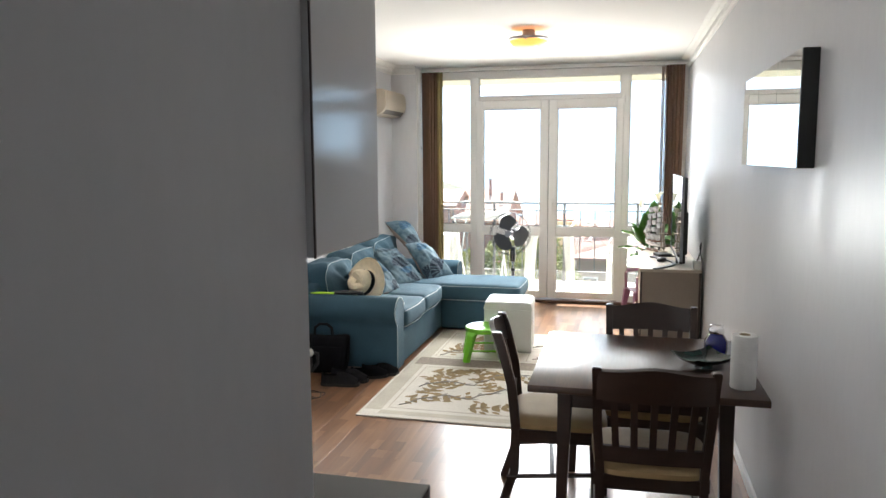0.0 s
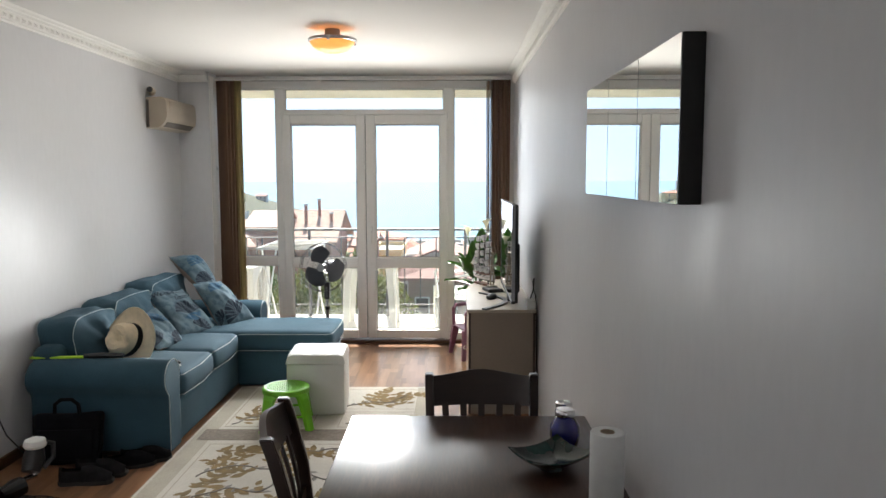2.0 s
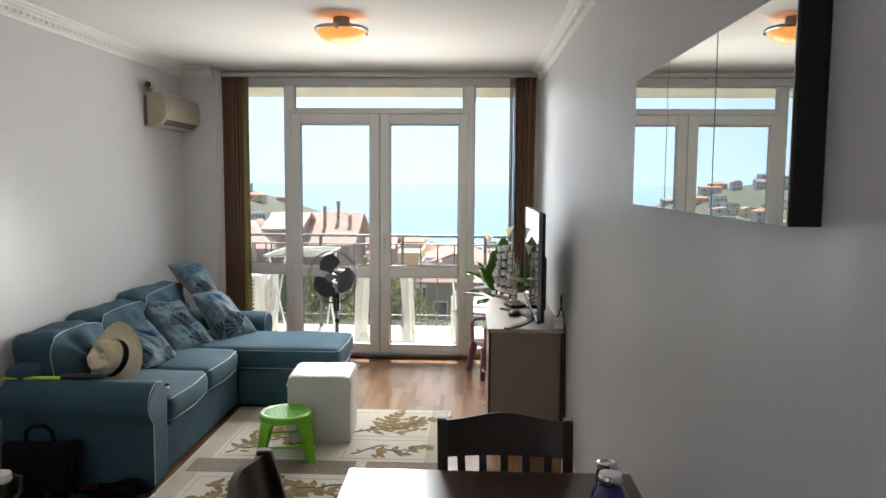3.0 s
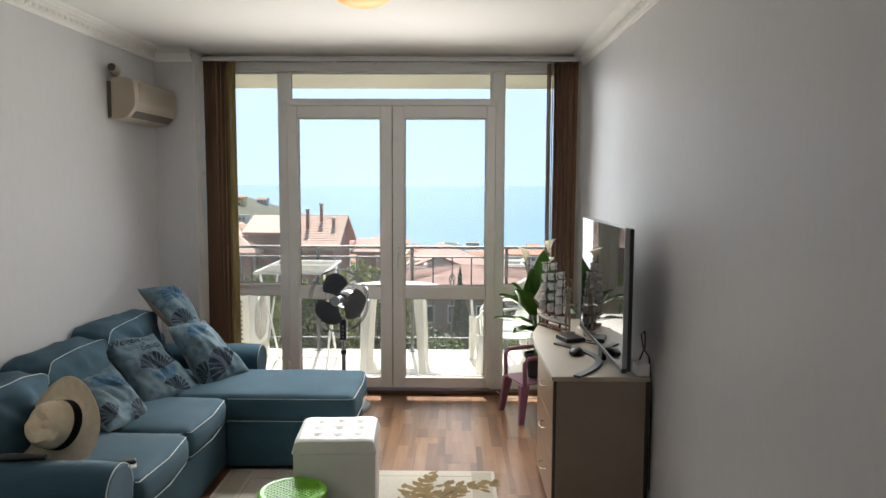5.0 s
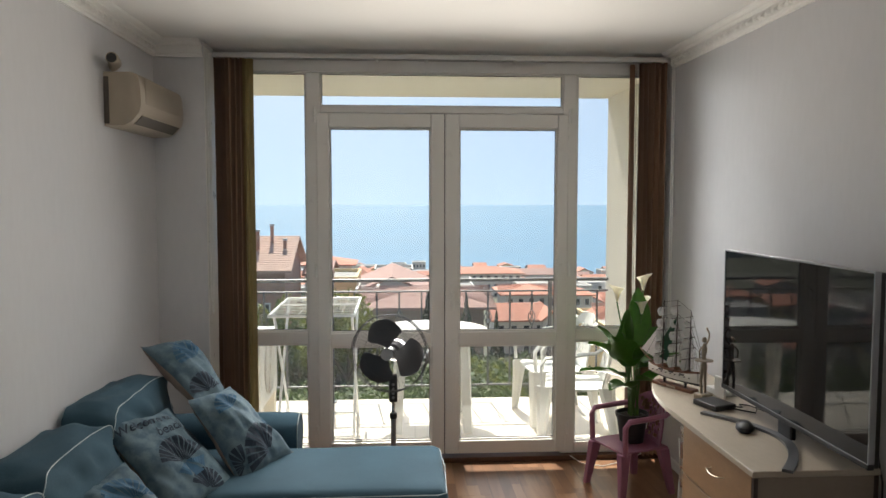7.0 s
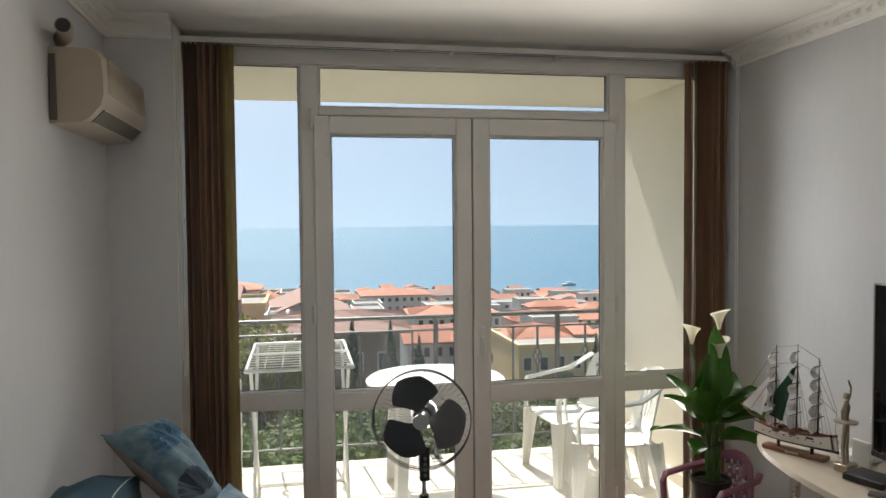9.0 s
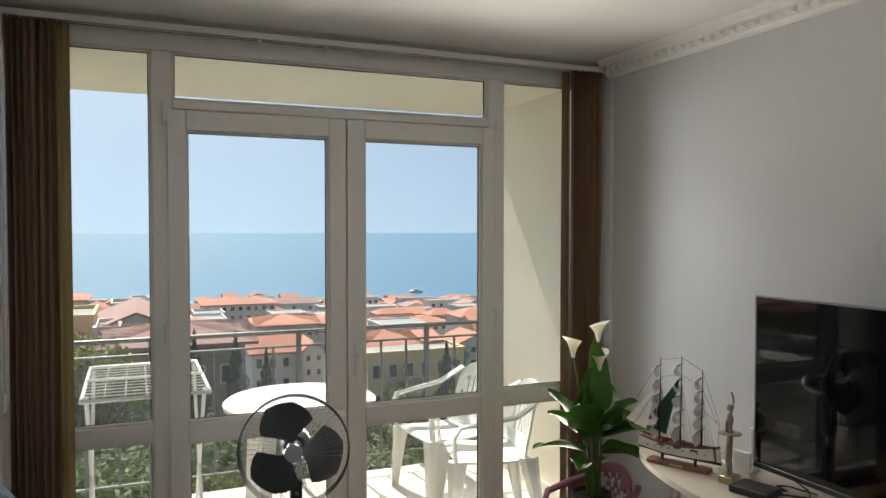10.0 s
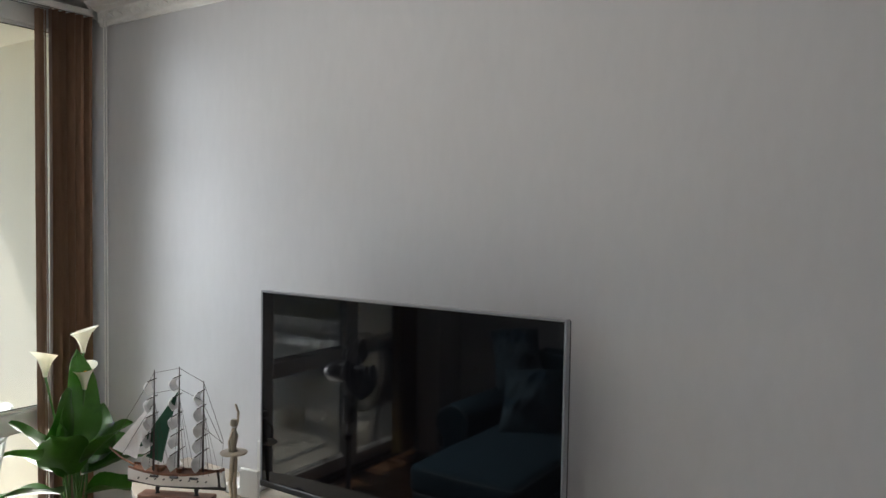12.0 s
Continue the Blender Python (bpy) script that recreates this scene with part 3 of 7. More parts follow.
wall("wall_balcony_left", XL - 0.62, XL - 0.40, 0.12, BY1 - 0.5, -0.16, SOF, M_CREAM, "cream rendered wall at the end of the balcony")
wall("wall_facade_left", XL - 0.62, WX0, 0.12, 0.14, -0.16, SOF, M_CREAM, "cream rendered outer wall beside the window")
setting(part("ceiling_balcony", bx(XL - 0.62, 0.30, 0.12, BY1 + 0.03, SOF, SOF + 0.22), M_CREAM), "cream rendered balcony soffit", "ceiling")
setting(part("trim_balcony_plinth", bx(0.046, 0.06, 0.14, BY1 - 0.06, -0.008, 0.075, 0.003), M_TILE), "cream tile skirting of the balcony", "skirting")

# ==== furniture ====
fl_bm = bx(XL - 0.2, 0.2, -7.40, 0.115, -0.10, -0.004)
box(fl_bm, -1.2, 0.2, YB - 0.1, -7.40, -0.10, -0.004)
floor = setting(part("floor", fl_bm, mat("floor_joint", (0.03, 0.015, 0.01), 0.7)), "warm brown laminate plank floor", "floor")

# ---- ceiling lamp ----
lamp = thing("ceiling_lamp", Matrix.Translation((-1.38, -2.27, CEIL + 0.030)), "round flush ceiling lamp, lit amber glass with a steel rim", "lamp")
bm = bmesh.new()
revolve(bm, [(0, -0.032), (0.048, -0.032), (0.050, -0.040), (0.050, -0.092), (0, -0.092)], 40)
part("canopy", bm, M_LAMPBASE, lamp, "grey steel ceiling plate", True)
bm = bmesh.new()
revolve(bm, [(0.140, -0.092), (0.156, -0.093), (0.160, -0.100), (0.158, -0.110), (0.148, -0.114), (0.140, -0.110), (0.140, -0.092)], 40)
part("rim", bm, M_LAMPRIM, lamp, "brushed steel rim", True)
bm = bmesh.new()
revolve(bm, [(0, -0.0925), (0.150, -0.0935), (0.150, -0.108), (0.144, -0.124), (0.124, -0.148), (0.096, -0.166), (0.060, -0.178), (0.022, -0.184), (0, -0.185)], 40)
part("glass_bowl", bm, M_LAMPGL, lamp, "glowing amber glass bowl", True)
for k in range(3):
    a = 0.5 + k * math.tau / 3
    bm = bmesh.new()
    box(bm, 0.136, 0.163, -0.009, 0.009, -0.124, -0.095, 0.002, 1, pose(0, 0, 0, 0, 0, math.degrees(a)))
    part("clip", bm, M_LAMPRIM, lamp, "steel clip")

# ---- air conditioner ----
ac = thing("air_conditioner", Matrix.Translation((XL, -0.71, 2.04)) @ Matrix.Diagonal((0.86, 1, 1, 1)), "aged ivory wall-mounted air conditioner above the sofa", "air conditioner")
L2 = 0.35
bm = bmesh.new()
prof = [(0.0, 0.26), (0.150, 0.26), (0.182, 0.248), (0.196, 0.225), (0.203, 0.16), (0.203, 0.10), (0.192, 0.065), (0.150, 0.022), (0.110, 0.004), (0.0, 0.0)]
rows = [[bm.verts.new((x, y, z)) for x, z in prof] for y in (-L2, -L2 + 0.012, L2 - 0.012, L2)]
for r, s in ((0, 0.985), (3, 0.985)):
    for v in rows[r]:
        v.co.x *= s
        v.co.z = 0.13 + (v.co.z - 0.13) * s
for a, b in zip(rows, rows[1:]):
    for k in range(len(prof)):
        bm.faces.new((a[k], a[(k + 1) % len(prof)], b[(k + 1) % len(prof)], b[k]))
bm.faces.new(rows[0])
bm.faces.new(rows[-1][::-1])
part("body", bm, M_ACIND, ac, "", True)
for k in range(13):
    z = 0.115 + k * 0.0095
    part("grille_slat", bx(0.200, 0.2065, -L2 + 0.06, L2 - 0.06, z, z + 0.0045, 0.001), M_ACIND, ac)
for k, (x, z, tilt) in enumerate(((0.176, 0.046, 0), (0.150, 0.024, 0))):
    bm = bmesh.new()
    box(bm, -0.016, 0.016, -L2 + 0.05, L2 - 0.05, -0.003, 0.003, 0.001, 1, pose(x, 0, z, 0, -42, 0))
    part("louvre", bm, M_ACIND, ac)
# the outlet is a dark sheet on the closed body, its shade as colour
bm = bmesh.new()
box(bm, -0.030, 0.030, -L2 + 0.045, L2 - 0.045, -0.001, 0.001, 0, 1, pose(0.1665, 0, 0.0345, 0, -41, 0))
part("outlet_slot", bm, M_ACDARK, ac)
part("mount_plate", bx(0.001, 0.028, -L2 - 0.007, L2 - 0.02, 0.012, 0.235, 0.003), M_ACDARK, ac, "dark mounting plate")
pipe = thing("pipe_sleeve", Matrix.Translation((XL, -1.0, 2.345)), "ivory pipe sleeve with a black end over the air conditioner", "pipe")
bm = bmesh.new()
tube(bm, [(0.0, 0.06, 0), (0.045, -0.02, 0), (0.075, -0.13, 0), (0.078, -0.16, 0)], 0.027, 16)
part("sleeve", bm, M_ACIND, pipe, "ivory plastic collar", True)
# a black disc closes the sleeve, painting the shade of its open end
bm = bmesh.new()
tube(bm, [(0.078, -0.158, 0), (0.0783, -0.1625, 0)], 0.0225, 16)
part("opening", bm, M_GASKET, pipe, "black pipe opening")

# ---- wall mirror of three panels on a black box ----
mir = thing("wall_mirror", Matrix.Translation((0, -4.845, 1.768)), "wall mirror of three upright panels on a black box frame", "mirror")
part("box_frame", bx(-0.054, 0.0, -0.606, 0.606, -0.202, 0.202, 0.002), M_BLACK, mir, "black box frame")
for k in range(3):
    y0 = -0.606 + k * 0.404
    part("mirror_panel", bx(-0.0575, -0.0545, y0 + 0.003, y0 + 0.401, -0.202, 0.202, 0.0008), M_MIRROR, mir, "silvered mirror panel")

# ---- sofa ----
sofa = thing("sofa", Matrix.Translation((0, 0, 0)), "teal blue fabric corner sofa with pale piping and a chaise", "sofa")


def seat_pad(x0, x1, y0, y1, z0, z1, r=0.045, crown=0.018, front=0.0):
    bm = bmesh.new()
    box(bm, x0, x1, y0, y1, z0, z1, r, 4)
    bmesh.ops.subdivide_edges(bm, edges=[e for e in bm.edges if e.calc_length() > 0.2], cuts=7, use_grid_fill=True)
    cx, cy, hx, hy = (x0 + x1) / 2, (y0 + y1) / 2, (x1 - x0) / 2, (y1 - y0) / 2
    for v in bm.verts:
        u, w = (v.co.x - cx) / hx, (v.co.y - cy) / hy
        if v.co.z > (z0 + z1) / 2:
            v.co.z += crown * max(0, 1 - u * u) * max(0, 1 - w * w) + 0.006 * noise.noise(v.co * 4)
        v.co.x += 0.006 * noise.noise(v.co * 5 + Vector((3, 1, 2)))
        if front and u > 0.9:
            v.co.x += front * (1 - w * w)
    return bm


def piping(pts, parent, r=0.0045, closed=False):
    r *= 0.55
    bm = bmesh.new()
    tube(bm, pts, r, 6, closed)
    return part("piping", bm, M_PIPE, parent, "pale fabric piping")


part("base", seat_pad(-3.06, -2.262, -2.86, -0.72, 0.02, 0.285, 0.02, 0), M_SOFA, sofa, "", True)
part("chaise_base", seat_pad(-2.262, -1.545, -1.630, -1.03, 0.02, 0.285, 0.02, 0), M_SOFA, sofa, "", True)
s1 = part("seat_cushion", seat_pad(-2.93, -2.235, -2.835, -2.245, 0.29, 0.445, 0.05, 0.02, 0.012), M_SOFA, sofa, "", True)
s2 = part("seat_cushion", seat_pad(-2.93, -2.235, -2.238, -1.648, 0.29, 0.445, 0.05, 0.02, 0.012), M_SOFA, sofa, "", True)
for y0, y1, s in ((-2.835, -2.245, s1), (-2.238, -1.648, s2)):
    for z in (0.428, 0.305):
        piping([(-2.9, y0 + 0.006, z), (-2.30, y0 + 0.006, z), (-2.245, y0 + 0.03, z), (-2.224, (y0 + y1) / 2, z), (-2.245, y1 - 0.03, z), (-2.30, y1 - 0.006, z)], s)
ch = part("chaise_cushion", seat_pad(-2.93, -1.515, -1.645, -1.02, 0.29, 0.445, 0.045, 0.014), M_SOFA, sofa, "", True)
for z in (0.300,):
    piping([(-2.24, -1.650, z), (-1.56, -1.650, z), (-1.515, -1.62, z), (-1.509, -1.3, z), (-1.515, -1.05, z)], ch)
piping([(-2.24, -1.640, 0.425), (-1.56, -1.640, 0.425), (-1.525, -1.62, 0.425), (-1.512, -1.3, 0.425), (-1.525, -1.05, 0.425)], ch, 0.004)


def arm(y0, y1, zt, flip):
    """A rolled arm with a flat front panel."""
    a = part("arm", bmesh.new(), None, sofa)
    sg, inner = (-1, y1) if flip else (1, y0)      # outwards, and the side towards the seat
    rh, rv = 0.118, 0.105
    pr = [(0.012, 0.02), (0.004, zt - 0.19)]
    for k in range(0, 19):
        ang = math.radians(196 - k * 242 / 18)
        pr.append((0.112 + rh * math.cos(ang), zt - rv + rv * math.sin(ang)))
    pr += [(0.172, zt - 0.205), (0.168, zt - 0.24), (0.172, 0.02)]
    pr = [(inner + sg * o, z) for o, z in pr]
    yc = inner + sg * 0.11
    bm = bmesh.new()
    xs = [-3.075, -3.06, -2.83, -2.6, -2.42, -2.285, -2.262, -2.252]
    sc = [0.94, 1, 1.01, 0.995, 1.01, 1, 0.985, 0.94]
    rows = [[bm.verts.new((x, yc + (y - yc) * s + 0.004 * noise.noise(Vector((x * 6, y * 9, z * 7))), 0.3 + (z - 0.3) * (s if z > 0.3 else 1))) for y, z in pr] for x, s in zip(xs, sc)]
    for p, q in zip(rows, rows[1:]):
        for k in range(len(pr) - 1):
            bm.faces.new((p[k], p[k + 1], q[k + 1], q[k]))
    bm.faces.new(rows[0])
    bm.faces.new(rows[-1][::-1])
    part("arm_body", bm, M_SOFA, a, "", True)
    loop = [(-2.2555, yc + (y - yc) * 0.985, 0.3 + (z - 0.3) * (0.985 if z > 0.3 else 1)) for y, z in pr]
    piping(loop, a, 0.005)
    return a


arm(-3.055, -2.845, 0.565, True)
arm(-0.925, -0.715, 0.555, False)
part("back", seat_pad(-3.095, -2.93, -2.98, -0.73, 0.05, 0.63, 0.05, 0.0), M_SOFA, sofa, "", True)


def back_cushion(y0, y1, h, seed, drop):
    """A boxed cushion slumped against the sofa back, piped along both its seams."""
    w, t = y1 - y0, 0.20

    def at(u, v, q):
        r = (abs(v) ** 4.2 + abs(q) ** 4.2) ** (1 / 4.2)
        k = max(abs(v), abs(q)) / max(r, 1e-6)
        v, q = v * k, q * k
        n1 = noise.noise(Vector((v * 1.6 + seed * 3.1, q * 1.6, u * 1.2)))
        n2 = noise.noise(Vector((v * 2.2 + seed * 7.3, q * 2.4 + v * 2.6, u * 2.0 + 5)))
        bulge = max(0.0, 1 - v * v) ** 0.6 * max(0.0, 1 - q * q) ** 0.6
        x = u * (t / 2 + 0.065 * bulge) + 0.018 * n1 + 0.034 * n2 * (0.2 + bulge)
        y = v * w / 2 * (1 + 0.015 * n1)
        z = q * h / 2 + 0.022 * n1 * (q + 1) / 2 - 0.030 * (1 - v * v) * (q + 1) / 2 * drop + 0.012 * (1 - u * u) * (1 if q > 0.9 else 0)
        lean = 0.26 + 0.10 * (q + 1)
        return Vector((-2.955 + x - 0.16 * (q * h / 2 + h / 2) * lean * 2.2, (y0 + y1) / 2 + y, 0.435 + h / 2 + z))
    bm = bmesh.new()
    bmesh.ops.create_cube(bm, size=2.0)
    bmesh.ops.subdivide_edges(bm, edges=bm.edges[:], cuts=15, use_grid_fill=True)
    for v in bm.verts:
        v.co = at(*v.co)
    c = part("back_cushion", bm, M_SOFA, sofa, "", True)
    n = 20
    ring = [(-1 + 2 * k / n, -1) for k in range(n)] + [(1, -1 + 2 * k / n) for k in range(n)] + [(1 - 2 * k / n, 1) for k in range(n)] + [(-1, 1 - 2 * k / n) for k in range(n)]
    for u in (1.02, -1.02):
        piping([at(u, v * 1.004, q * 1.004) for v, q in ring], c, 0.0036, True)


back_cushion(-2.86, -2.30, 0.345, 1, 0.6)
back_cushion(-2.31, -1.68, 0.375, 5, 1.0)
back_cushion(-1.67, -0.98, 0.40, 9, 0.8)

# throw pillows with shell motifs
M_PILLOW = mat("printed_blue_cotton", (0.088, 0.140, 0.170), 0.9, var=0.16, vscale=9, fine=0.1, fscale=120, bump=0.25, bscale=200, alt=(0.045, 0.088, 0.120))
M_INK = mat("navy_print", (0.010, 0.022, 0.040), 0.9)
M_INKL = mat("blue_print", (0.025, 0.085, 0.15), 0.9, var=0.3, vscale=30)
M_BEIGEBK = mat("beige_pillow_back", (0.26, 0.20, 0.17), 0.9, bump=0.2, bscale=200)


def pillow(centre, e1, up, w, h, label, words, seed, shells, thick=0.13):
    """A square pillow: e1 runs along its lower edge, up along its side."""
    e1, up = Vector(e1).normalized(), Vector(up)
    nz = e1.cross(up).normalized()
    up = nz.cross(e1)
    m4 = Matrix.Translation(centre) @ Matrix((e1, up, nz)).transposed().to_4x4()
    p = thing("throw_pillow", m4, label, "pillow", "throw pillows on the sofa")

    def at(u, v, s, lift=0.0):
        f = max(0.0, 1 - abs(u) ** 2.4) ** 0.55 * max(0.0, 1 - abs(v) ** 2.4) ** 0.55
        fold = noise.noise(Vector((u * 1.5 + seed * 2.7, v * 1.5, s * 0.7)))
        crease = noise.noise(Vector((u * 5.0 + v * 3.0 + seed, v * 1.8 - u, s + seed * 1.3)))
        z = s * thick / 2 * f * (1 + 0.25 * fold) + (0.017 * crease + 0.012 * fold) * f
        z += 0.035 * (u * v) * math.sin(seed * 2.0) + 0.012 * math.sin(u * 4 + seed) * (1 - f)
        pull = 1 - 0.10 * (1 - abs(u * v)) * (1 - f)
        return Vector((u * w / 2 * pull, v * h / 2 * pull, z + s * lift))
    n = 26
    bm = bmesh.new()
    T = [[bm.verts.new(at(2 * i / n - 1, 2 * j / n - 1, 1)) for j in range(n + 1)] for i in range(n + 1)]
    B = [[T[i][j] if (i in (0, n) or j in (0, n)) else bm.verts.new(at(2 * i / n - 1, 2 * j / n - 1, -1)) for j in range(n + 1)] for i in range(n + 1)]
    for i in range(n):
        for j in range(n):
            bm.faces.new((T[i][j], T[i + 1][j], T[i + 1][j + 1], T[i][j + 1]))
            bm.faces.new((B[i][j], B[i][j + 1], B[i + 1][j + 1], B[i + 1][j]))
    cover = part("cover", bm, M_PILLOW, p, "", True)
    cover.data.materials.append(M_BEIGEBK)
    for f in cover.data.polygons:
        f.material_index = f.index % 2      # printed front, beige back
    for cx, cy, r, ribs, rot, m in shells:
        sb = bmesh.new()
        for k in range(ribs):
            b0 = math.radians(12 + rot + 156 * (k + 0.10) / ribs)
            b1 = math.radians(12 + rot + 156 * (k + 0.84) / ribs)
            pv = None
            for q in range(9):
                rr = r * (0.10 + 0.90 * q / 8)
                cur = []
                for b in (b0, b1):
                    px, py = cx + rr * math.cos(b), cy + rr * math.sin(b)
                    cur.append(sb.verts.new(at(max(-0.97, min(0.97, 2 * px / w)), max(-0.97, min(0.97, 2 * py / h)), 1, 0.0028)))
                if pv:
                    sb.faces.new((pv[0], pv[1], cur[1], cur[0]))
                pv = cur
        part("shell_print", sb, m, p, "printed scallop shell")
    for txt, x, y, size in words:
        cu = bpy.data.curves.new("writing", 'FONT')
        cu.body, cu.size, cu.align_x, cu.shear, cu.offset = txt, size, 'CENTER', 0.25, 0.0006
        tmp = bpy.data.objects.new("writing", cu)
        me = bpy.data.meshes.new_from_object(tmp)
        bpy.data.objects.remove(tmp)
        bm = bmesh.new()
        bm.from_mesh(me)
        bmesh.ops.subdivide_edges(bm, edges=[e for e in bm.edges if e.calc_length() > 0.008], cuts=1)
        for v in bm.verts:
            v.co = at(2 * (x + v.co.x) / w, 2 * (y + v.co.y) / h, 1, 0.003)
        part("writing", bm, M_INK, p, "dark lettering")
    return p


pillow((-2.765, -0.985, 0.81), (0.13, 0.27, -0.06), (-0.266, 0.185, 0.25), 0.32, 0.48, "blue cotton pillow with printed shells, propped on the back", [], 1,
       [(0.02, 0.06, 0.13, 11, 30, M_INKL), (0.13, 0.13, 0.075, 8, -60, M_INK), (-0.05, -0.17, 0.11, 10, 10, M_INK)], 0.14)
pillow((-2.478, -1.245, 0.602), (0.14, 0.33, 0.005), (-0.245, 0.13, 0.29), 0.37, 0.47, "blue cotton pillow with printed shells lying on the chaise", [], 2,
       [(-0.02, 0.10, 0.10, 11, 15, M_INKL), (0.02, -0.17, 0.15, 10, 30, M_INK), (-0.14, -0.16, 0.09, 8, 60, M_INK), (0.15, -0.06, 0.05, 7, 0, M_INKL)], 0.14)
pillow((-2.705, -1.56, 0.58), (0.137, 0.334, -0.027), (-0.283, 0.206, 0.283), 0.42, 0.50, "blue cotton pillow printed with a shell and writing",
       [("Welcome to", -0.035, 0.165, 0.066), ("beach", 0.045, 0.095, 0.066)], 3, [(0.0, -0.06, 0.13, 13, 0, M_INK), (0.0, -0.055, 0.09, 3, 190, M_INKL), (0.03, -0.22, 0.10, 9, -20, M_INK), (0.14, 0.03, 0.07, 8, -70, M_INK)], 0.13)
pillow((-2.715, -2.08, 0.535), (0.12, 0.36, -0.02), (-0.30, 0.16, 0.22), 0.37, 0.40, "blue cotton pillow slumped on the seat cushion", [], 4,
       [(0.04, 0.02, 0.13, 11, -20, M_INKL), (-0.1, -0.15, 0.09, 8, 30, M_INK), (0.12, -0.17, 0.10, 9, 60, M_INK)], 0.15)

# straw hat resting on the arm and seat
hat = thing("straw_hat", Matrix.Translation((-2.655, -2.60, 0.595)) @ Vector((-0.26, -0.90, 0.34)).to_track_quat("Z", "Y").to_matrix().to_4x4() @ pose(0, 0, 0, 0, 0, 60) @ Matrix.Scale(1.1, 4), "cream straw hat with a black band, leaning on the sofa", "hat")
bm = bmesh.new()
prof = [(0.195, 0.022), (0.185, 0.010), (0.15, 0.0), (0.115, 0.002), (0.098, 0.012), (0.093, 0.05), (0.086, 0.10), (0.070, 0.125), (0.045, 0.128), (0.018, 0.112), (0, 0.108)]
revolve(bm, prof, 40, (0, 0, 0), 1.0, 0.9)
for v in bm.verts:
    if v.co.z > 0.11:
        v.co.z -= 0.028 * max(0, 1 - abs(v.co.x) / 0.04)
    r = math.hypot(v.co.x, v.co.y)
    if r > 0.12:
        v.co.z += 0.030 * math.cos(2 * math.atan2(v.co.y, v.co.x)) * (r - 0.12) / 0.07
bmesh.ops.recalc_face_normals(bm, faces=bm.faces[:])
bmesh.ops.solidify(bm, geom=bm.faces[:], thickness=0.003)
part("straw_body", bm, M_STRAW, hat, "", True)
bm = bmesh.new()
revolve(bm, [(0.1015, 0.013), (0.1000, 0.030), (0.0975, 0.053)], 40, (0, 0, 0), 1.0, 0.9)
bmesh.ops.solidify(bm, geom=bm.faces[:], thickness=-0.002)
part("band", bm, M_BAND, hat, "black ribbon band", True)

# green strip with a black grip lying along the arm
rk = thing("fly_swatter", pose(-2.80, -2.95, 0.5665, 0, 0, 4), "lime green strip with a black grip on the sofa arm", "swatter")
part("strip", bx(-0.29, 0.02, -0.016, 0.016, 0.0, 0.012, 0.003), M_LIME, rk, "lime green strip")
bm = bmesh.new()
tube(bm, [(0.02, 0, 0.012), (0.12, 0, 0.014), (0.25, 0, 0.012)], 0.014, 10, radii=[0.012, 0.017, 0.013])
part("grip", bm, M_BLACK, rk, "black grip", True)
rem = thing("remote_control", pose(-2.36, -2.74, 0.466, 0, 0, 25), "black remote control on a booklet on the seat", "remote")
part("booklet", bx(-0.05, 0.07, -0.045, 0.045, 0.0, 0.006), M_PAPER, rem)
part("casing", bx(-0.07, 0.07, -0.02, 0.02, 0.007, 0.024, 0.005, 2), M_BLACK, rem)

# ---- ottoman ----
ott = thing("ottoman", pose(-1.535, -2.13, 0.011, 0, 0, 3), "white leatherette storage cube with a tufted lid on the rug", "ottoman")
part("box", bx(-0.195, 0.195, -0.185, 0.185, 0.0, 0.355, 0.008, 2), M_LEATHW, ott, "", True)
bm = bmesh.new()
tufts = [(-0.5, -0.5), (0.5, -0.5), (-0.5, 0.5), (0.5, 0.5), (0, 0), (0, -0.55), (0, 0.55), (-0.55, 0), (0.55, 0)]


def lid(u, v):
    x, y = 2 * u - 1, 2 * v - 1
    e = (1 - abs(x) ** 10) ** 0.3 * (1 - abs(y) ** 10) ** 0.3
    z = 0.365 + 0.062 * e
    for a, b in tufts:
        z -= 0.011 * math.exp(-((x - a) ** 2 + (y - b) ** 2) / 0.06)
        for c in (1, -1):
            z -= 0.007 * math.exp(-abs((x - a) + c * (y - b)) / 0.06) * math.exp(-((x - a) ** 2 + (y - b) ** 2) / 0.12)
    return (x * 0.200, y * 0.190, z)


V = grid(bm, 36, 36, lid)
edge = [V[i][0] for i in range(36)] + [V[36][j] for j in range(36)] + [V[i][36] for i in range(36, 0, -1)] + [V[0][j] for j in range(36, 0, -1)]
low = [bm.verts.new((v.co.x, v.co.y, 0.357)) for v in edge]
for k in range(len(edge)):
    bm.faces.new((edge[k], edge[(k + 1) % len(edge)], low[(k + 1) % len(edge)], low[k]))
bm.faces.new(low[::-1])
l = part("lid", bm, M_LEATHW, ott, "tufted white lid", True)
for a, b in tufts:
    bm = bmesh.new()
    revolve(bm, [(0.009, 0), (0.008, 0.004), (0, 0.006)], 10, (a * 0.2, b * 0.19, 0.4035))
    part("button", bm, M_LEATHW, l, "", True)

# ---- green plastic stool ----
st = thing("plastic_stool", pose(-1.685, -2.50, 0.011, 0, 0, 12) @ Matrix.Diagonal((1.25, 1.25, 0.98, 1)), "lime green plastic stool with a perforated seat on the rug", "stool")
bm = bmesh.new()
R = 0.118
ring = [(R * math.cos(a * math.tau / 32), R * math.sin(a * math.tau / 32)) for a in range(32)]
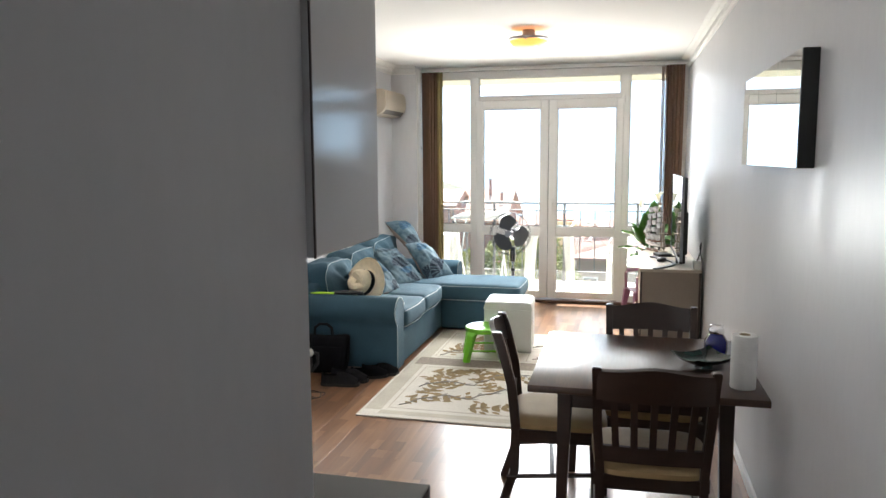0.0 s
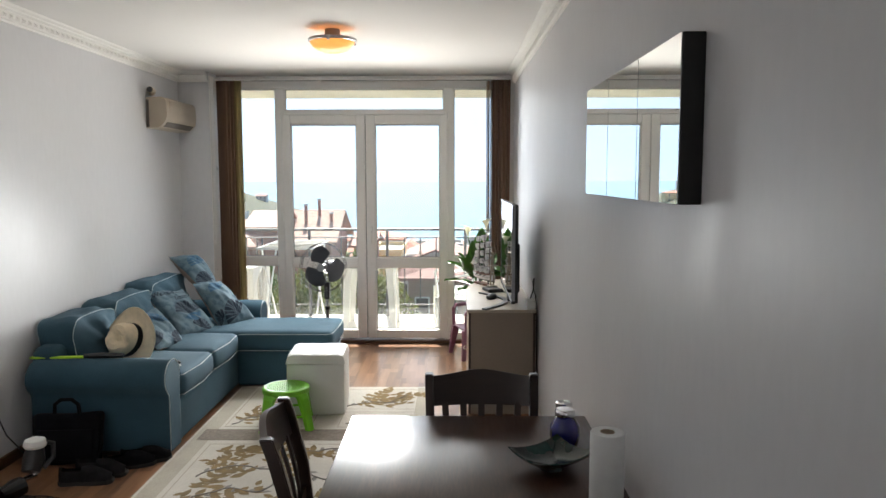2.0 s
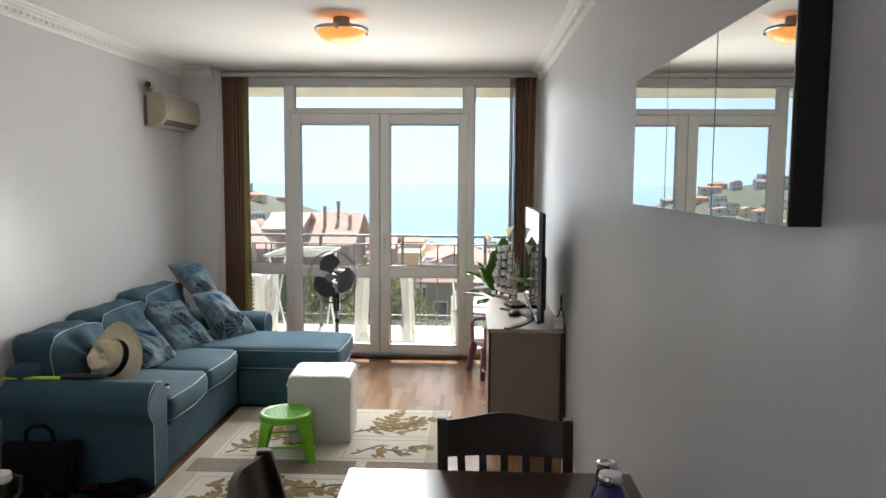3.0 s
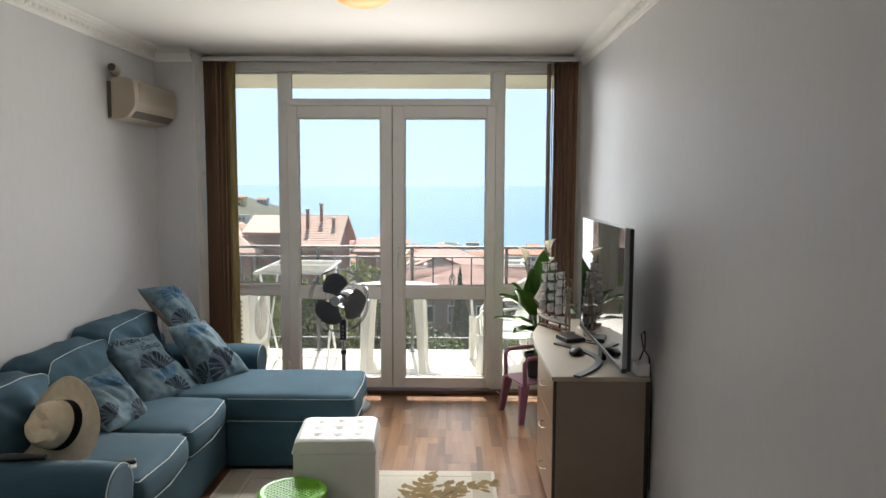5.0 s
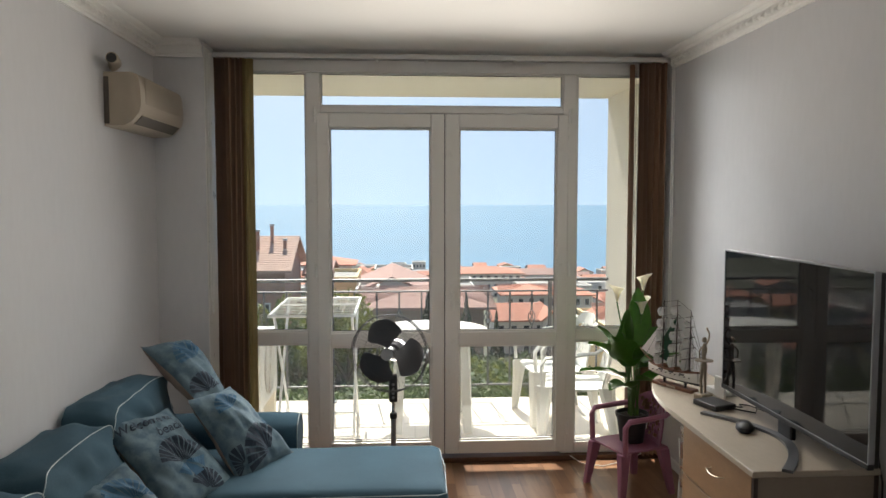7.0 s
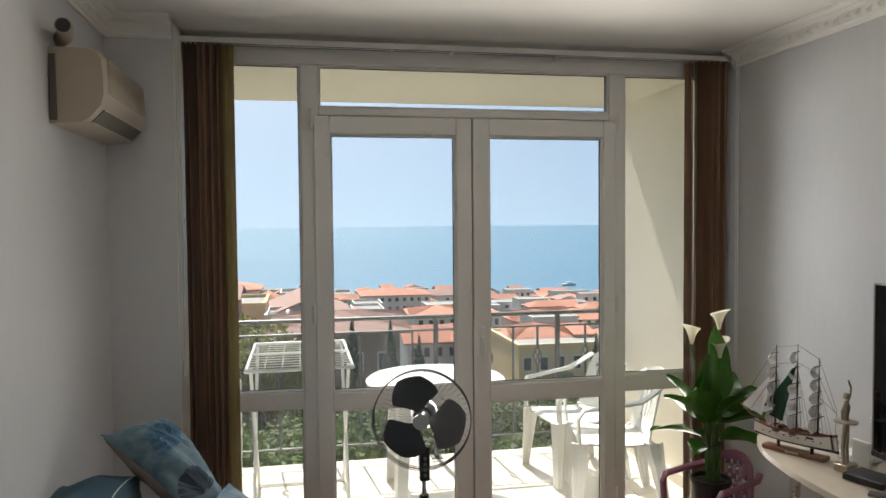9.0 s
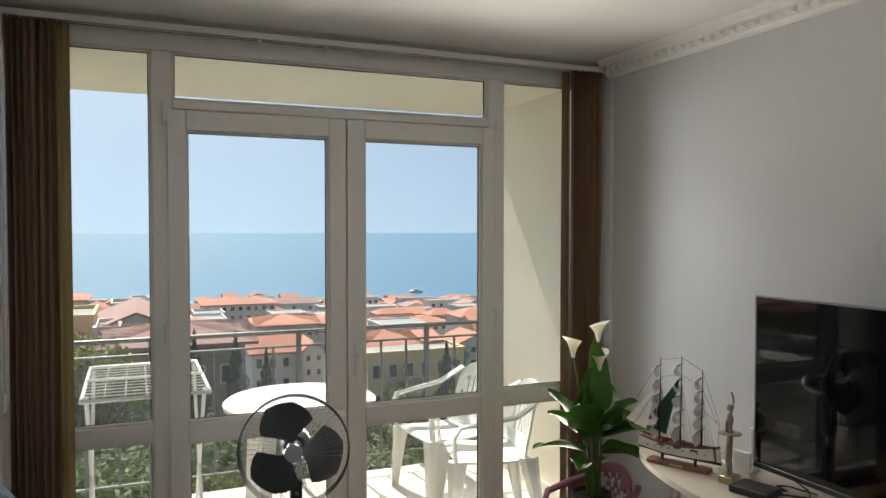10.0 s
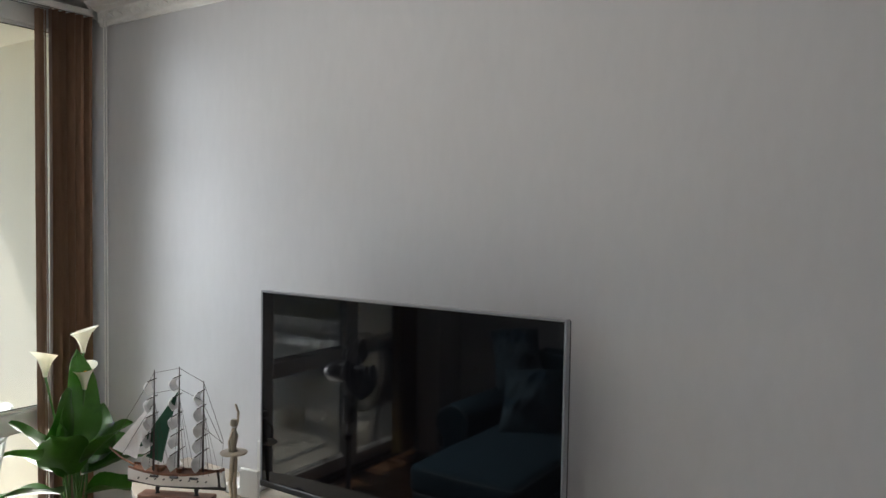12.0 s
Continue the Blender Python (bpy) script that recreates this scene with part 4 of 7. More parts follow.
revolve(bm, [(R - 0.018, 0.262), (R - 0.004, 0.264), (R + 0.004, 0.258), (R + 0.006, 0.245), (R + 0.004, 0.225), (R - 0.001, 0.226), (R - 0.006, 0.25), (R - 0.018, 0.256), (R - 0.018, 0.262)], 32)
part("rim", bm, M_GREEN, st, "", True)
bm = bmesh.new()
for k in range(-6, 7):
    o = k * 0.0155
    hl = math.sqrt(max(0, (R - 0.014) ** 2 - o * o))
    box(bm, -hl, hl, o - 0.0032, o + 0.0032, 0.256, 0.2605, 0, 1, pose(0, 0, 0, 0, 0, 45))
    box(bm, -hl, hl, o - 0.0032, o + 0.0032, 0.2562, 0.2607, 0, 1, pose(0, 0, 0, 0, 0, -45))
part("lattice", bm, M_GREEN, st)
for k in range(4):
    a = math.radians(45 + 90 * k)
    lg = bmesh.new()
    c, s = math.cos(a), math.sin(a)
    sec = [(0.100, 0.245, 0.042), (0.124, 0.205, 0.034), (0.142, 0.13, 0.027), (0.160, 0.05, 0.022), (0.170, 0.0, 0.021)]
    rows = []
    for rr, z, w in sec:
        rows.append([lg.verts.new((c * (rr + dx) - s * dy, s * (rr + dx) + c * dy, z)) for dx, dy in ((-0.016, -w), (0.006, -w), (0.014, -w * 0.6), (0.014, w * 0.6), (0.006, w), (-0.016, w), (-0.012, w * 0.8), (0.003, 0.0), (-0.012, -w * 0.8))])
    for p, q in zip(rows, rows[1:]):
        for i in range(9):
            lg.faces.new((p[i], p[(i + 1) % 9], q[(i + 1) % 9], q[i]))
    lg.faces.new(rows[0])
    lg.faces.new(rows[-1][::-1])
    part("leg", lg, M_GREEN, st)
for k in range(4):
    a0, a1 = math.radians(45 + 90 * k), math.radians(135 + 90 * k)
    bm = bmesh.new()
    tube(bm, [(0.148 * math.cos(a0), 0.148 * math.sin(a0), 0.085), (0.148 * math.cos(a1), 0.148 * math.sin(a1), 0.085)], 0.008, 6)
    part("stretcher", bm, M_GREEN, st)

# ---- rug ----
rug = thing("rug", Matrix.Translation((0, 0, 0)), "ivory patterned rug with ochre leaf sprays and taupe bands", "rug")
RX0, RX1, RY0, RY1 = -2.235, -0.725, -3.99, -1.625
part("ground_weave", bx(RX0, RX1, RY0, RY1, 0.0005, 0.0095, 0.003), M_RUG, rug)
z = 0.0098
bm = bmesh.new()
for q in ((RX0 + 0.02, RX0 + 0.13, RY0 + 0.12, RY1 - 0.02), (RX1 - 0.13, RX1 - 0.02, RY0 + 0.12, RY1 - 0.02), (RX0 + 0.13, RX1 - 0.13, RY0 + 0.05, RY0 + 0.12)):
    box(bm, q[0], q[1], q[2], q[3], 0.009, z)
part("border_band", bm, M_RUGB, rug)
for y0, y1, x0, x1 in ((-2.80, -2.60, RX0 + 0.05, RX1 - 0.52), (-2.80, -2.60, RX1 - 0.46, RX1 - 0.05)):
    part("mottled_band", bx(x0, x1, y0, y1, 0.009, z + 0.0004), M_RUGD, rug)
for x0, x1, y0, y1 in ((RX0 + 0.15, RX0 + 0.72, -2.55, -1.75), (RX1 - 0.66, RX1 - 0.12, -2.18, -1.70), (RX1 - 0.62, RX1 - 0.12, -2.56, -2.24), (RX0 + 0.16, RX1 - 0.14, RY0 + 0.17, -2.86)):
    w = 0.008
    for q in ((x0, x1, y0, y0 + w), (x0, x1, y1 - w, y1), (x0, x0 + w, y0 + w, y1 - w), (x1 - w, x1, y0 + w, y1 - w)):
        part("panel_outline", bx(q[0], q[1], q[2], q[3], 0.009, z + 0.0006), M_RUGB, rug)


def leaf_flat(bm, x, y, ang, ln, wd, zz=0.0106):
    c, s = math.cos(ang), math.sin(ang)
    pts = [(0, 0), (0.3, 0.5), (0.62, 0.46), (1, 0), (0.62, -0.46), (0.3, -0.5)]
    vs = [bm.verts.new((x + c * p * ln - s * q * wd, y + s * p * ln + c * q * wd, zz)) for p, q in pts]
    mid = bm.verts.new((x + c * 0.5 * ln, y + s * 0.5 * ln, zz + 0.0012))
    for i in range(6):
        bm.faces.new((vs[i], vs[(i + 1) % 6], mid))


rng = random.Random(7)
lv, vn = bmesh.new(), bmesh.new()


def spray(x, y, ang, n, ln):
    for k in range(n):
        t = k / max(1, n - 1)
        px, py = x + math.cos(ang) * ln * t, y + math.sin(ang) * ln * t
        for sd in (1, -1):
            leaf_flat(lv, px, py, ang + sd * (1.15 - 0.5 * t) + rng.uniform(-0.15, 0.15), 0.098 * (1.1 - 0.4 * t), 0.040)
            leaf_flat(lv, px + rng.uniform(-0.07, 0.07), py + rng.uniform(-0.07, 0.07), ang + sd * rng.uniform(0.2, 1.6), 0.075, 0.034, 0.0109 + 0.0004 * k)
        leaf_flat(lv, px, py, ang + rng.uniform(-0.3, 0.3), 0.07, 0.032)


def vine(pts):
    path = []
    for a, b in zip(pts, pts[1:]):
        for k in range(6):
            t = k / 6
            path.append((a[0] + (b[0] - a[0]) * t + 0.012 * math.sin(t * 9 + a[1] * 5), a[1] + (b[1] - a[1]) * t + 0.012 * math.cos(t * 8 + a[0] * 5), 0.0102))
    tube(vn, path, 0.0055, 4)
    for k in range(2, len(path) - 1, 2):
        p, q = path[k], path[k + 1]
        an = math.atan2(q[1] - p[1], q[0] - p[0])
        leaf_flat(vn, p[0], p[1], an + 0.9 * (1 if k % 4 else -1), 0.062, 0.026, 0.0104)


for x, y, a, n, ln in ((-1.98, -3.62, 0.25, 6, 0.36), (-1.45, -3.35, 2.2, 5, 0.28), (-1.30, -3.68, 0.9, 6, 0.32), (-1.62, -3.05, 0.1, 7, 0.42), (-1.02, -3.30, 1.7, 5, 0.3),
                       (-1.95, -2.98, 0.2, 4, 0.2), (-2.0, -2.42, 1.1, 6, 0.34), (-1.75, -2.30, 0.3, 5, 0.26), (-1.92, -1.90, 0.1, 5, 0.3), (-1.22, -2.08, 0.55, 6, 0.34), (-1.0, -1.86, 0.2, 5, 0.24), (-1.15, -2.46, 0.3, 4, 0.3)):
    spray(x, y, a, n, ln)
for x, y, a, n, ln in ((-1.90, -3.50, 1.4, 5, 0.26), (-1.55, -3.72, 0.2, 6, 0.34), (-1.72, -3.30, 2.6, 5, 0.26), (-1.25, -3.15, 0.7, 6, 0.32), (-1.05, -3.62, 1.9, 5, 0.3), (-1.42, -2.98, 2.9, 5, 0.28), (-1.88, -3.12, 1.0, 4, 0.2), (-1.98, -2.25, 0.4, 5, 0.28), (-1.85, -2.05, 1.3, 4, 0.2), (-1.18, -1.95, 1.2, 5, 0.22), (-0.98, -2.08, 2.2, 4, 0.2)):
    spray(x, y, a, n, ln)
vine([(-2.02, -3.75), (-1.8, -3.5), (-1.6, -3.55), (-1.4, -3.3), (-1.2, -3.45), (-0.95, -3.2)])
vine([(-2.0, -3.35), (-1.85, -3.2), (-1.62, -3.25), (-1.5, -3.0), (-1.3, -2.95), (-1.0, -2.93)])
vine([(-1.1, -3.75), (-1.0, -3.55), (-1.15, -3.4), (-0.92, -3.25)])
vine([(-2.05, -2.5), (-1.9, -2.3), (-1.95, -2.1), (-1.75, -1.95)])
vine([(-1.35, -2.13), (-1.2, -2.0), (-1.05, -2.05), (-0.9, -1.8)])
vine([(-1.3, -2.5), (-1.15, -2.35), (-1.0, -2.48), (-0.88, -2.3)])
part("leaf_sprays", lv, M_RUGL, rug)["kind"] = "stuff"
part("vines", vn, M_RUGG, rug)["kind"] = "stuff"

# ---- dining table ----
TX0, TX1, TY0, TY1, TZ = -0.985, -0.075, -5.345, -4.41, 0.705
tab = thing("dining_table", Matrix.Translation(((TX0 + TX1) / 2, (TY0 + TY1) / 2, 0)), "dark lacquered wooden dining table against the wall", "table")
hx, hy = (TX1 - TX0) / 2, (TY1 - TY0) / 2
part("tabletop", bx(-hx, hx, -hy, hy, TZ - 0.030, TZ, 0.005, 2), M_TABLE, tab, "", True)
ax, ay = hx - 0.13, hy - 0.10
for q in ((-ax, ax, -ay, -ay + 0.022), (-ax, ax, ay - 0.022, ay), (-ax, -ax + 0.022, -ay + 0.022, ay - 0.022), (ax - 0.022, ax, -ay + 0.022, ay - 0.022)):
    part("apron", bx(q[0], q[1], q[2], q[3], TZ - 0.115, TZ - 0.030, 0.002), M_WOODDK, tab)
for sx in (-1, 1):
    for sy in (-1, 1):
        bm = bmesh.new()
        rows = []
        for zz, w, o in ((0.0, 0.020, 0.012), (TZ - 0.12, 0.028, 0.0), (TZ - 0.030, 0.029, 0.0)):
            cx, cy = sx * (ax - 0.012 + o), sy * (ay - 0.012 + o)
            rows.append([bm.verts.new((cx + dx * w, cy + dy * w, zz)) for dx, dy in ((-1, -1), (1, -1), (1, 1), (-1, 1))])
        for p, q in zip(rows, rows[1:]):
            for i in range(4):
                bm.faces.new((p[i], p[(i + 1) % 4], q[(i + 1) % 4], q[i]))
        bm.faces.new(rows[0][::-1])
        bm.faces.new(rows[-1])
        bmesh.ops.bevel(bm, geom=bm.edges[:], offset=0.003, segments=1, affect='EDGES')
        part("leg", bm, M_WOODDK, tab)


# ---- dining chairs ----
def dining_chair(m4, label):
    """Seat towards +y, back at the origin."""
    c = thing("dining_chair", m4, label, "chair", "chairs round the dining table")
    W, SZ, SD = 0.205, 0.40, 0.40
    for sx in (-1, 1):
        bm = bmesh.new()
        path = [(sx * (W - 0.012), 0.02 - 0.055, 0.0), (sx * (W - 0.014), 0.03, 0.20), (sx * (W - 0.014), 0.035, SZ), (sx * W, 0.015, 0.60), (sx * (W + 0.004), -0.03, 0.775), (sx * (W + 0.006), -0.052, 0.842)]
        rows = []
        for x, y, zz in path:
            w, d = (0.017, 0.021)
            rows.append([bm.verts.new((x + a * w, y + b * d, zz)) for a, b in ((-1, -1), (1, -1), (1, 1), (-1, 1))])
        for p, q in zip(rows, rows[1:]):
            for i in range(4):
                bm.faces.new((p[i], p[(i + 1) % 4], q[(i + 1) % 4], q[i]))
        bm.faces.new(rows[0][::-1])
        bm.faces.new(rows[-1])
        bmesh.ops.bevel(bm, geom=bm.edges[:], offset=0.004, segments=2, affect='EDGES')
        part("back_post", bm, M_WOODDK, c, "", True)
        bm = bmesh.new()
        rows = []
        for zz, w, yy in ((0, 0.014, SD + 0.012), (SZ - 0.06, 0.020, SD), (SZ - 0.012, 0.020, SD)):
            rows.append([bm.verts.new((sx * (W + 0.004) + a * w, yy + b * w, zz)) for a, b in ((-1, -1), (1, -1), (1, 1), (-1, 1))])
        for p, q in zip(rows, rows[1:]):
            for i in range(4):
                bm.faces.new((p[i], p[(i + 1) % 4], q[(i + 1) % 4], q[i]))
        bm.faces.new(rows[0][::-1])
        bm.faces.new(rows[-1])
        bmesh.ops.bevel(bm, geom=bm.edges[:], offset=0.003, segments=2, affect='EDGES')
        part("front_leg", bm, M_WOODDK, c, "", True)
    # curved top rail with a raised middle
    bm = bmesh.new()

    def rail_fn(u, v):
        x = (2 * u - 1) * W
        bow = -0.028 * (1 - (2 * u - 1) ** 2)
        top = 0.835 + 0.022 * math.exp(-((2 * u - 1) / 0.55) ** 2) - 0.004
        zz = 0.715 + (top - 0.715) * v
        return (x, -0.012 - 0.035 * (zz - 0.70) / 0.14 + bow, zz)
    grid(bm, 16, 5, rail_fn, 0.022)
    part("top_rail", bm, M_WOODDK, c, "", True)
    bm = bmesh.new()
    grid(bm, 10, 2, lambda u, v: ((2 * u - 1) * (W - 0.012), 0.028 - 0.012 * (1 - (2 * u - 1) ** 2), 0.455 + 0.062 * v), 0.02)
    part("lower_rail", bm, M_WOODDK, c, "", True)
    for k in range(5):
        f = (k - 2) / 2
        bm = bmesh.new()
        grid(bm, 2, 6, lambda u, v: (f * (0.135 + 0.012 * v) + (u - 0.5) * 0.026, 0.020 - 0.012 * (1 - (f * .68) ** 2) - 0.044 * v ** 1.3 - 0.012 * (1 - f * f) * v, 0.512 + 0.215 * v), 0.011)
        part("slat", bm, M_WOODDK, c, "", True)
    for q in ((-W, W, 0.02, 0.045), (-W, W, SD - 0.012, SD + 0.012)):
        part("seat_rail", bx(q[0] + 0.01, q[1] - 0.01, q[2], q[3], SZ - 0.062, SZ - 0.004, 0.003), M_WOODDK, c)
    for sx in (-1, 1):
        part("seat_rail", bx(sx * W - 0.012, sx * W + 0.012, 0.045, SD - 0.012, SZ - 0.062, SZ - 0.004, 0.003), M_WOODDK, c)
        bm = bmesh.new()
        tube(bm, [(sx * (W - 0.005), -0.005, 0.17), (sx * (W + 0.002), SD, 0.20)], 0.011, 8)
        part("stretcher", bm, M_WOODDK, c, "", True)
    bm = bmesh.new()
    tube(bm, [(-W, 0.2, 0.187), (W, 0.2, 0.187)], 0.010, 8)
    part("stretcher", bm, M_WOODDK, c, "", True)
    bm = bmesh.new()

    def seat_fn(s):
        def fn(u, v):
            x, y = 2 * u - 1, 2 * v - 1
            r = (abs(x) ** 5 + abs(y) ** 5) ** 0.2
            m = max(abs(x), abs(y), 1e-6)
            k = m / max(r, 1e-6)
            e = max(0.0, 1 - m ** 6) ** 0.5
            w = (W + 0.016) * (1.0 + 0.07 * y)
            return (x * k * w, 0.225 + y * k * (SD / 2 + 0.022), SZ + (0.020 + 0.030 * e if s else 0.0))
        return fn
    V1 = grid(bm, 18, 18, seat_fn(1))
    V0 = grid(bm, 18, 18, seat_fn(0))
    n = 18
    idx = [(i, 0) for i in range(n)] + [(n, j) for j in range(n)] + [(i, n) for i in range(n, 0, -1)] + [(0, j) for j in range(n, 0, -1)]
    for k in range(len(idx)):
        a, b = idx[k], idx[(k + 1) % len(idx)]
        bm.faces.new((V1[a[0]][a[1]], V1[b[0]][b[1]], V0[b[0]][b[1]], V0[a[0]][a[1]]))
    part("seat", bm, M_SEATFAB, c, "mustard fabric seat pad", True)
    return c


dining_chair(pose(-0.500, -5.44, 0, 0, 0, 1.5), "dark wooden slat-back chair, back to the passage, mustard seat")
dining_chair(pose(-0.475, -4.345, 0, 0, 0, 180), "dark wooden slat-back chair tucked under the table's far end")
dining_chair(pose(-1.13, -4.83, 0, 0, 0, -84), "dark wooden slat-back chair at the table's long side")

# ---- on the table ----
rollt = thing("paper_towel_roll", Matrix.Translation((-0.155, -5.19, TZ)), "white kitchen paper roll standing on the table", "paper roll")
bm = bmesh.new()
revolve(bm, [(0.020, 0.001), (0.047, 0.0), (0.0485, 0.006), (0.0485, 0.208), (0.046, 0.212), (0.021, 0.212), (0.020, 0.208), (0.020, 0.001)], 36)
part("paper", bm, M_PAPER, rollt, "", True)
bm = bmesh.new()
revolve(bm, [(0.0185, 0.0), (0.020, 0.0), (0.020, 0.213), (0.0185, 0.213), (0.0185, 0.0)], 24)
part("core", bm, mat("cardboard", (0.42, 0.33, 0.24), 0.9), rollt, "cardboard core", True)
dish = thing("glass_dish", pose(-0.275, -4.93, TZ, 0, 0, 35) @ Matrix.Scale(0.86, 4), "dark green square glass dish with raised corners on the table", "dish")
bm = bmesh.new()
grid(bm, 14, 14, lambda u, v: ((2 * u - 1) * 0.125, (2 * v - 1) * 0.105, 0.016 + 0.038 * max(abs(2 * u - 1), abs(2 * v - 1)) ** 3 + 0.020 * (abs(2 * u - 1) * abs(2 * v - 1)) ** 2), 0.005)
part("bowl", bm, M_DISH, dish, "", True)
bm = bmesh.new()
revolve(bm, [(0, 0.0), (0.045, 0.0), (0.040, 0.016), (0, 0.017)], 20)
part("foot", bm, M_DISH, dish, "", True)
vase = thing("glass_jar", Matrix.Translation((-0.205, -4.74, TZ)), "cobalt blue glass jar with a pale lid on the table", "jar")
bm = bmesh.new()
revolve(bm, [(0, 0), (0.036, 0), (0.046, 0.012), (0.052, 0.045), (0.050, 0.075), (0.036, 0.098), (0.030, 0.104), (0.030, 0.112), (0, 0.112)], 28)
part("jar_body", bm, M_COBALT, vase, "", True)
bm = bmesh.new()
revolve(bm, [(0.033, 0.110), (0.035, 0.113), (0.034, 0.128), (0.030, 0.133), (0, 0.134)], 24)
part("lid", bm, M_CHROME, vase, "silver lid", True)
pepper = thing("spice_jar", Matrix.Translation((-0.19, -4.62, TZ)), "small glass jar with a red and silver lid", "jar")
bm = bmesh.new()
revolve(bm, [(0, 0), (0.028, 0), (0.032, 0.02), (0.032, 0.085), (0.024, 0.1), (0, 0.1)], 20)
part("jar_body", bm, M_BLACKGL, pepper, "", True)
bm = bmesh.new()
revolve(bm, [(0.026, 0.098), (0.030, 0.1), (0.030, 0.118), (0.022, 0.121), (0.020, 0.116), (0, 0.116)], 20)
part("lid", bm, M_CHROME, pepper, "silver rim lid", True)

# ==== chest with television ====
CX, CZ = -0.485, 0.732
chest = thing("chest_of_drawers", Matrix.Translation((0, 0, 0)), "beige chest of drawers with a curved top against the wall", "chest")
Y0, Y1 = -2.255, -1.605
part("side_panel", bx(CX + 0.02, -0.04, Y0 + 0.008, Y0 + 0.026, 0.0, CZ - 0.024, 0.001), M_CHESTSIDE, chest, "darker beige laminate side")
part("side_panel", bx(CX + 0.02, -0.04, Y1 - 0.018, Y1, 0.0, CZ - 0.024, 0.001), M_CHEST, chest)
part("back_panel", bx(-0.040, -0.022, Y0 + 0.008, Y1, 0.0, CZ - 0.024, 0.001), M_EDGE, chest)
part("plinth", bx(CX + 0.035, -0.045, Y0 + 0.027, Y1 - 0.019, 0.0, 0.05), M_EDGE, chest)
part("front_edge", bx(CX + 0.004, CX + 0.0195, Y0 + 0.008, Y0 + 0.026, 0.0, CZ - 0.024, 0.001), M_EDGE, chest)
for k in range(3):
    z0 = 0.055 + k * 0.218
    d = part("drawer", bx(CX + 0.004, CX + 0.022, Y0 + 0.028, Y1 - 0.002, z0, z0 + 0.212, 0.002), M_DRAWER, chest)
    bm = bmesh.new()
    zc = z0 + 0.125
    for yc in ((Y0 + 0.30),):
        tube(bm, [(CX + 0.005, yc - 0.058, zc), (CX - 0.018, yc - 0.052, zc), (CX - 0.026, yc - 0.02, zc - 0.004), (CX - 0.026, yc + 0.02, zc - 0.004), (CX - 0.018, yc + 0.052, zc), (CX + 0.005, yc + 0.058, zc)], 0.0032, 8)
    part("handle", bm, M_BRONZE, d, "brushed metal bow handle", True)
bm = bmesh.new()
outline = [(-0.022, Y0), (CX - 0.006, Y0), (CX - 0.006, -1.52)]
for k in range(1, 15):
    a = k / 14 * math.pi / 2
    outline.append((CX - 0.006 + 0.30 * (1 - math.cos(a)), -1.52 + 0.76 * math.sin(a)))
outline += [(-0.022, -0.76)]
top = [bm.verts.new((x, y, CZ)) for x, y in outline]
bot = [bm.verts.new((x, y, CZ - 0.024)) for x, y in outline]
bm.faces.new(top)
bm.faces.new(bot[::-1])
for k in range(len(top)):
    bm.faces.new((top[k], top[(k + 1) % len(top)], bot[(k + 1) % len(top)], bot[k]))
bmesh.ops.bevel(bm, geom=[e for e in bm.edges if abs(e.verts[0].co.z - e.verts[1].co.z) < 1e-4], offset=0.003, segments=1, affect='EDGES')
part("top", bm, M_CHEST, chest, "pale beige curved top")
bm = bmesh.new()
tube(bm, [(-0.20, -0.93, 0.0), (-0.20, -0.93, CZ - 0.024)], 0.022, 16)
part("metal_leg", bm, M_METAL, chest, "steel support leg", True)

tv = thing("television", Matrix.Translation((-0.20, -1.913, CZ)), "large flat television with a silver frame on a curved stand", "television")
hw, z0, z1 = 0.543, 0.072, 0.724
part("back_shell", bx(0.004, 0.036, -hw + 0.004, hw - 0.004, z0 + 0.004, z1 - 0.004, 0.004), M_BLACK, tv)
part("back_bulge", bx(0.036, 0.062, -hw * 0.7, hw * 0.7, z0 + 0.05, z0 + 0.38, 0.01, 2), M_BLACK, tv)
fr = bmesh.new()
b = 0.007
for q in ((-hw, hw, z1 - b, z1), (-hw, -hw + b, z0 + 0.020, z1 - b), (hw - b, hw, z0 + 0.020, z1 - b)):
    box(fr, -0.006, 0.016, q[0], q[1], q[2], q[3], 0.0015)
part("frame", fr, M_GUNMET, tv, "thin silver frame")
part("lower_bezel", bx(-0.008, 0.016, -hw, hw, z0, z0 + 0.020, 0.002), M_BLACK, tv, "black lower bezel")
part("screen", bx(-0.003, 0.003, -hw + b, hw - b, z0 + 0.020, z1 - b), M_BLACKGL, tv, "glossy black screen")
bm = bmesh.new()


def arc(u):
    a = (u - 0.5) * 2
    return Vector((-0.005 - 0.17 * (a * a) ** 0.9 * 1.0, a * 0.36, 0.0))


pts = [arc(k / 24) for k in range(25)]
vsT = []
for k, p in enumerate(pts):
    q0, q1 = pts[max(0, k - 1)], pts[min(24, k + 1)]
    d = (q1 - q0).normalized()
    nrm = Vector((d.y, -d.x, 0)) * 0.018
    h = 0.012 + 0.0
    vsT.append([bm.verts.new(v) for v in (p - nrm + Vector((0, 0, 0.001)), p + nrm + Vector((0, 0, 0.001)), p + nrm + Vector((0, 0, h)), p - nrm + Vector((0, 0, h)))])
for a, c in zip(vsT, vsT[1:]):
    for i in range(4):
        bm.faces.new((a[i], a[(i + 1) % 4], c[(i + 1) % 4], c[i]))
bm.faces.new(vsT[0])
bm.faces.new(vsT[-1][::-1])
part("stand", bm, M_STAND, tv, "curved dark silver stand", True)
bm = bmesh.new()
box(bm, 0.006, 0.03, -0.05, 0.05, 0.008, 0.10, 0.004)
part("neck", bm, M_BLACK, tv)

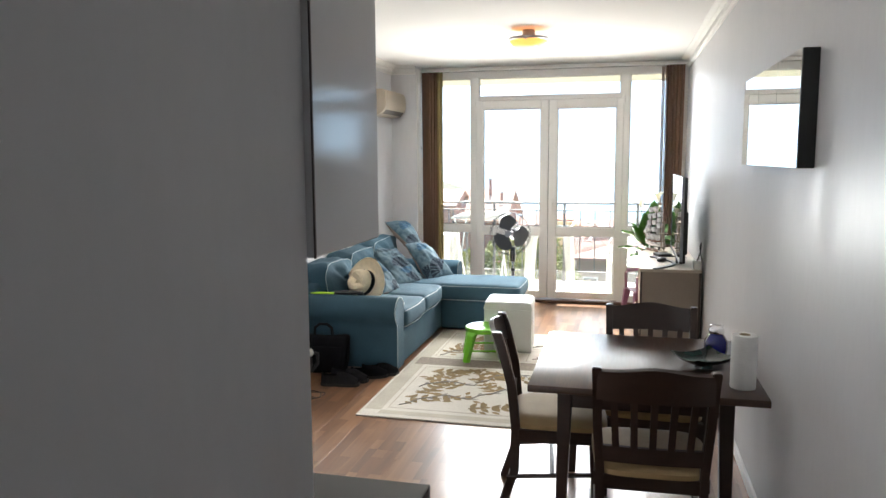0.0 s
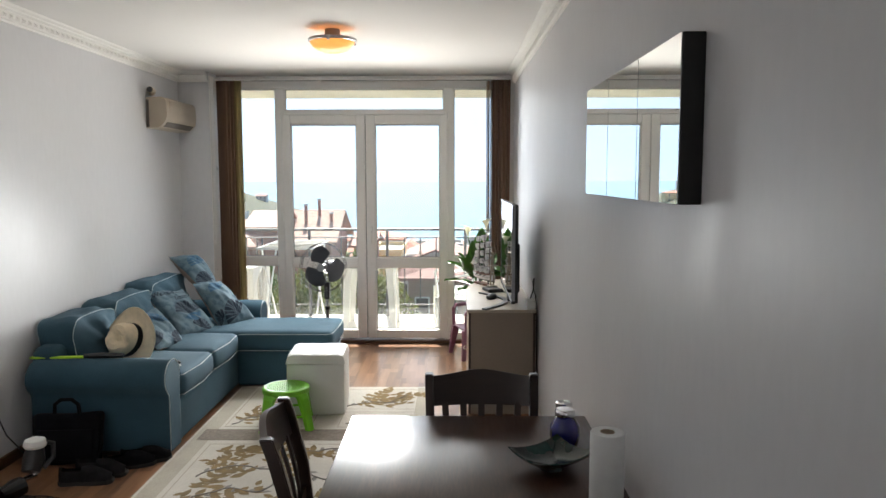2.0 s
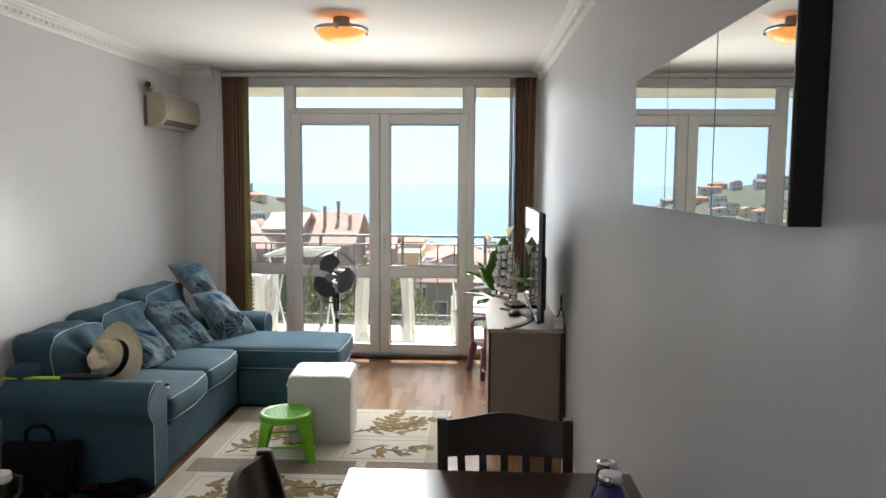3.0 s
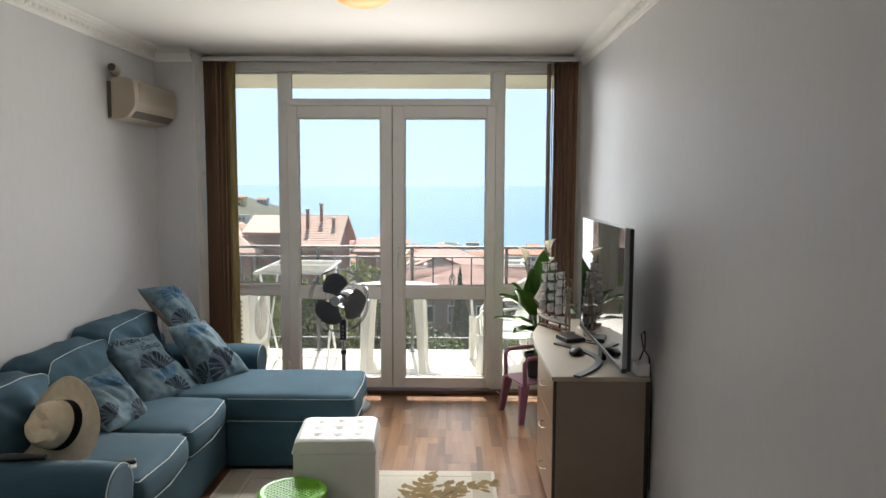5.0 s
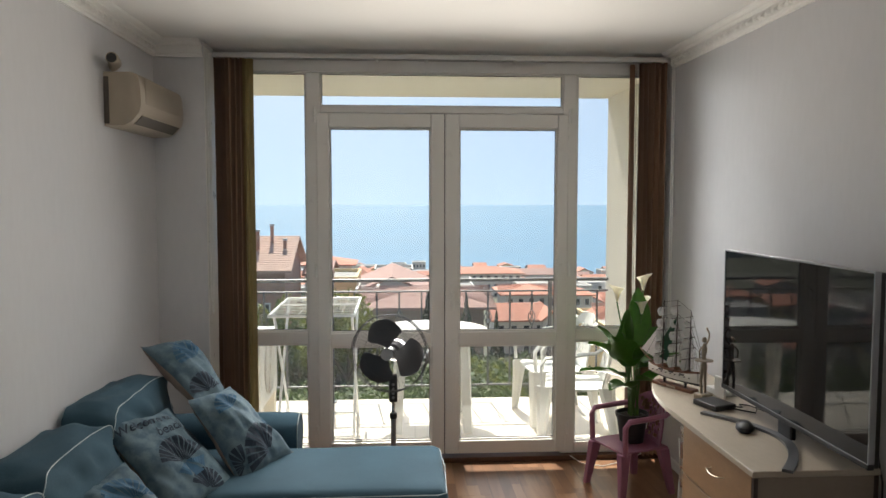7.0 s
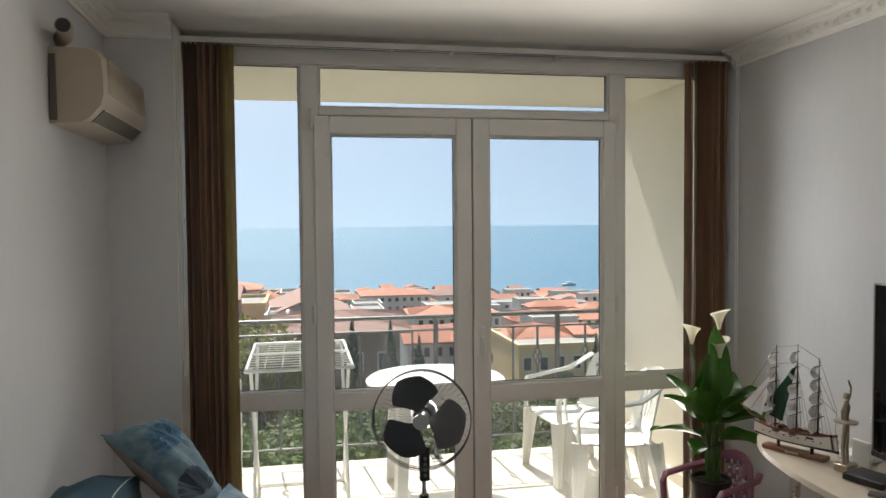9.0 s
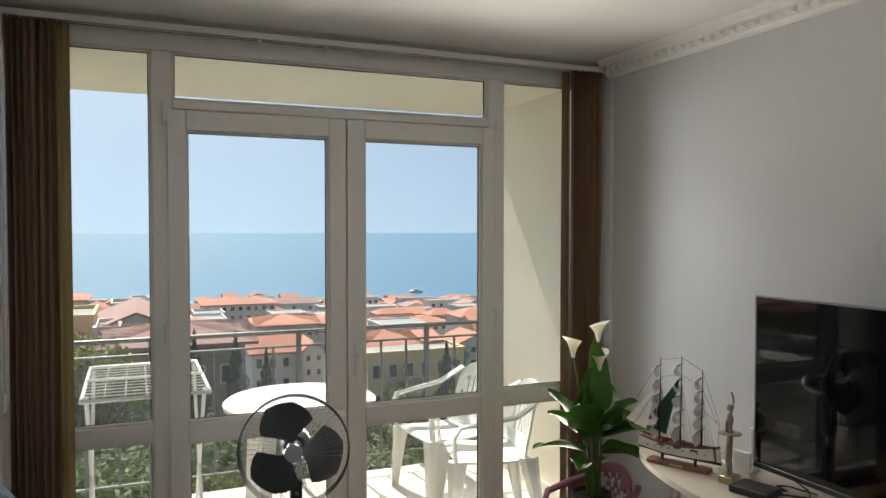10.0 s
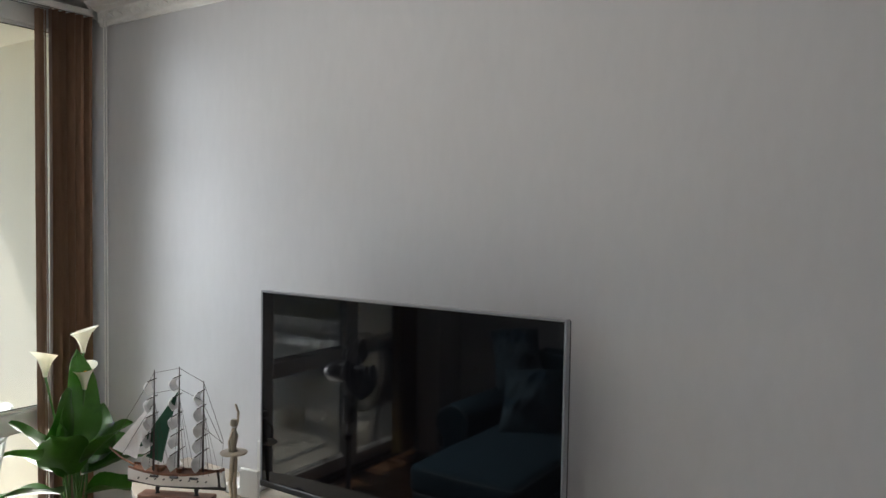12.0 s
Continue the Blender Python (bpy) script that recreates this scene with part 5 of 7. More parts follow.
mouse = thing("voice_remote", pose(-0.300, -1.80, CZ, 0, 0, -25), "small black rounded remote lying on the chest", "remote")
bm = bmesh.new()
revolve(bm, [(0, 0), (0.030, 0.0), (0.040, 0.010), (0.038, 0.024), (0.025, 0.037), (0, 0.041)], 24, (0, 0, 0), 0.9, 1.5)
part("shell", bm, M_BLACK, mouse, "", True)
stb = thing("set_top_box", pose(-0.275, -1.45, CZ, 0, 0, 18), "flat black set-top box with cables on the chest", "box")
part("casing", bx(-0.06, 0.06, -0.075, 0.075, 0.002, 0.028, 0.006, 2), M_BLACK, stb)
bm = bmesh.new()
tube(bm, [(0.03, -0.078, 0.012), (0.06, -0.12, 0.008), (0.09, -0.16, 0.006), (0.12, -0.14, 0.02), (0.12, -0.08, 0.05), (0.14, -0.1, 0.12)], 0.0035, 6)
part("cable", bm, M_BLACK, stb, "", True)
bm = bmesh.new()
tube(bm, [(0.05, -0.05, 0.012), (0.10, -0.07, 0.006), (0.13, -0.02, 0.005), (0.16, -0.05, 0.004), (0.15, -0.16, 0.004)], 0.003, 6)
part("cable", bm, M_BLACK, stb, "", True)
rt = thing("router", pose(-0.145, -1.22, CZ, 0, 0, 8), "white router with an upright antenna beside the television", "router")
part("casing", bx(-0.04, 0.08, -0.06, 0.06, 0.0, 0.03, 0.006, 2), M_WHITEPL, rt)
part("panel", bx(-0.045, -0.030, -0.10, -0.02, 0.0, 0.10, 0.004, 2), M_WHITEPL, rt)
for y in (-0.075,):
    bm = bmesh.new()
    box(bm, -0.006, 0.006, y - 0.011, y + 0.011, 0.02, 0.19, 0.003)
    part("antenna", bm, M_WHITEPL, rt)
ps = thing("power_strip", Matrix.Translation((-0.052, -2.20, CZ)), "white power socket block behind the television", "socket")
part("casing", bx(-0.03, 0.03, -0.045, 0.06, 0.0, 0.06, 0.006, 2), M_WHITEPL, ps)
bm = bmesh.new()
tube(bm, [(0.0, 0.04, 0.06), (0.02, 0.02, 0.13), (0.028, 0.06, 0.2), (0.026, 0.12, 0.17), (0.028, 0.08, 0.11), (0.03, -0.02, 0.09), (0.034, -0.06, -0.05), (0.036, -0.07, -0.55)], 0.004, 6)
part("cable", bm, M_BLACK, ps, "black cable hanging behind the chest", True)

# ---- sailing ship model ----
ship = thing("model_ship", pose(-0.325, -1.095, CZ, 0, 0, -64), "model sailing ship with furled white sails on a wooden base", "model ship")
part("base", bx(-0.13, 0.13, -0.028, 0.028, 0.0, 0.018, 0.003), M_SHIPB, ship, "brown wooden base")
part("name_plate", bx(-0.028, 0.028, -0.0295, -0.028, 0.005, 0.014), M_BRONZE, ship, "small brass plate")
for x in (-0.07, 0.07):
    bm = bmesh.new()
    revolve(bm, [(0.009, 0.018), (0.005, 0.024), (0.008, 0.034), (0.004, 0.05)], 10, (x, 0, 0))
    part("pedestal", bm, M_BLACK, ship, "", True)


def hull(u0, u1, v0, v1):
    bm = bmesh.new()

    def fn(side):
        def f(u, v):
            uu = u0 + (u1 - u0) * u
            vv = v0 + (v1 - v0) * v
            x = -0.165 + 0.33 * uu
            w = 0.036 * (math.sin(min(1, (uu * 1.02 + 0.10)) * math.pi) ** 0.55 if uu < 0.97 else 0.30) * (0.12 + 0.88 * vv ** 0.55)
            sheer = 0.016 * (2 * uu - 1) ** 2
            zb = 0.040 + 0.020 * max(0, 2 * (1 - uu) - 1.3) ** 1.2
            return (x - 0.02 * (1 - vv) * (0.5 - uu), side * w, zb + (0.098 + sheer - zb) * vv)
        return f
    for s in (1, -1):
        grid(bm, 20, 4, fn(s))
    bmesh.ops.remove_doubles(bm, verts=bm.verts[:], dist=0.0004)
    return bm


part("hull", hull(0, 1, 0.16, 0.86), M_SHIPW, ship, "white painted hull", True)
part("keel", hull(0, 1, 0.0, 0.16), M_BLACK, ship, "", True)
part("bulwark", hull(0, 1, 0.86, 1.0), M_SHIPB, ship, "brown bulwark", True)
bm = bmesh.new()
grid(bm, 20, 2, lambda u, v: (-0.158 + 0.316 * u, (2 * v - 1) * 0.033 * math.sin(min(1, (u * 1.02 + 0.10)) * math.pi) ** 0.55 if u < 0.97 else (2 * v - 1) * 0.01, 0.092 + 0.012 * (2 * u - 1) ** 2))
part("deck", bm, M_SHIPB, ship)
for k in range(9):
    for s in (-1, 1):
        bm = bmesh.new()
        tube(bm, [(-0.12 + k * 0.03, s * 0.030, 0.078), (-0.12 + k * 0.03, s * 0.0372, 0.078)], 0.0026, 6)
        part("gun_port", bm, M_BLACK, ship)
for x in (-0.06, 0.01, 0.08):
    part("lifeboat", bx(x - 0.016, x + 0.016, -0.046, -0.037, 0.086, 0.094, 0.003), M_BLACK, ship)
    part("deck_house", bx(x - 0.008, x + 0.012, -0.012, 0.012, 0.095, 0.110, 0.002), M_SHIPB, ship)
masts = ((-0.085, 0.44), (0.005, 0.455), (0.092, 0.41))
for x, h in masts:
    bm = bmesh.new()
    tube(bm, [(x, 0, 0.09), (x + 0.003, 0, 0.3), (x + 0.004, 0, h)], 0.003, 6, radii=[0.0042, 0.003, 0.0015])
    mst = part("mast", bm, M_EDGE, ship, "", True)
    n = 5
    for k in range(n):
        zz = 0.165 + (h - 0.20) * k / (n - 1)
        hw2 = 0.052 - 0.006 * k
        yb = bmesh.new()
        tube(yb, [(x - 0.004, -hw2, zz), (x - 0.004, hw2, zz)], 0.0018, 5)
        part("yard", yb, M_EDGE, mst)
        sb = bmesh.new()
        grid(sb, 8, 5, lambda u, v: (x - 0.007 - 0.027 * math.sin(v * math.pi) * (0.5 + 0.5 * math.sin(u * math.pi)), (2 * u - 1) * hw2 * (0.9 - 0.1 * v), zz - 0.052 * v * (0.9 if k else 1.1)), 0.001)
        part("sail", sb, M_SAIL, mst, "", True)
bm = bmesh.new()
tube(bm, [(-0.15, 0, 0.108), (-0.20, 0, 0.13), (-0.245, 0, 0.165)], 0.003, 6)
part("bowsprit", bm, M_SHIPB, ship)
for a, b2, c2, m in (((-0.235, 0, 0.162), (-0.10, 0, 0.315), (-0.145, 0, 0.13), M_SAIL), ((-0.20, 0.004, 0.14), (-0.088, 0.004, 0.36), (-0.10, 0.004, 0.15), M_SAIL), ((-0.16, 0.010, 0.15), (0.0, 0.010, 0.37), (-0.06, 0.010, 0.12), M_SAILG)):
    bm = bmesh.new()
    A, B, C = Vector(a), Vector(b2), Vector(c2)
    grid(bm, 5, 5, lambda u, v: A.lerp(B, u).lerp(C, v) + Vector((0, 0.012 * math.sin(u * 3.1) * (1 - v) * v * 4, 0)), 0.0008)
    part("jib_sail", bm, m, ship, "", True)
for (x, h) in masts:
    for s in (-1, 1):
        for dx in (-0.018, 0.0, 0.018):
            bm = bmesh.new()
            tube(bm, [(x + 0.02 + dx, s * 0.035, 0.098), (x + 0.003, 0, h - 0.1)], 0.0006, 4)
            part("rope", bm, M_EDGE, ship)
for a, b2 in (((-0.245, 0, 0.165), (-0.081, 0, 0.43)), ((-0.081, 0, 0.43), (0.009, 0, 0.45)), ((0.009, 0, 0.45), (0.096, 0, 0.405)), ((0.096, 0, 0.405), (0.165, 0, 0.21)), ((0.165, 0, 0.21), (0.16, 0, 0.11)), ((-0.081, 0, 0.36), (0.009, 0, 0.38)), ((0.009, 0, 0.38), (0.096, 0, 0.34)), ((0.096, 0, 0.33), (0.16, 0, 0.2)), ((-0.2, 0, 0.14), (-0.081, 0, 0.33)), ((0.096, 0, 0.25), (0.165, 0, 0.20))):
    bm = bmesh.new()
    tube(bm, [a, b2], 0.0008, 4)
    part("rope", bm, M_EDGE, ship)

# ---- slender brass figure, arms raised ----
fig = thing("figurine", pose(-0.27, -1.315, CZ, 0, 0, 20), "slender pale brass abstract figurine on a small plinth", "figurine")
bm = bmesh.new()
box(bm, -0.035, 0.035, -0.03, 0.03, 0.0, 0.03, 0.004)
for s in (-1, 1):
    tube(bm, [(s * 0.012, 0, 0.03), (s * 0.014, 0.004, 0.09), (s * 0.008, 0, 0.16), (0, 0, 0.19)], 0.007, 8, radii=[0.006, 0.007, 0.009, 0.010])
tube(bm, [(0, 0, 0.18), (0, 0.002, 0.21), (0.002, 0, 0.245), (0, 0, 0.27)], 0.01, 10, radii=[0.013, 0.010, 0.014, 0.006])
tube(bm, [(0.008, 0, 0.26), (0.026, 0, 0.285), (0.03, 0, 0.315), (0.012, 0, 0.345)], 0.004, 6)
tube(bm, [(-0.008, 0, 0.26), (-0.03, 0, 0.235), (-0.026, 0, 0.20)], 0.004, 6)
revolve(bm, [(0, 0), (0.011, 0.006), (0.013, 0.015), (0.009, 0.026), (0, 0.03)], 12, (0, 0, 0.272))
revolve(bm, [(0.02, 0.0), (0.045, 0.002), (0.044, 0.006), (0.018, 0.01)], 12, (0, 0, 0.185))
part_fig = finish("figure", bm, M_BRONZE, True)
part_fig.parent = fig

# ==== pedestal fan ====
fan = thing("pedestal_fan", Matrix.Translation((-1.76, -0.42, 0)), "grey pedestal fan with three dark blades behind the sofa", "fan")
bm = bmesh.new()
revolve(bm, [(0, 0), (0.19, 0), (0.20, 0.008), (0.19, 0.022), (0.06, 0.045), (0.03, 0.06), (0, 0.062)], 32)
part("base", bm, M_FANGREY, fan, "", True)
bm = bmesh.new()
tube(bm, [(0, 0, 0.05), (0, 0, 0.40)], 0.016, 14)
part("outer_pole", bm, M_FANGREY, fan, "", True)
bm = bmesh.new()
tube(bm, [(0, 0, 0.40), (0, 0, 0.43)], 0.022, 14)
part("collar", bm, M_BLACK, fan, "", True)
bm = bmesh.new()
tube(bm, [(0, 0, 0.43), (0, 0, 0.66)], 0.011, 12)
part("inner_pole", bm, M_CHROME, fan, "", True)
part("control_box", bx(-0.025, 0.025, -0.03, 0.028, 0.50, 0.66, 0.01, 3), M_BLACK, fan, "black control box", True)
for k in range(4):
    bm = bmesh.new()
    tube(bm, [(0, -0.028, 0.53 + k * 0.026), (0, -0.036, 0.53 + k * 0.026)], 0.008, 10)
    part("button", bm, M_FANGREY, fan)
head = part("head", bmesh.new(), None, fan)
head.matrix_local = pose(0, 0, 0.80, -4, 0, -14)
bm = bmesh.new()
tube(bm, [(0, -0.02, 0), (0, 0.02, 0), (0, 0.11, 0), (0, 0.145, 0)], 0.06, 20, radii=[0.045, 0.062, 0.058, 0.035])
part("motor", bm, M_FANBL, head, "grey motor housing", True)
bm = bmesh.new()
RG = 0.222
for y, r in ((-0.115, 0.0022), (-0.085, 0.0032), (-0.055, 0.0022)):
    tube(bm, [(RG * math.cos(k * math.tau / 48), y, RG * math.sin(k * math.tau / 48)) for k in range(48)], r, 6, True)
for r, y in ((0.14, -0.1365), (0.13, -0.029)):
    tube(bm, [(r * math.cos(k * math.tau / 36), y, r * math.sin(k * math.tau / 36)) for k in range(36)], 0.001, 4, True)
for k in range(54):
    a = k * math.tau / 54
    c, s = math.cos(a), math.sin(a)
    tube(bm, [(0.035 * c, -0.142, 0.035 * s), (0.12 * c, -0.139, 0.12 * s), (0.19 * c, -0.123, 0.19 * s), (RG * c, -0.09, RG * s)], 0.0006, 3, caps=False)
    tube(bm, [(0.055 * c, -0.022, 0.055 * s), (0.14 * c, -0.030, 0.14 * s), (RG * c, -0.08, RG * s)], 0.0006, 3, caps=False)
part("guard", bm, M_GUARD, head, "dark wire guard")
bm = bmesh.new()
tube(bm, [(0, -0.148, 0), (0, -0.138, 0)], 0.036, 20)
part("badge", bm, M_GUNMET, head, "", True)
bm = bmesh.new()
tube(bm, [(0, -0.11, 0), (0, -0.04, 0)], 0.032, 18)
part("hub", bm, M_FANBL, head, "", True)
for k in range(3):
    bm = bmesh.new()
    a0 = math.radians(108 + k * 120)

    def blade(u, v):
        r = 0.03 + 0.168 * u
        w = math.radians(22 + 27 * math.sin(min(1, u * 1.1) * math.pi * 0.66)) * (1 - 0.55 * max(0.0, u - 0.72) / 0.28)
        a = a0 + (v - 0.5) * 2 * w * (1 if u < 0.94 else 0.86)
        return (r * math.cos(a), -0.075 + 0.028 * (v - 0.5) * 2 * (0.4 + u * 0.6), r * math.sin(a))
    grid(bm, 10, 8, blade, 0.0025)
    part("blade", bm, M_FANBL, head, "dark translucent blade", True)

# ==== mauve child's chair with a potted calla ====
pc = thing("plastic_chair", pose(-0.385, -0.565, 0, 0, 0, 20), "small mauve plastic armchair holding a plant pot", "chair")
SZ = 0.265
bm = bmesh.new()
grid(bm, 12, 12, lambda u, v: ((2 * u - 1) * 0.158, (2 * v - 1) * 0.150, SZ - 0.012 * math.cos((u - 0.5) * 3.0) * math.cos((v - 0.5) * 3.0) + 0.010), 0.010)
part("seat", bm, M_PURPLE, pc, "", True)
bm = bmesh.new()


def back_fn(u, v):
    a = (2 * u - 1)
    return (0.150 + 0.055 * v - 0.045 * a * a, a * (0.150 - 0.035 * v * v), SZ + 0.01 + (0.235 + 0.045 * (1 - a * a)) * v)


rows_b = grid(bm, 14, 12, back_fn)
kill = [f for f in bm.faces if 0.30 < f.calc_center_median().z < 0.50 and abs(f.calc_center_median().y) < 0.10 and (int((f.calc_center_median().y + 1) * 60) + int(f.calc_center_median().z * 60)) % 2 == 0]
bmesh.ops.delete(bm, geom=kill, context='FACES')
bmesh.ops.solidify(bm, geom=bm.faces[:], thickness=0.009)
part("backrest", bm, M_PURPLE, pc, "perforated mauve backrest", True)
for s in (-1, 1):
    bm = bmesh.new()
    tube(bm, [(-0.145, s * 0.155, SZ - 0.01), (-0.150, s * 0.160, 0.42), (-0.125, s * 0.165, 0.452), (0.0, s * 0.168, 0.455), (0.13, s * 0.16, 0.46), (0.185, s * 0.135, 0.47)], 0.016, 8)
    part("armrest", bm, M_PURPLE, pc, "", True)
    for x, dx in ((-0.14, -0.035), (0.13, 0.045)):
        bm = bmesh.new()
        rows = []
        for z, w in ((SZ, 0.034), (0.14, 0.026), (0.0, 0.019)):
            f = 1 - z / SZ
            cx, cy = x + dx * f, s * (0.135 + 0.035 * f)
            rows.append([bm.verts.new((cx + a * w, cy + b * w * 0.7, z)) for a, b in ((-1, -1), (1, -1), (1, 1), (-1, 1))])
        for p, q in zip(rows, rows[1:]):
            for i in range(4):
                bm.faces.new((p[i], p[(i + 1) % 4], q[(i + 1) % 4], q[i]))
        bm.faces.new(rows[0])
        bm.faces.new(rows[-1][::-1])
        bmesh.ops.bevel(bm, geom=bm.edges[:], offset=0.004, segments=1, affect='EDGES')
        part("leg", bm, M_PURPLE, pc)

plant = thing("potted_calla", Matrix.Translation((-0.355, -0.52, SZ + 0.004)), "potted calla plant with cream blooms and broad leaves", "plant")
pot = bmesh.new()
revolve(pot, [(0, 0), (0.068, 0), (0.088, 0.145), (0.096, 0.147), (0.096, 0.170), (0.088, 0.170), (0.084, 0.150), (0, 0.150)], 28)
part("pot", pot, M_POT, plant, "dark plastic pot", True)
so = bmesh.new()
revolve(so, [(0.083, 0.148), (0.05, 0.158), (0, 0.160)], 18)
part("soil", so, M_SOIL, plant)


def calla_leaf(base, tip, width, droop, seed, twist=0.0):
    base, tip = Vector(base), Vector(tip)
    bm = bmesh.new()
    d = tip - base
    ln = d.length
    d.normalize()
    side = d.cross(Vector((0, 0, 1)))
    side = side.normalized() if side.length > 0.05 else Vector((1, 0, 0))
    side = (Matrix.Rotation(twist, 3, d) @ side)
    up = side.cross(d)
    rn = random.Random(seed)
    ph = rn.uniform(0, 6)

    def fn(u, v):
        a = 2 * v - 1
        w = width * (math.sin(min(1, u * 0.97 + 0.03) ** 0.62 * math.pi)) ** 0.85
        p = base + d * (ln * u) - Vector((0, 0, 1)) * droop * u * u
        return p + side * (a * w / 2) + up * (abs(a) ** 1.5 * w * 0.22 + 0.010 * math.sin(u * 9 + ph + a * 2) * abs(a))
    grid(bm, 14, 8, fn, 0.0012)
    lf = part("leaf", bm, M_LEAF, plant, "", True)
    return lf


rn = random.Random(3)
SH = Vector((0, 0, 0.15))
leaf_list = [((-0.01, 0.0, 0.55), (0.03, 0.03, 0.86), 0.15, 0.0, 1.2), ((-0.05, -0.02, 0.40), (-0.22, -0.05, 0.57), 0.12, 0.05, 0.4), ((-0.02, -0.03, 0.38), (-0.14, -0.13, 0.60), 0.13, 0.03, 0.5),
             ((0.03, -0.04, 0.42), (0.10, -0.14, 0.60), 0.15, 0.04, 0.2), ((0.03, 0.0, 0.36), (0.20, -0.10, 0.46), 0.14, 0.05, 0.1), ((-0.04, 0.02, 0.30), (-0.24, 0.02, 0.40), 0.09, 0.05, 0.2),
             ((-0.03, -0.05, 0.26), (-0.15, -0.14, 0.33), 0.12, 0.04, 0.1), ((0.04, 0.03, 0.45), (0.16, 0.08, 0.66), 0.15, 0.03, 0.5), ((-0.02, 0.04, 0.45), (-0.16, 0.10, 0.66), 0.12, 0.03, 0.5),
             ((0.02, -0.05, 0.30), (0.14, -0.17, 0.36), 0.13, 0.06, 0.0), ((0.0, 0.02, 0.50), (-0.05, -0.06, 0.76), 0.13, 0.01, 1.0), ((0.05, 0.0, 0.40), (0.22, 0.02, 0.50), 0.12, 0.06, 0.2), ((-0.03, -0.02, 0.45), (-0.10, -0.10, 0.66), 0.08, 0.02, 0.8)]
for k, (b0, t0, w, dr, tw) in enumerate(leaf_list):
    b0, t0 = Vector(b0), Vector(t0)
    if b0.z < 0.44:                   # the lower leaves spread wide over bare stems
        up = 0.07
        b0, t0 = b0 + Vector((0, 0, up)), t0 + Vector((t0.x * 0.15, t0.y * 0.15, up * 0.8))
    t0 = b0 + (t0 - b0) * 1.15
    calla_leaf(b0, t0, w * 1.38, dr, k, tw)
    bm = bmesh.new()
    r0 = (rn.uniform(-0.035, 0.035), rn.uniform(-0.035, 0.035), 0.155)
    mid = (Vector(r0) + Vector(b0)) / 2 + Vector((rn.uniform(-0.01, 0.01), rn.uniform(-0.01, 0.01), 0.02))
    tube(bm, [r0, mid, b0], 0.005, 6, radii=[0.006, 0.005, 0.0035])
    part("stem", bm, M_STEM, plant, "", True)


def calla(top, lean):
    top = Vector(top)
    bm = bmesh.new()
    tube(bm, [(0.0, 0.0, 0.155), (top.x * 0.4, top.y * 0.4, top.z * 0.6), (top.x, top.y, top.z - 0.05)], 0.004, 6)
    part("flower_stem", bm, M_STEM, plant, "", True)
    bm = bmesh.new()

    def fn(u, v):
        a = u * math.tau * 1.02
        r = 0.006 + 0.016 * v + 0.022 * v ** 3
        flare = 0.5 + 0.5 * math.cos(a)
        p = Vector((r * math.cos(a), r * math.sin(a), -0.05 + 0.080 * v - 0.006 * v ** 6 + 0.030 * flare * v ** 3))
        if v > 0.8:
            p.x += 0.018 * flare * (v - 0.8) * 5 * 0.6
        return top + (Matrix.Rotation(lean, 3, 'Z') @ p)
    grid(bm, 20, 10, fn, 0.0012)
    fl = part("bloom", bm, M_CALLA, plant, "cream calla bloom", True)
    bm = bmesh.new()
    tube(bm, [top + Vector((0, 0, -0.03)), top + Vector((0.002, 0, 0.0)), top + Vector((0.004, 0, 0.022))], 0.005, 8)
    part("spadix", bm, M_SPADIX, fl, "yellow spadix", True)


calla((-0.095, 0.02, 0.875), 3.3)
calla((0.075, 0.06, 0.935), -0.6)
calla((0.055, 0.02, 0.80), 0.6)

# cable on the floor beside the window
cb = thing("floor_cable", Matrix.Translation((0, 0, 0)), "thin white cable lying by the threshold", "cable")
bm = bmesh.new()
tube(bm, [(-0.62, -0.10, 0.034), (-0.56, -0.16, 0.006), (-0.44, -0.22, 0.005), (-0.34, -0.17, 0.005), (-0.26, -0.12, 0.006), (-0.17, -0.14, 0.05), (-0.12, -0.13, 0.28)], 0.0035, 6)
part("wire", bm, M_WHITEPL, cb, "", True)
for x0, y0, x1, y1 in ((-0.10, -0.60, -0.30, -1.12),):
    bm = bmesh.new()
    tube(bm, [(x0, y0, 0.30), (x0 - 0.05, y0 - 0.15, 0.14), (x0 - 0.12, y0 - 0.3, 0.04), (x1, y1, 0.005), (x1 + 0.05, y1 - 0.15, 0.005)], 0.004, 6)
    part("wire", bm, M_WHITEPL, cb, "", True)

# ==== beside the sofa ====
bag = thing("laptop_bag", pose(-2.80, -3.155, 0, -9, 0, 4), "black nylon laptop bag leaning against the sofa arm", "bag")
bm = bmesh.new()
box(bm, -0.19, 0.19, -0.045, 0.045, 0.0, 0.29, 0.028, 4)
bmesh.ops.subdivide_edges(bm, edges=[e for e in bm.edges if e.calc_length() > 0.1], cuts=4, use_grid_fill=True)
for v in bm.verts:
    v.co += Vector((noise.noise(v.co * 6), noise.noise(v.co * 6 + Vector((5, 0, 0))), noise.noise(v.co * 6 + Vector((0, 5, 0))))) * 0.012
    v.co.z = max(0.0, v.co.z)
part("body", bm, M_BAG, bag, "", True)
bm = bmesh.new()
box(bm, -0.16, 0.16, -0.062, -0.042, 0.03, 0.20, 0.01, 2)
part("front_pocket", bm, M_BAG, bag, "", True)
bm = bmesh.new()
tube(bm, [(-0.07, -0.02, 0.285), (-0.065, -0.03, 0.34), (-0.03, -0.035, 0.368), (0.03, -0.035, 0.368), (0.065, -0.03, 0.34), (0.07, -0.02, 0.285)], 0.011, 8)
part("handle", bm, M_BAG, bag, "", True)
bm = bmesh.new()
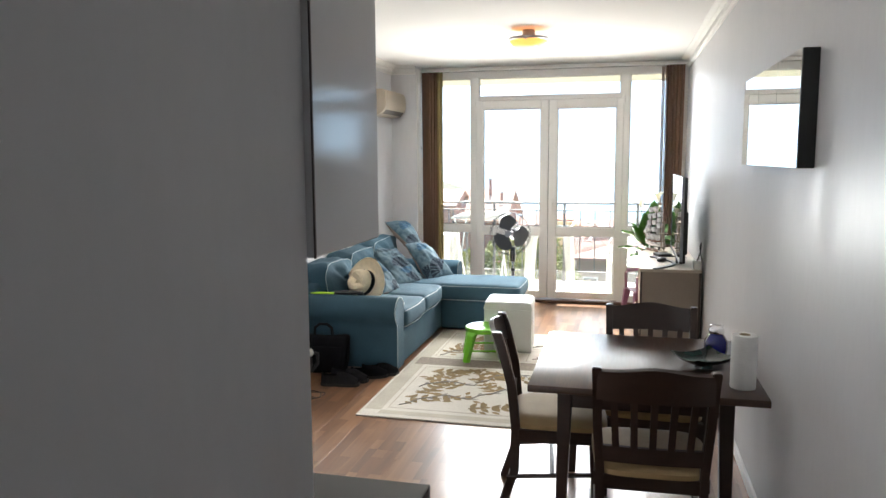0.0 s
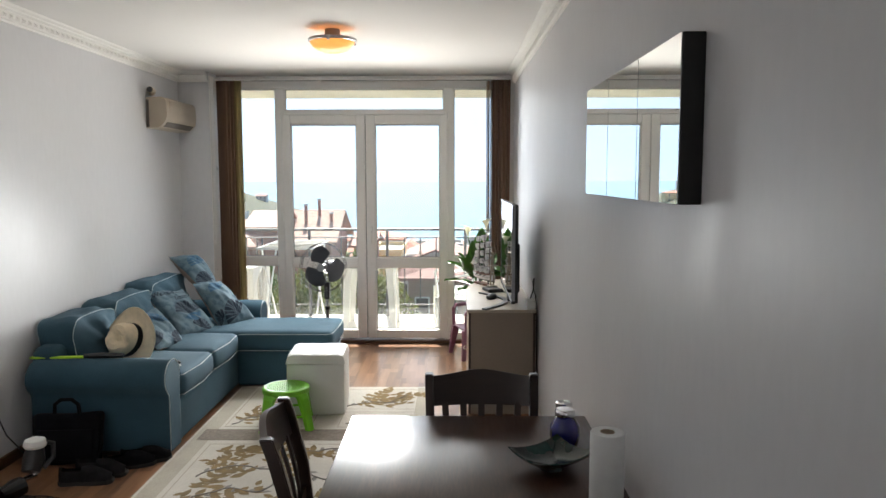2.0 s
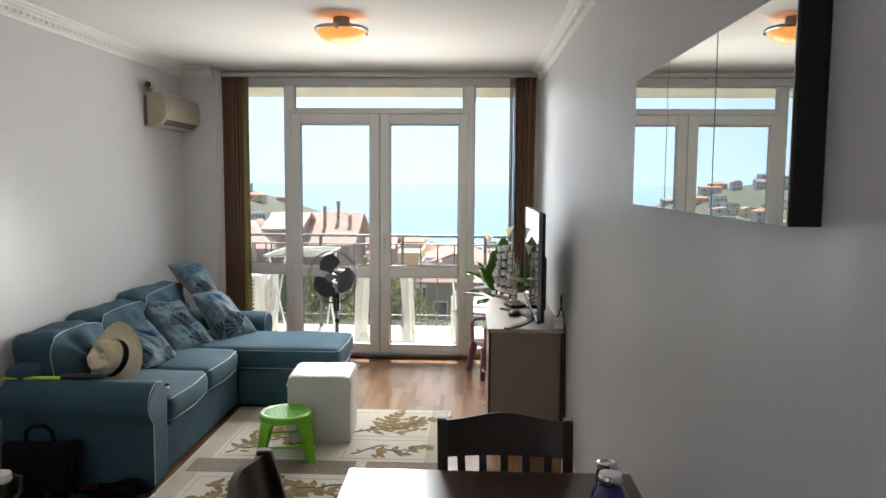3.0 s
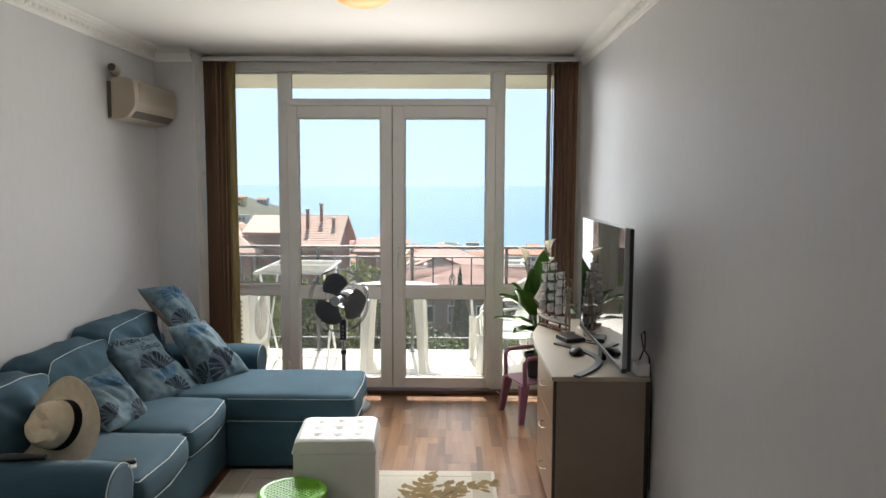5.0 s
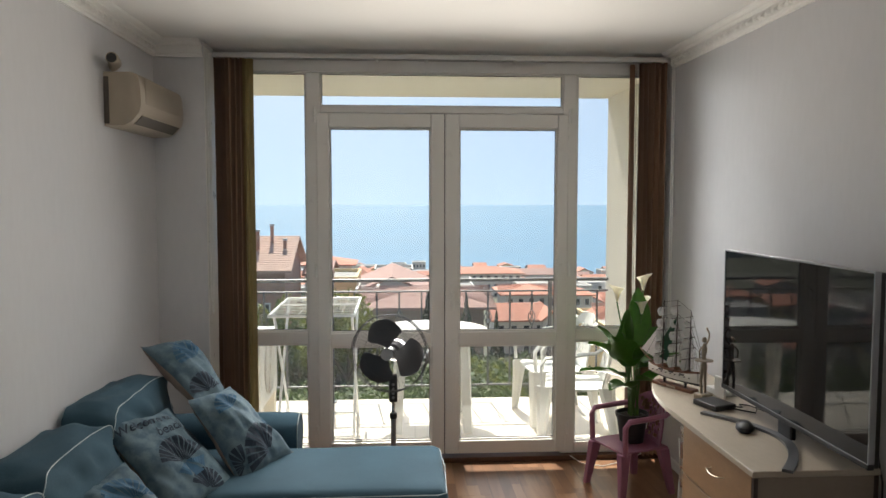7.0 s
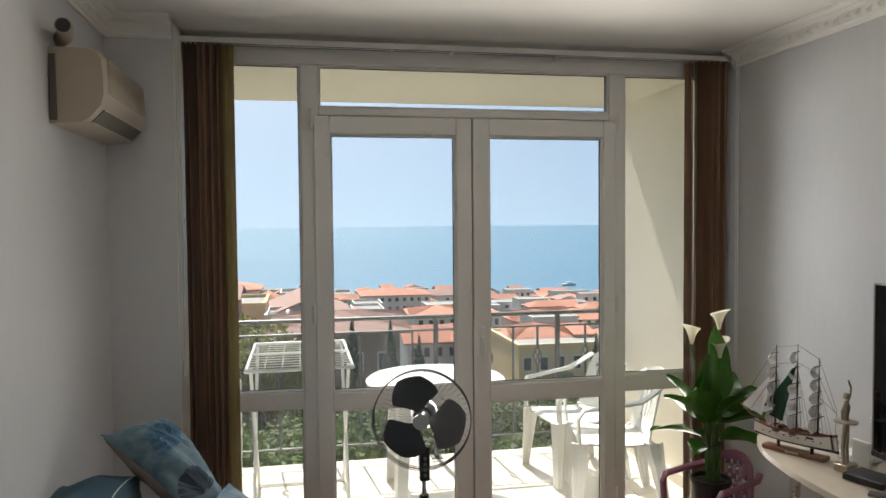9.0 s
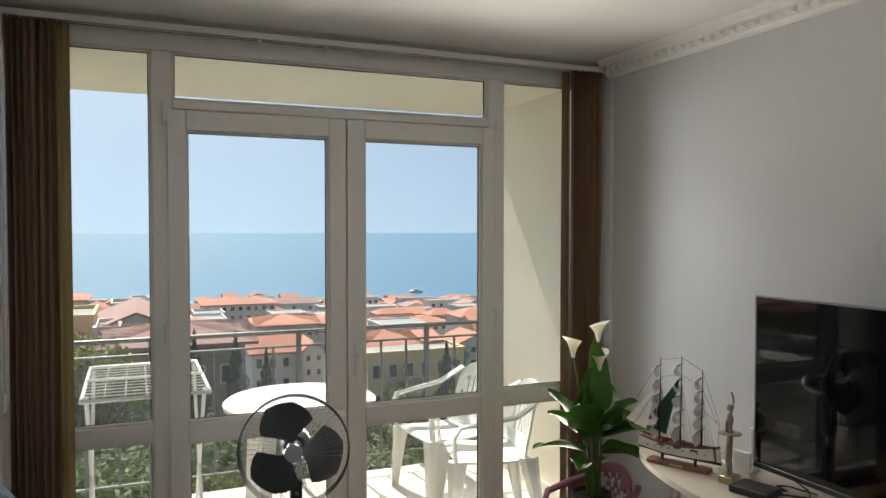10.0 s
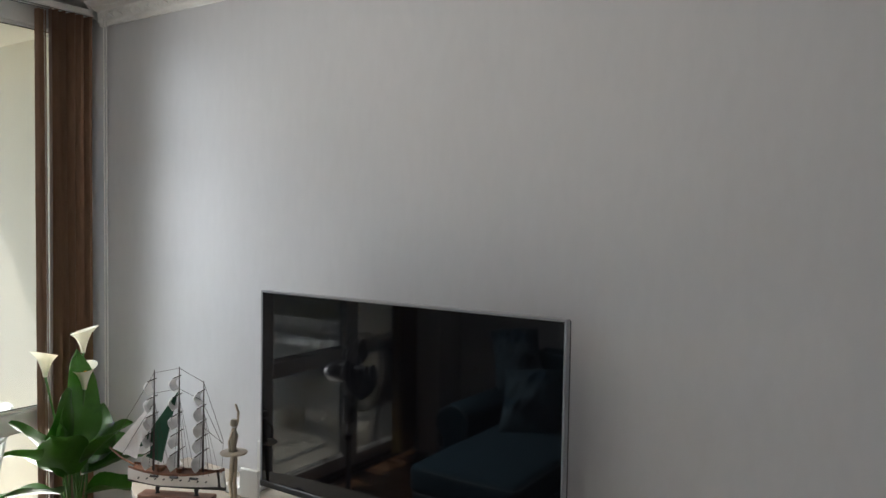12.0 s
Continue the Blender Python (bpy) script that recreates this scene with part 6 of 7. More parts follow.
tube(bm, [(0.16, -0.03, 0.28), (0.20, -0.02, 0.24), (0.205, -0.04, 0.1), (0.19, -0.08, 0.012), (0.10, -0.13, 0.008)], 0.008, 6)
part("strap", bm, M_BAG, bag, "", True)


def shoe(m4, label, m, name="shoe"):
    s = thing(name, m4, label, "shoe", "shoes beside the sofa")
    bm = bmesh.new()

    def outline(u):
        return 0.036 + 0.012 * math.sin(u * math.pi) - 0.018 * math.exp(-((u - 0.42) / 0.18) ** 2) * 0.6 + 0.004 * u
    n = 14
    rows = []
    for k in range(n + 1):
        u = k / n
        x = -0.135 + 0.27 * u
        w = outline(u) * (1 if 0 < k < n else 0.45)
        h = 0.030 + 0.045 * max(0, 1 - u * 1.1) ** 0.6 + 0.022 * math.exp(-((u - 0.62) / 0.25) ** 2)
        rows.append([bm.verts.new((x, w * math.cos(a), 0.018 + h * math.sin(a))) for a in [math.pi * j / 10 for j in range(11)]])
    for p, q in zip(rows, rows[1:]):
        for j in range(10):
            f = (p[j], p[j + 1], q[j + 1], q[j])
            k = rows.index(p)
            if 1 <= k <= 5 and 3 <= j <= 6:
                continue
            bm.faces.new(f)
    bmesh.ops.solidify(bm, geom=bm.faces[:], thickness=0.004)
    part("upper", bm, m, s, "", True)
    bm = bmesh.new()
    pts = [(-0.14 + 0.28 * k / n, outline(k / n) * (1.06 if 0 < k < n else 0.5)) for k in range(n + 1)]
    ring = [(x, w) for x, w in pts] + [(x, -w) for x, w in pts[::-1]]
    a = [bm.verts.new((x, y, 0.0)) for x, y in ring]
    b = [bm.verts.new((x, y, 0.020)) for x, y in ring]
    bm.faces.new(a[::-1])
    bm.faces.new(b)
    for k in range(len(a)):
        bm.faces.new((a[k], a[(k + 1) % len(a)], b[(k + 1) % len(a)], b[k]))
    part("sole", bm, M_SOLE, s)
    bm = bmesh.new()
    grid(bm, 6, 3, lambda u, v: (0.01 + 0.035 * v, (2 * u - 1) * 0.038, 0.060 + 0.028 * math.cos((2 * u - 1) * 1.2)), 0.004)
    part("strap", bm, m, s, "", True)
    return s


shoe(pose(-2.56, -3.42, 0, 0, 0, 8), "charcoal suede slip-on shoe on the floor", M_SHOE)
shoe(pose(-2.53, -3.31, 0, 0, 0, 2), "charcoal suede slip-on shoe on the floor", M_SHOE)
shoe(pose(-2.42, -3.20, 0, 0, 0, 30), "black shoe against the sofa arm", M_BAG)
shoe(pose(-2.36, -3.12, 0, 0, 0, 24), "black shoe against the sofa arm", M_BAG)

vac = thing("stick_vacuum", Matrix.Translation((-2.83, -3.62, 0)), "white and black stick vacuum cleaner lying by the wall", "vacuum cleaner")
bm = bmesh.new()
tube(bm, [(0.02, 0.16, 0.06), (-0.08, -0.20, 0.07), (-0.19, -0.55, 0.045)], 0.016, 12)
part("tube", bm, M_CHROME, vac, "silver tube", True)
bm = bmesh.new()
tube(bm, [(0.03, 0.10, 0.10), (0.03, 0.14, 0.16), (0.03, 0.16, 0.22)], 0.05, 16, radii=[0.045, 0.055, 0.04])
part("motor", bm, M_BLACK, vac, "", True)
bm = bmesh.new()
revolve(bm, [(0, 0), (0.05, 0.0), (0.058, 0.015), (0.05, 0.04), (0.02, 0.052), (0, 0.053)], 20, (0.03, 0.155, 0.215))
part("cap", bm, M_WHITEPL, vac, "white end cap", True)
bm = bmesh.new()
tube(bm, [(0.06, 0.17, 0.24), (0.10, 0.20, 0.22), (0.105, 0.19, 0.15), (0.07, 0.15, 0.10)], 0.014, 8)
part("handle", bm, M_BLACK, vac, "", True)
bm = bmesh.new()
tube(bm, [(0.02, 0.04, 0.055), (0.0, 0.0, 0.05), (-0.02, -0.09, 0.055)], 0.055, 16, radii=[0.048, 0.052, 0.03])
part("dust_bin", bm, M_BLACKGL, vac, "", True)
bm = bmesh.new()
box(bm, -0.30, -0.09, -0.64, -0.54, 0.0, 0.05, 0.012, 2)
part("floor_head", bm, M_BLACK, vac, "", True)
for k in range(3):
    bm = bmesh.new()
    rr = random.Random(k + 20)
    cx, cy, r1, r2 = rr.uniform(0.0, 0.12), rr.uniform(-0.16, -0.02), rr.uniform(0.09, 0.15), rr.uniform(0.05, 0.09)
    fine = [(cx + (r1 + 0.02 * math.sin(i * 0.7 + k)) * math.cos(i * 0.27 + k), cy + (r2 + 0.02 * math.cos(i * 0.5)) * math.sin(i * 0.27 + k), 0.005 + 0.004 * math.sin(i * 0.9)) for i in range(40)]
    tube(bm, fine, 0.0035, 5)
    part("power_cord", bm, M_BLACK, vac, "", True)

sk = thing("wall_socket", Matrix.Translation((XL, -3.36, 0.515)), "ivory wall socket with a black plug in it", "socket")
part("plate", bx(0.0, 0.010, -0.04, 0.04, -0.04, 0.04, 0.004, 2), M_ACIND, sk)
bm = bmesh.new()
tube(bm, [(0.010, 0, 0), (0.035, 0, 0), (0.055, 0, -0.004)], 0.02, 12)
part("plug", bm, M_BLACK, sk, "", True)
bm = bmesh.new()
tube(bm, [(0.05, 0, -0.01), (0.075, 0, -0.06), (0.06, 0.02, -0.18), (0.07, 0.07, -0.30), (0.13, 0.12, -0.42), (0.22, 0.02, -0.505)], 0.004, 6)
part("flex", bm, M_BLACK, sk, "", True)

# ==== kitchen corner by the passage ====
kc = thing("wall_cabinet", Matrix.Translation((0, 0, 0)), "grey gloss kitchen wall cabinet at the partition's end", "cabinet")
part("carcass", bx(XL + 0.02, XK + 0.010, YK + 0.004, YK + 0.300, 1.462, CEIL - 0.004, 0.002), M_CABW, kc)
for k in range(4):
    x0 = XL + 0.03 + k * 0.505
    part("door", bx(x0, x0 + 0.50, YK + 0.303, YK + 0.321, 1.466, CEIL - 0.03, 0.002), M_CABW, kc)
part("edge_strip", bx(XK + 0.0105, XK + 0.0135, YK + 0.001, YK + 0.0045, 1.462, CEIL - 0.004), M_EDGE, kc)
kb = thing("base_cabinet", Matrix.Translation((0, 0, 0)), "pale kitchen base cabinet under a black worktop", "cabinet")
part("carcass", bx(XL + 0.02, XK + 0.02, YK + 0.004, YK + 0.46, 0.0, 0.86, 0.002), M_CABW, kb)
wt = thing("worktop", Matrix.Translation((0, 0, 0)), "black stone-look kitchen worktop", "worktop")
part("slab", bx(XL + 0.01, XK + 0.055, YK + 0.004, YK + 0.49, 0.862, 0.90, 0.004, 2), M_WORKTOP, wt)
fg = thing("refrigerator", Matrix.Translation((-2.74, -5.22, 0)), "white refrigerator with a grey handle against the wall", "refrigerator")
part("body", bx(-0.385, 0.33, -0.30, 0.30, 0.02, 1.45, 0.008, 2), M_FRIDGE, fg)
part("door", bx(0.335, 0.375, -0.30, 0.30, 1.085, 1.45, 0.01, 2), M_FRIDGE, fg)
part("door", bx(0.335, 0.375, -0.30, 0.30, 0.06, 1.075, 0.01, 2), M_FRIDGE, fg)
part("handle", bx(0.376, 0.40, 0.05, 0.28, 1.02, 1.05, 0.006, 2), M_METAL, fg, "grey bar handle")
for x in (-0.33, 0.28):
    for y in (-0.25, 0.25):
        part("foot", bx(x - 0.02, x + 0.02, y - 0.02, y + 0.02, 0.0, 0.02), M_BLACK, fg)

# ==== balcony things ====
rl = thing("balcony_railing", Matrix.Translation((0, 1.43, -0.012)), "grey wrought iron balcony railing with twisted baskets", "railing")
X0R, X1R = XL - 0.40, 0.058
for name, z, r in (("top_rail", 1.03, 0.015), ("upper_rail", 0.935, 0.008), ("lower_rail", 0.135, 0.008)):
    bm = bmesh.new()
    tube(bm, [(X0R, 0, z), (X1R, 0, z)], r, 8)
    part(name, bm, M_IRON, rl, "", True)
bm_post = bmesh.new()
box(bm_post, -0.016, 0.016, -0.016, 0.016, 0.0, 1.02, 0.003)
box(bm_post, -0.04, 0.04, -0.04, 0.04, 0.0, 0.012, 0.002)
post0 = finish("post", bm_post, M_IRON)
post0.parent = rl
post0.location = (-3.2, 0, 0)
for x in (-2.28, -1.36, -0.44):
    o = post0.copy()
    scene.collection.objects.link(o)
    o.parent, o.location = rl, (x, 0, 0)
bm_b = bmesh.new()
box(bm_b, -0.007, 0.007, -0.007, 0.007, 0.135, 0.64)
box(bm_b, -0.007, 0.007, -0.007, 0.007, 0.78, 0.935)
for k in range(4):
    a = k * math.pi / 2
    pts = []
    for i in range(9):
        t = i / 8
        rr = 0.004 + 0.026 * math.sin(t * math.pi)
        pts.append((rr * math.cos(a + t * 2.6), rr * math.sin(a + t * 2.6), 0.64 + 0.14 * t))
    tube(bm_b, pts, 0.005, 5)
basket = finish("baluster", bm_b, M_IRON)
basket.parent = rl
basket.location = (-3.05, 0, 0)
bm_s = bmesh.new()
box(bm_s, -0.007, 0.007, -0.007, 0.007, 0.135, 0.935)
plainb = finish("baluster", bm_s, M_IRON)
plainb.parent = rl
plainb.location = (-2.9, 0, 0)
x, k = -3.40, 0
while x < 0.0:
    if abs(x + 3.05) > 0.02 and abs(x + 2.9) > 0.02 and min(abs(x - q) for q in (-3.2, -2.28, -1.36, -0.44)) > 0.05:
        o = (basket if k % 2 else plainb).copy()
        scene.collection.objects.link(o)
        o.parent, o.location = rl, (x, 0, 0)
    x += 0.187
    k += 1

# white plastic round table
pt = thing("garden_table", Matrix.Translation((-1.48, 0.80, -0.008)), "white plastic round garden table on the balcony", "table")
bm = bmesh.new()
revolve(bm, [(0, 0.728), (0.39, 0.728), (0.425, 0.724), (0.440, 0.712), (0.438, 0.690), (0.428, 0.690), (0.425, 0.706), (0.38, 0.712), (0, 0.712)], 48)
part("tabletop", bm, M_WHITEPL, pt, "", True)
for sx in (-1, 1):
    for sy in (-1, 1):
        bm = bmesh.new()
        rows = []
        for z, o, w in ((0.0, 0.27, 0.050), (0.35, 0.255, 0.056), (0.714, 0.235, 0.075)):
            c = Vector((sx * o, sy * o * 0.92))
            d = Vector((sx, -sy)).normalized()
            nn = Vector((sx, sy)).normalized()
            rows.append([bm.verts.new((c.x + d.x * a * w + nn.x * b, c.y + d.y * a * w + nn.y * b, z)) for a, b in ((-1, -0.012), (0, 0.022), (1, -0.012), (0.8, -0.020), (0, 0.010), (-0.8, -0.020))])
        for p, q in zip(rows, rows[1:]):
            for i in range(6):
                bm.faces.new((p[i], p[(i + 1) % 6], q[(i + 1) % 6], q[i]))
        bm.faces.new(rows[0])
        bm.faces.new(rows[-1][::-1])
        part("leg", bm, M_WHITEPL, pt)


def garden_chair(m4, label):
    """A moulded armchair: seat towards -x, back at +x."""
    c = thing("garden_chair", m4, label, "chair", "white garden chairs")
    bm = bmesh.new()
    grid(bm, 12, 12, lambda u, v: ((2 * u - 1) * 0.215, (2 * v - 1) * (0.215 + 0.015 * (1 - u)), 0.415 - 0.018 * math.sin(u * 2.6) - 0.010 * math.cos((2 * v - 1) * 1.5) + (0.0 if u > 0.1 else -0.02 * (0.1 - u) * 10)), 0.012)
    part("seat", bm, M_WHITEPL, c, "", True)
    bm = bmesh.new()

    def bf(u, v):
        a = 2 * u - 1
        top = 0.40 * (1 - 0.30 * a ** 4)
        return (0.205 + 0.11 * v - 0.07 * a * a * (0.4 + 0.6 * v), a * (0.225 - 0.03 * v), 0.405 + top * v)
    grid(bm, 18, 14, bf)
    kill = [f for f in bm.faces if 0.48 < f.calc_center_median().z < 0.71 and abs(f.calc_center_median().y) < 0.155 and int((f.calc_center_median().y + 1) * 40) % 2 == 0]
    bmesh.ops.delete(bm, geom=kill, context='FACES')
    bmesh.ops.solidify(bm, geom=bm.faces[:], thickness=0.011)
    part("backrest", bm, M_WHITEPL, c, "slotted moulded backrest", True)
    for s in (-1, 1):
        bm = bmesh.new()
        path = [(-0.235, s * 0.245, 0.42), (-0.245, s * 0.255, 0.56), (-0.21, s * 0.262, 0.615), (-0.05, s * 0.268, 0.635), (0.12, s * 0.262, 0.66), (0.22, s * 0.235, 0.72), (0.27, s * 0.20, 0.76)]
        rows = []
        for i, p in enumerate(path):
            w = 0.026
            q0, q1 = Vector(path[max(0, i - 1)]), Vector(path[min(len(path) - 1, i + 1)])
            d = (q1 - q0).normalized()
            sd = Vector((0, 1, 0))
            up = d.cross(sd).normalized()
            rows.append([bm.verts.new(Vector(p) + sd * a * w + up * b * 0.009) for a, b in ((-1, -1), (1, -1), (1.1, 0.4), (0, 1.3), (-1.1, 0.4))])
        for p, q in zip(rows, rows[1:]):
            for i in range(5):
                bm.faces.new((p[i], p[(i + 1) % 5], q[(i + 1) % 5], q[i]))
        bm.faces.new(rows[0])
        bm.faces.new(rows[-1][::-1])
        part("armrest", bm, M_WHITEPL, c, "", True)
        for x, dx in ((-0.215, -0.03), (0.20, 0.075)):
            bm = bmesh.new()
            rows = []
            for z, w in ((0.41, 0.060), (0.3, 0.048), (0.0, 0.026)):
                f = 1 - z / 0.41
                cx, cy = x + dx * f, s * (0.222 + 0.03 * f)
                rows.append([bm.verts.new((cx + a * w, cy + s * b, z)) for a, b in ((-1, -0.018), (-0.5, 0.016), (0.5, 0.016), (1, -0.018), (0.85, -0.024), (0.4, 0.006), (-0.4, 0.006), (-0.85, -0.024))])
            for p, q in zip(rows, rows[1:]):
                for i in range(8):
                    bm.faces.new((p[i], p[(i + 1) % 8], q[(i + 1) % 8], q[i]))
            bm.faces.new(rows[0])
            bm.faces.new(rows[-1][::-1])
            part("leg", bm, M_WHITEPL, c)
    return c


garden_chair(pose(-0.51, 0.93, -0.008, 0, 0, 8), "white moulded plastic armchair near the railing")
garden_chair(pose(-0.46, 0.42, -0.008, 0, 0, -12), "white moulded plastic armchair beside the window")

# drying rack
dr = thing("drying_rack", Matrix.Translation((-2.32, 0.78, -0.008)), "white wire laundry drying rack, unfolded", "drying rack")
HX, HY, RZ = 0.29, 0.46, 0.905
M_RACK = mat("white_coated_steel", (0.78, 0.79, 0.80), 0.35)
bm = bmesh.new()
tube(bm, [(-HX, -HY, RZ), (HX, -HY, RZ), (HX, HY, RZ), (-HX, HY, RZ)], 0.011, 8, True)
part("frame", bm, M_RACK, dr, "", True)
for k in range(11):
    bm = bmesh.new()
    y = -HY + (k + 1) * 2 * HY / 12
    tube(bm, [(-HX, y, RZ + 0.006), (HX, y, RZ + 0.006)], 0.0035, 5)
    part("wire", bm, M_RACK, dr)
for k in range(5):
    bm = bmesh.new()
    x = -HX + (k + 1) * 2 * HX / 6
    tube(bm, [(x, -HY, RZ - 0.002), (x, HY, RZ - 0.002)], 0.003, 5)
    part("wire", bm, M_RACK, dr)
bm = bmesh.new()
tube(bm, [(-HX, 0.0, RZ + 0.012), (HX, 0.0, RZ + 0.012)], 0.010, 6)
part("wire", bm, M_RACK, dr)
for sx in (-1, 1):
    for y0, y1 in ((-0.36, 0.30), (0.36, -0.30)):
        bm = bmesh.new()
        tube(bm, [(sx * (HX - 0.02), y0, RZ), (sx * (HX - 0.02), y1, 0.008)], 0.010, 8)
        part("leg", bm, M_RACK, dr, "", True)
for y in (0.30, -0.30):
    bm = bmesh.new()
    tube(bm, [(-HX + 0.02, y, 0.012), (HX - 0.02, y, 0.012)], 0.009, 6)
    part("foot_bar", bm, M_RACK, dr, "", True)

# outdoor unit of the air conditioner
ou = thing("outdoor_unit", pose(-2.845, 0.85, -0.008, 0, 0, 0), "cream outdoor air conditioning unit on the balcony", "air conditioner")
part("casing", bx(-0.145, 0.145, -0.36, 0.36, 0.19, 0.69, 0.012, 2), M_WHITEPL, ou)
# dark strips on the casing's end, coloured as the shade in its slots
for k in range(11):
    z = 0.225 + k * 0.040
    part("vent_slot", bx(-0.125, 0.085, -0.3665, -0.3605, z, z + 0.020), M_ACDARK, ou)
bm = bmesh.new()
for r in (0.05, 0.08, 0.11, 0.14, 0.17, 0.20):
    tube(bm, [(0.152, r * math.cos(a * math.tau / 32), 0.44 + r * math.sin(a * math.tau / 32)) for a in range(32)], 0.004, 5, True)
for a in range(8):
    c, s = math.cos(a * math.tau / 8), math.sin(a * math.tau / 8)
    tube(bm, [(0.152, 0.03 * c, 0.44 + 0.03 * s), (0.152, 0.21 * c, 0.44 + 0.21 * s)], 0.004, 5)
part("fan_grille", bm, M_WHITEPL, ou)
# the recess is a flat disc, coloured darker than the casing
bm = bmesh.new()
tube(bm, [(0.1435, 0, 0.44), (0.1478, 0, 0.44)], 0.205, 32)
part("fan_recess", bm, M_ACIND, ou)
for y in (-0.27, 0.27):
    part("foot", bx(-0.145, 0.145, y - 0.03, y + 0.03, 0.0, 0.19, 0.006), M_CREAM, ou)

# ==== outside: slope, sea, town ====
SEA = -29.0


def shore_y(x):
    base = 312 - 0.65 * max(0.0, x - 30)
    return max(150.0, base) + 330 * max(0.0, min(1.0, (-x - 45) / 90)) ** 1.3


def ground_z(x, y):
    s = shore_y(x)
    a = max(0.0, min(1.0, (y - 15) / 24))
    z = -5.0 - 5.2 * a * a * (3 - 2 * a) - 18.6 * max(0.0, min(1.0, (y - 18) / (s - 18))) ** 0.8
    if y > s:
        z = SEA - 0.2 - 0.05 * (y - s)
    if y < 4:
        z = -5.0
    hill = 26 * math.exp(-(((x + 190) / 90) ** 2)) * math.exp(-(((y - 430) / 130) ** 2))
    return z + hill


M_GROUND = mat("dry_grass_ground", (0.055, 0.062, 0.032), 0.95, var=0.3, vscale=0.15, fine=0.25, fscale=2.0, alt=(0.085, 0.078, 0.065))
M_SEA = mat("blue_sea_water", (0.042, 0.148, 0.250), 0.42, spec=0.25, var=0.10, vscale=0.006, fine=0.05, fscale=0.06, bump=0.3, bscale=0.35, stretch=(0.5, 1.6, 1))
bm = bmesh.new()
xs = [-900, -600, -420] + [-340 + 14 * k for k in range(45)] + [320, 420, 600, 900]
ys = [-40, 1.7, 4, 8, 12, 18, 26, 36, 48, 62] + [78 + 16 * k for k in range(36)] + [680, 760, 900]
V = [[bm.verts.new((x, y, max(ground_z(x, y), SEA - 6) + (0.25 * noise.noise(Vector((x * 0.1, y * 0.1, 0))) if y > 20 else 0))) for y in ys] for x in xs]
for i in range(len(xs) - 1):
    for j in range(len(ys) - 1):
        bm.faces.new((V[i][j], V[i + 1][j], V[i + 1][j + 1], V[i][j + 1]))
setting(part("ground", bm, M_GROUND, None, "", True), "grassy slope falling to the sea", "ground")
setting(part("water", bx(-4800, 4800, 120, 4950, SEA - 0.5, SEA), M_SEA), "calm blue sea reaching the horizon", "sea")
setting(part("ground_building_base", bx(-9, 4, -12, 1.45, -5.2, -0.17), M_CREAM), "cream base of the apartment building", "building")

M_RED = mat("orange_roof_tiles", (0.43, 0.18, 0.118), 0.85, var=0.14, vscale=0.5, fine=0.12, fscale=5.0, bump=0.6, bscale=3.0, rand=0.12)
M_RED2 = mat("faded_roof_tiles", (0.34, 0.205, 0.175), 0.85, var=0.12, vscale=0.5, fine=0.15, fscale=5.0, bump=0.6, bscale=3.0, rand=0.10)
M_TEAL = mat("teal_house_render", (0.16, 0.45, 0.45), 0.9, var=0.05, vscale=0.4)
# the pallor is distance haze mixed into the tile colour
M_RED3 = mat("haze_pale_roof_tiles", (0.55, 0.375, 0.30), 0.85, var=0.10, vscale=0.5, fine=0.12, fscale=5.0, bump=0.4, bscale=3.0)
M_WH = mat("white_house_render", (0.66, 0.63, 0.59), 0.9, var=0.05, vscale=0.4, rand=0.06)
M_YE = mat("ochre_house_render", (0.74, 0.56, 0.30), 0.9, var=0.05, vscale=0.4)
M_GR = mat("grey_house_render", (0.55, 0.56, 0.58), 0.9, var=0.05, vscale=0.4)
M_BK = mat("brown_brick", (0.42, 0.24, 0.19), 0.9, var=0.12, vscale=1.0, fine=0.12, fscale=8)
M_BR = mat("brown_timber_wall", (0.30, 0.22, 0.18), 0.9, var=0.1, vscale=0.6)
M_FLAT = mat("flat_roof_felt", (0.30, 0.29, 0.28), 0.9, var=0.1, vscale=0.4)
M_WIN = mat("dark_window", (0.03, 0.035, 0.045), 0.15, spec=0.6)
M_WINF = mat("white_window_frame", (0.66, 0.66, 0.64), 0.5)


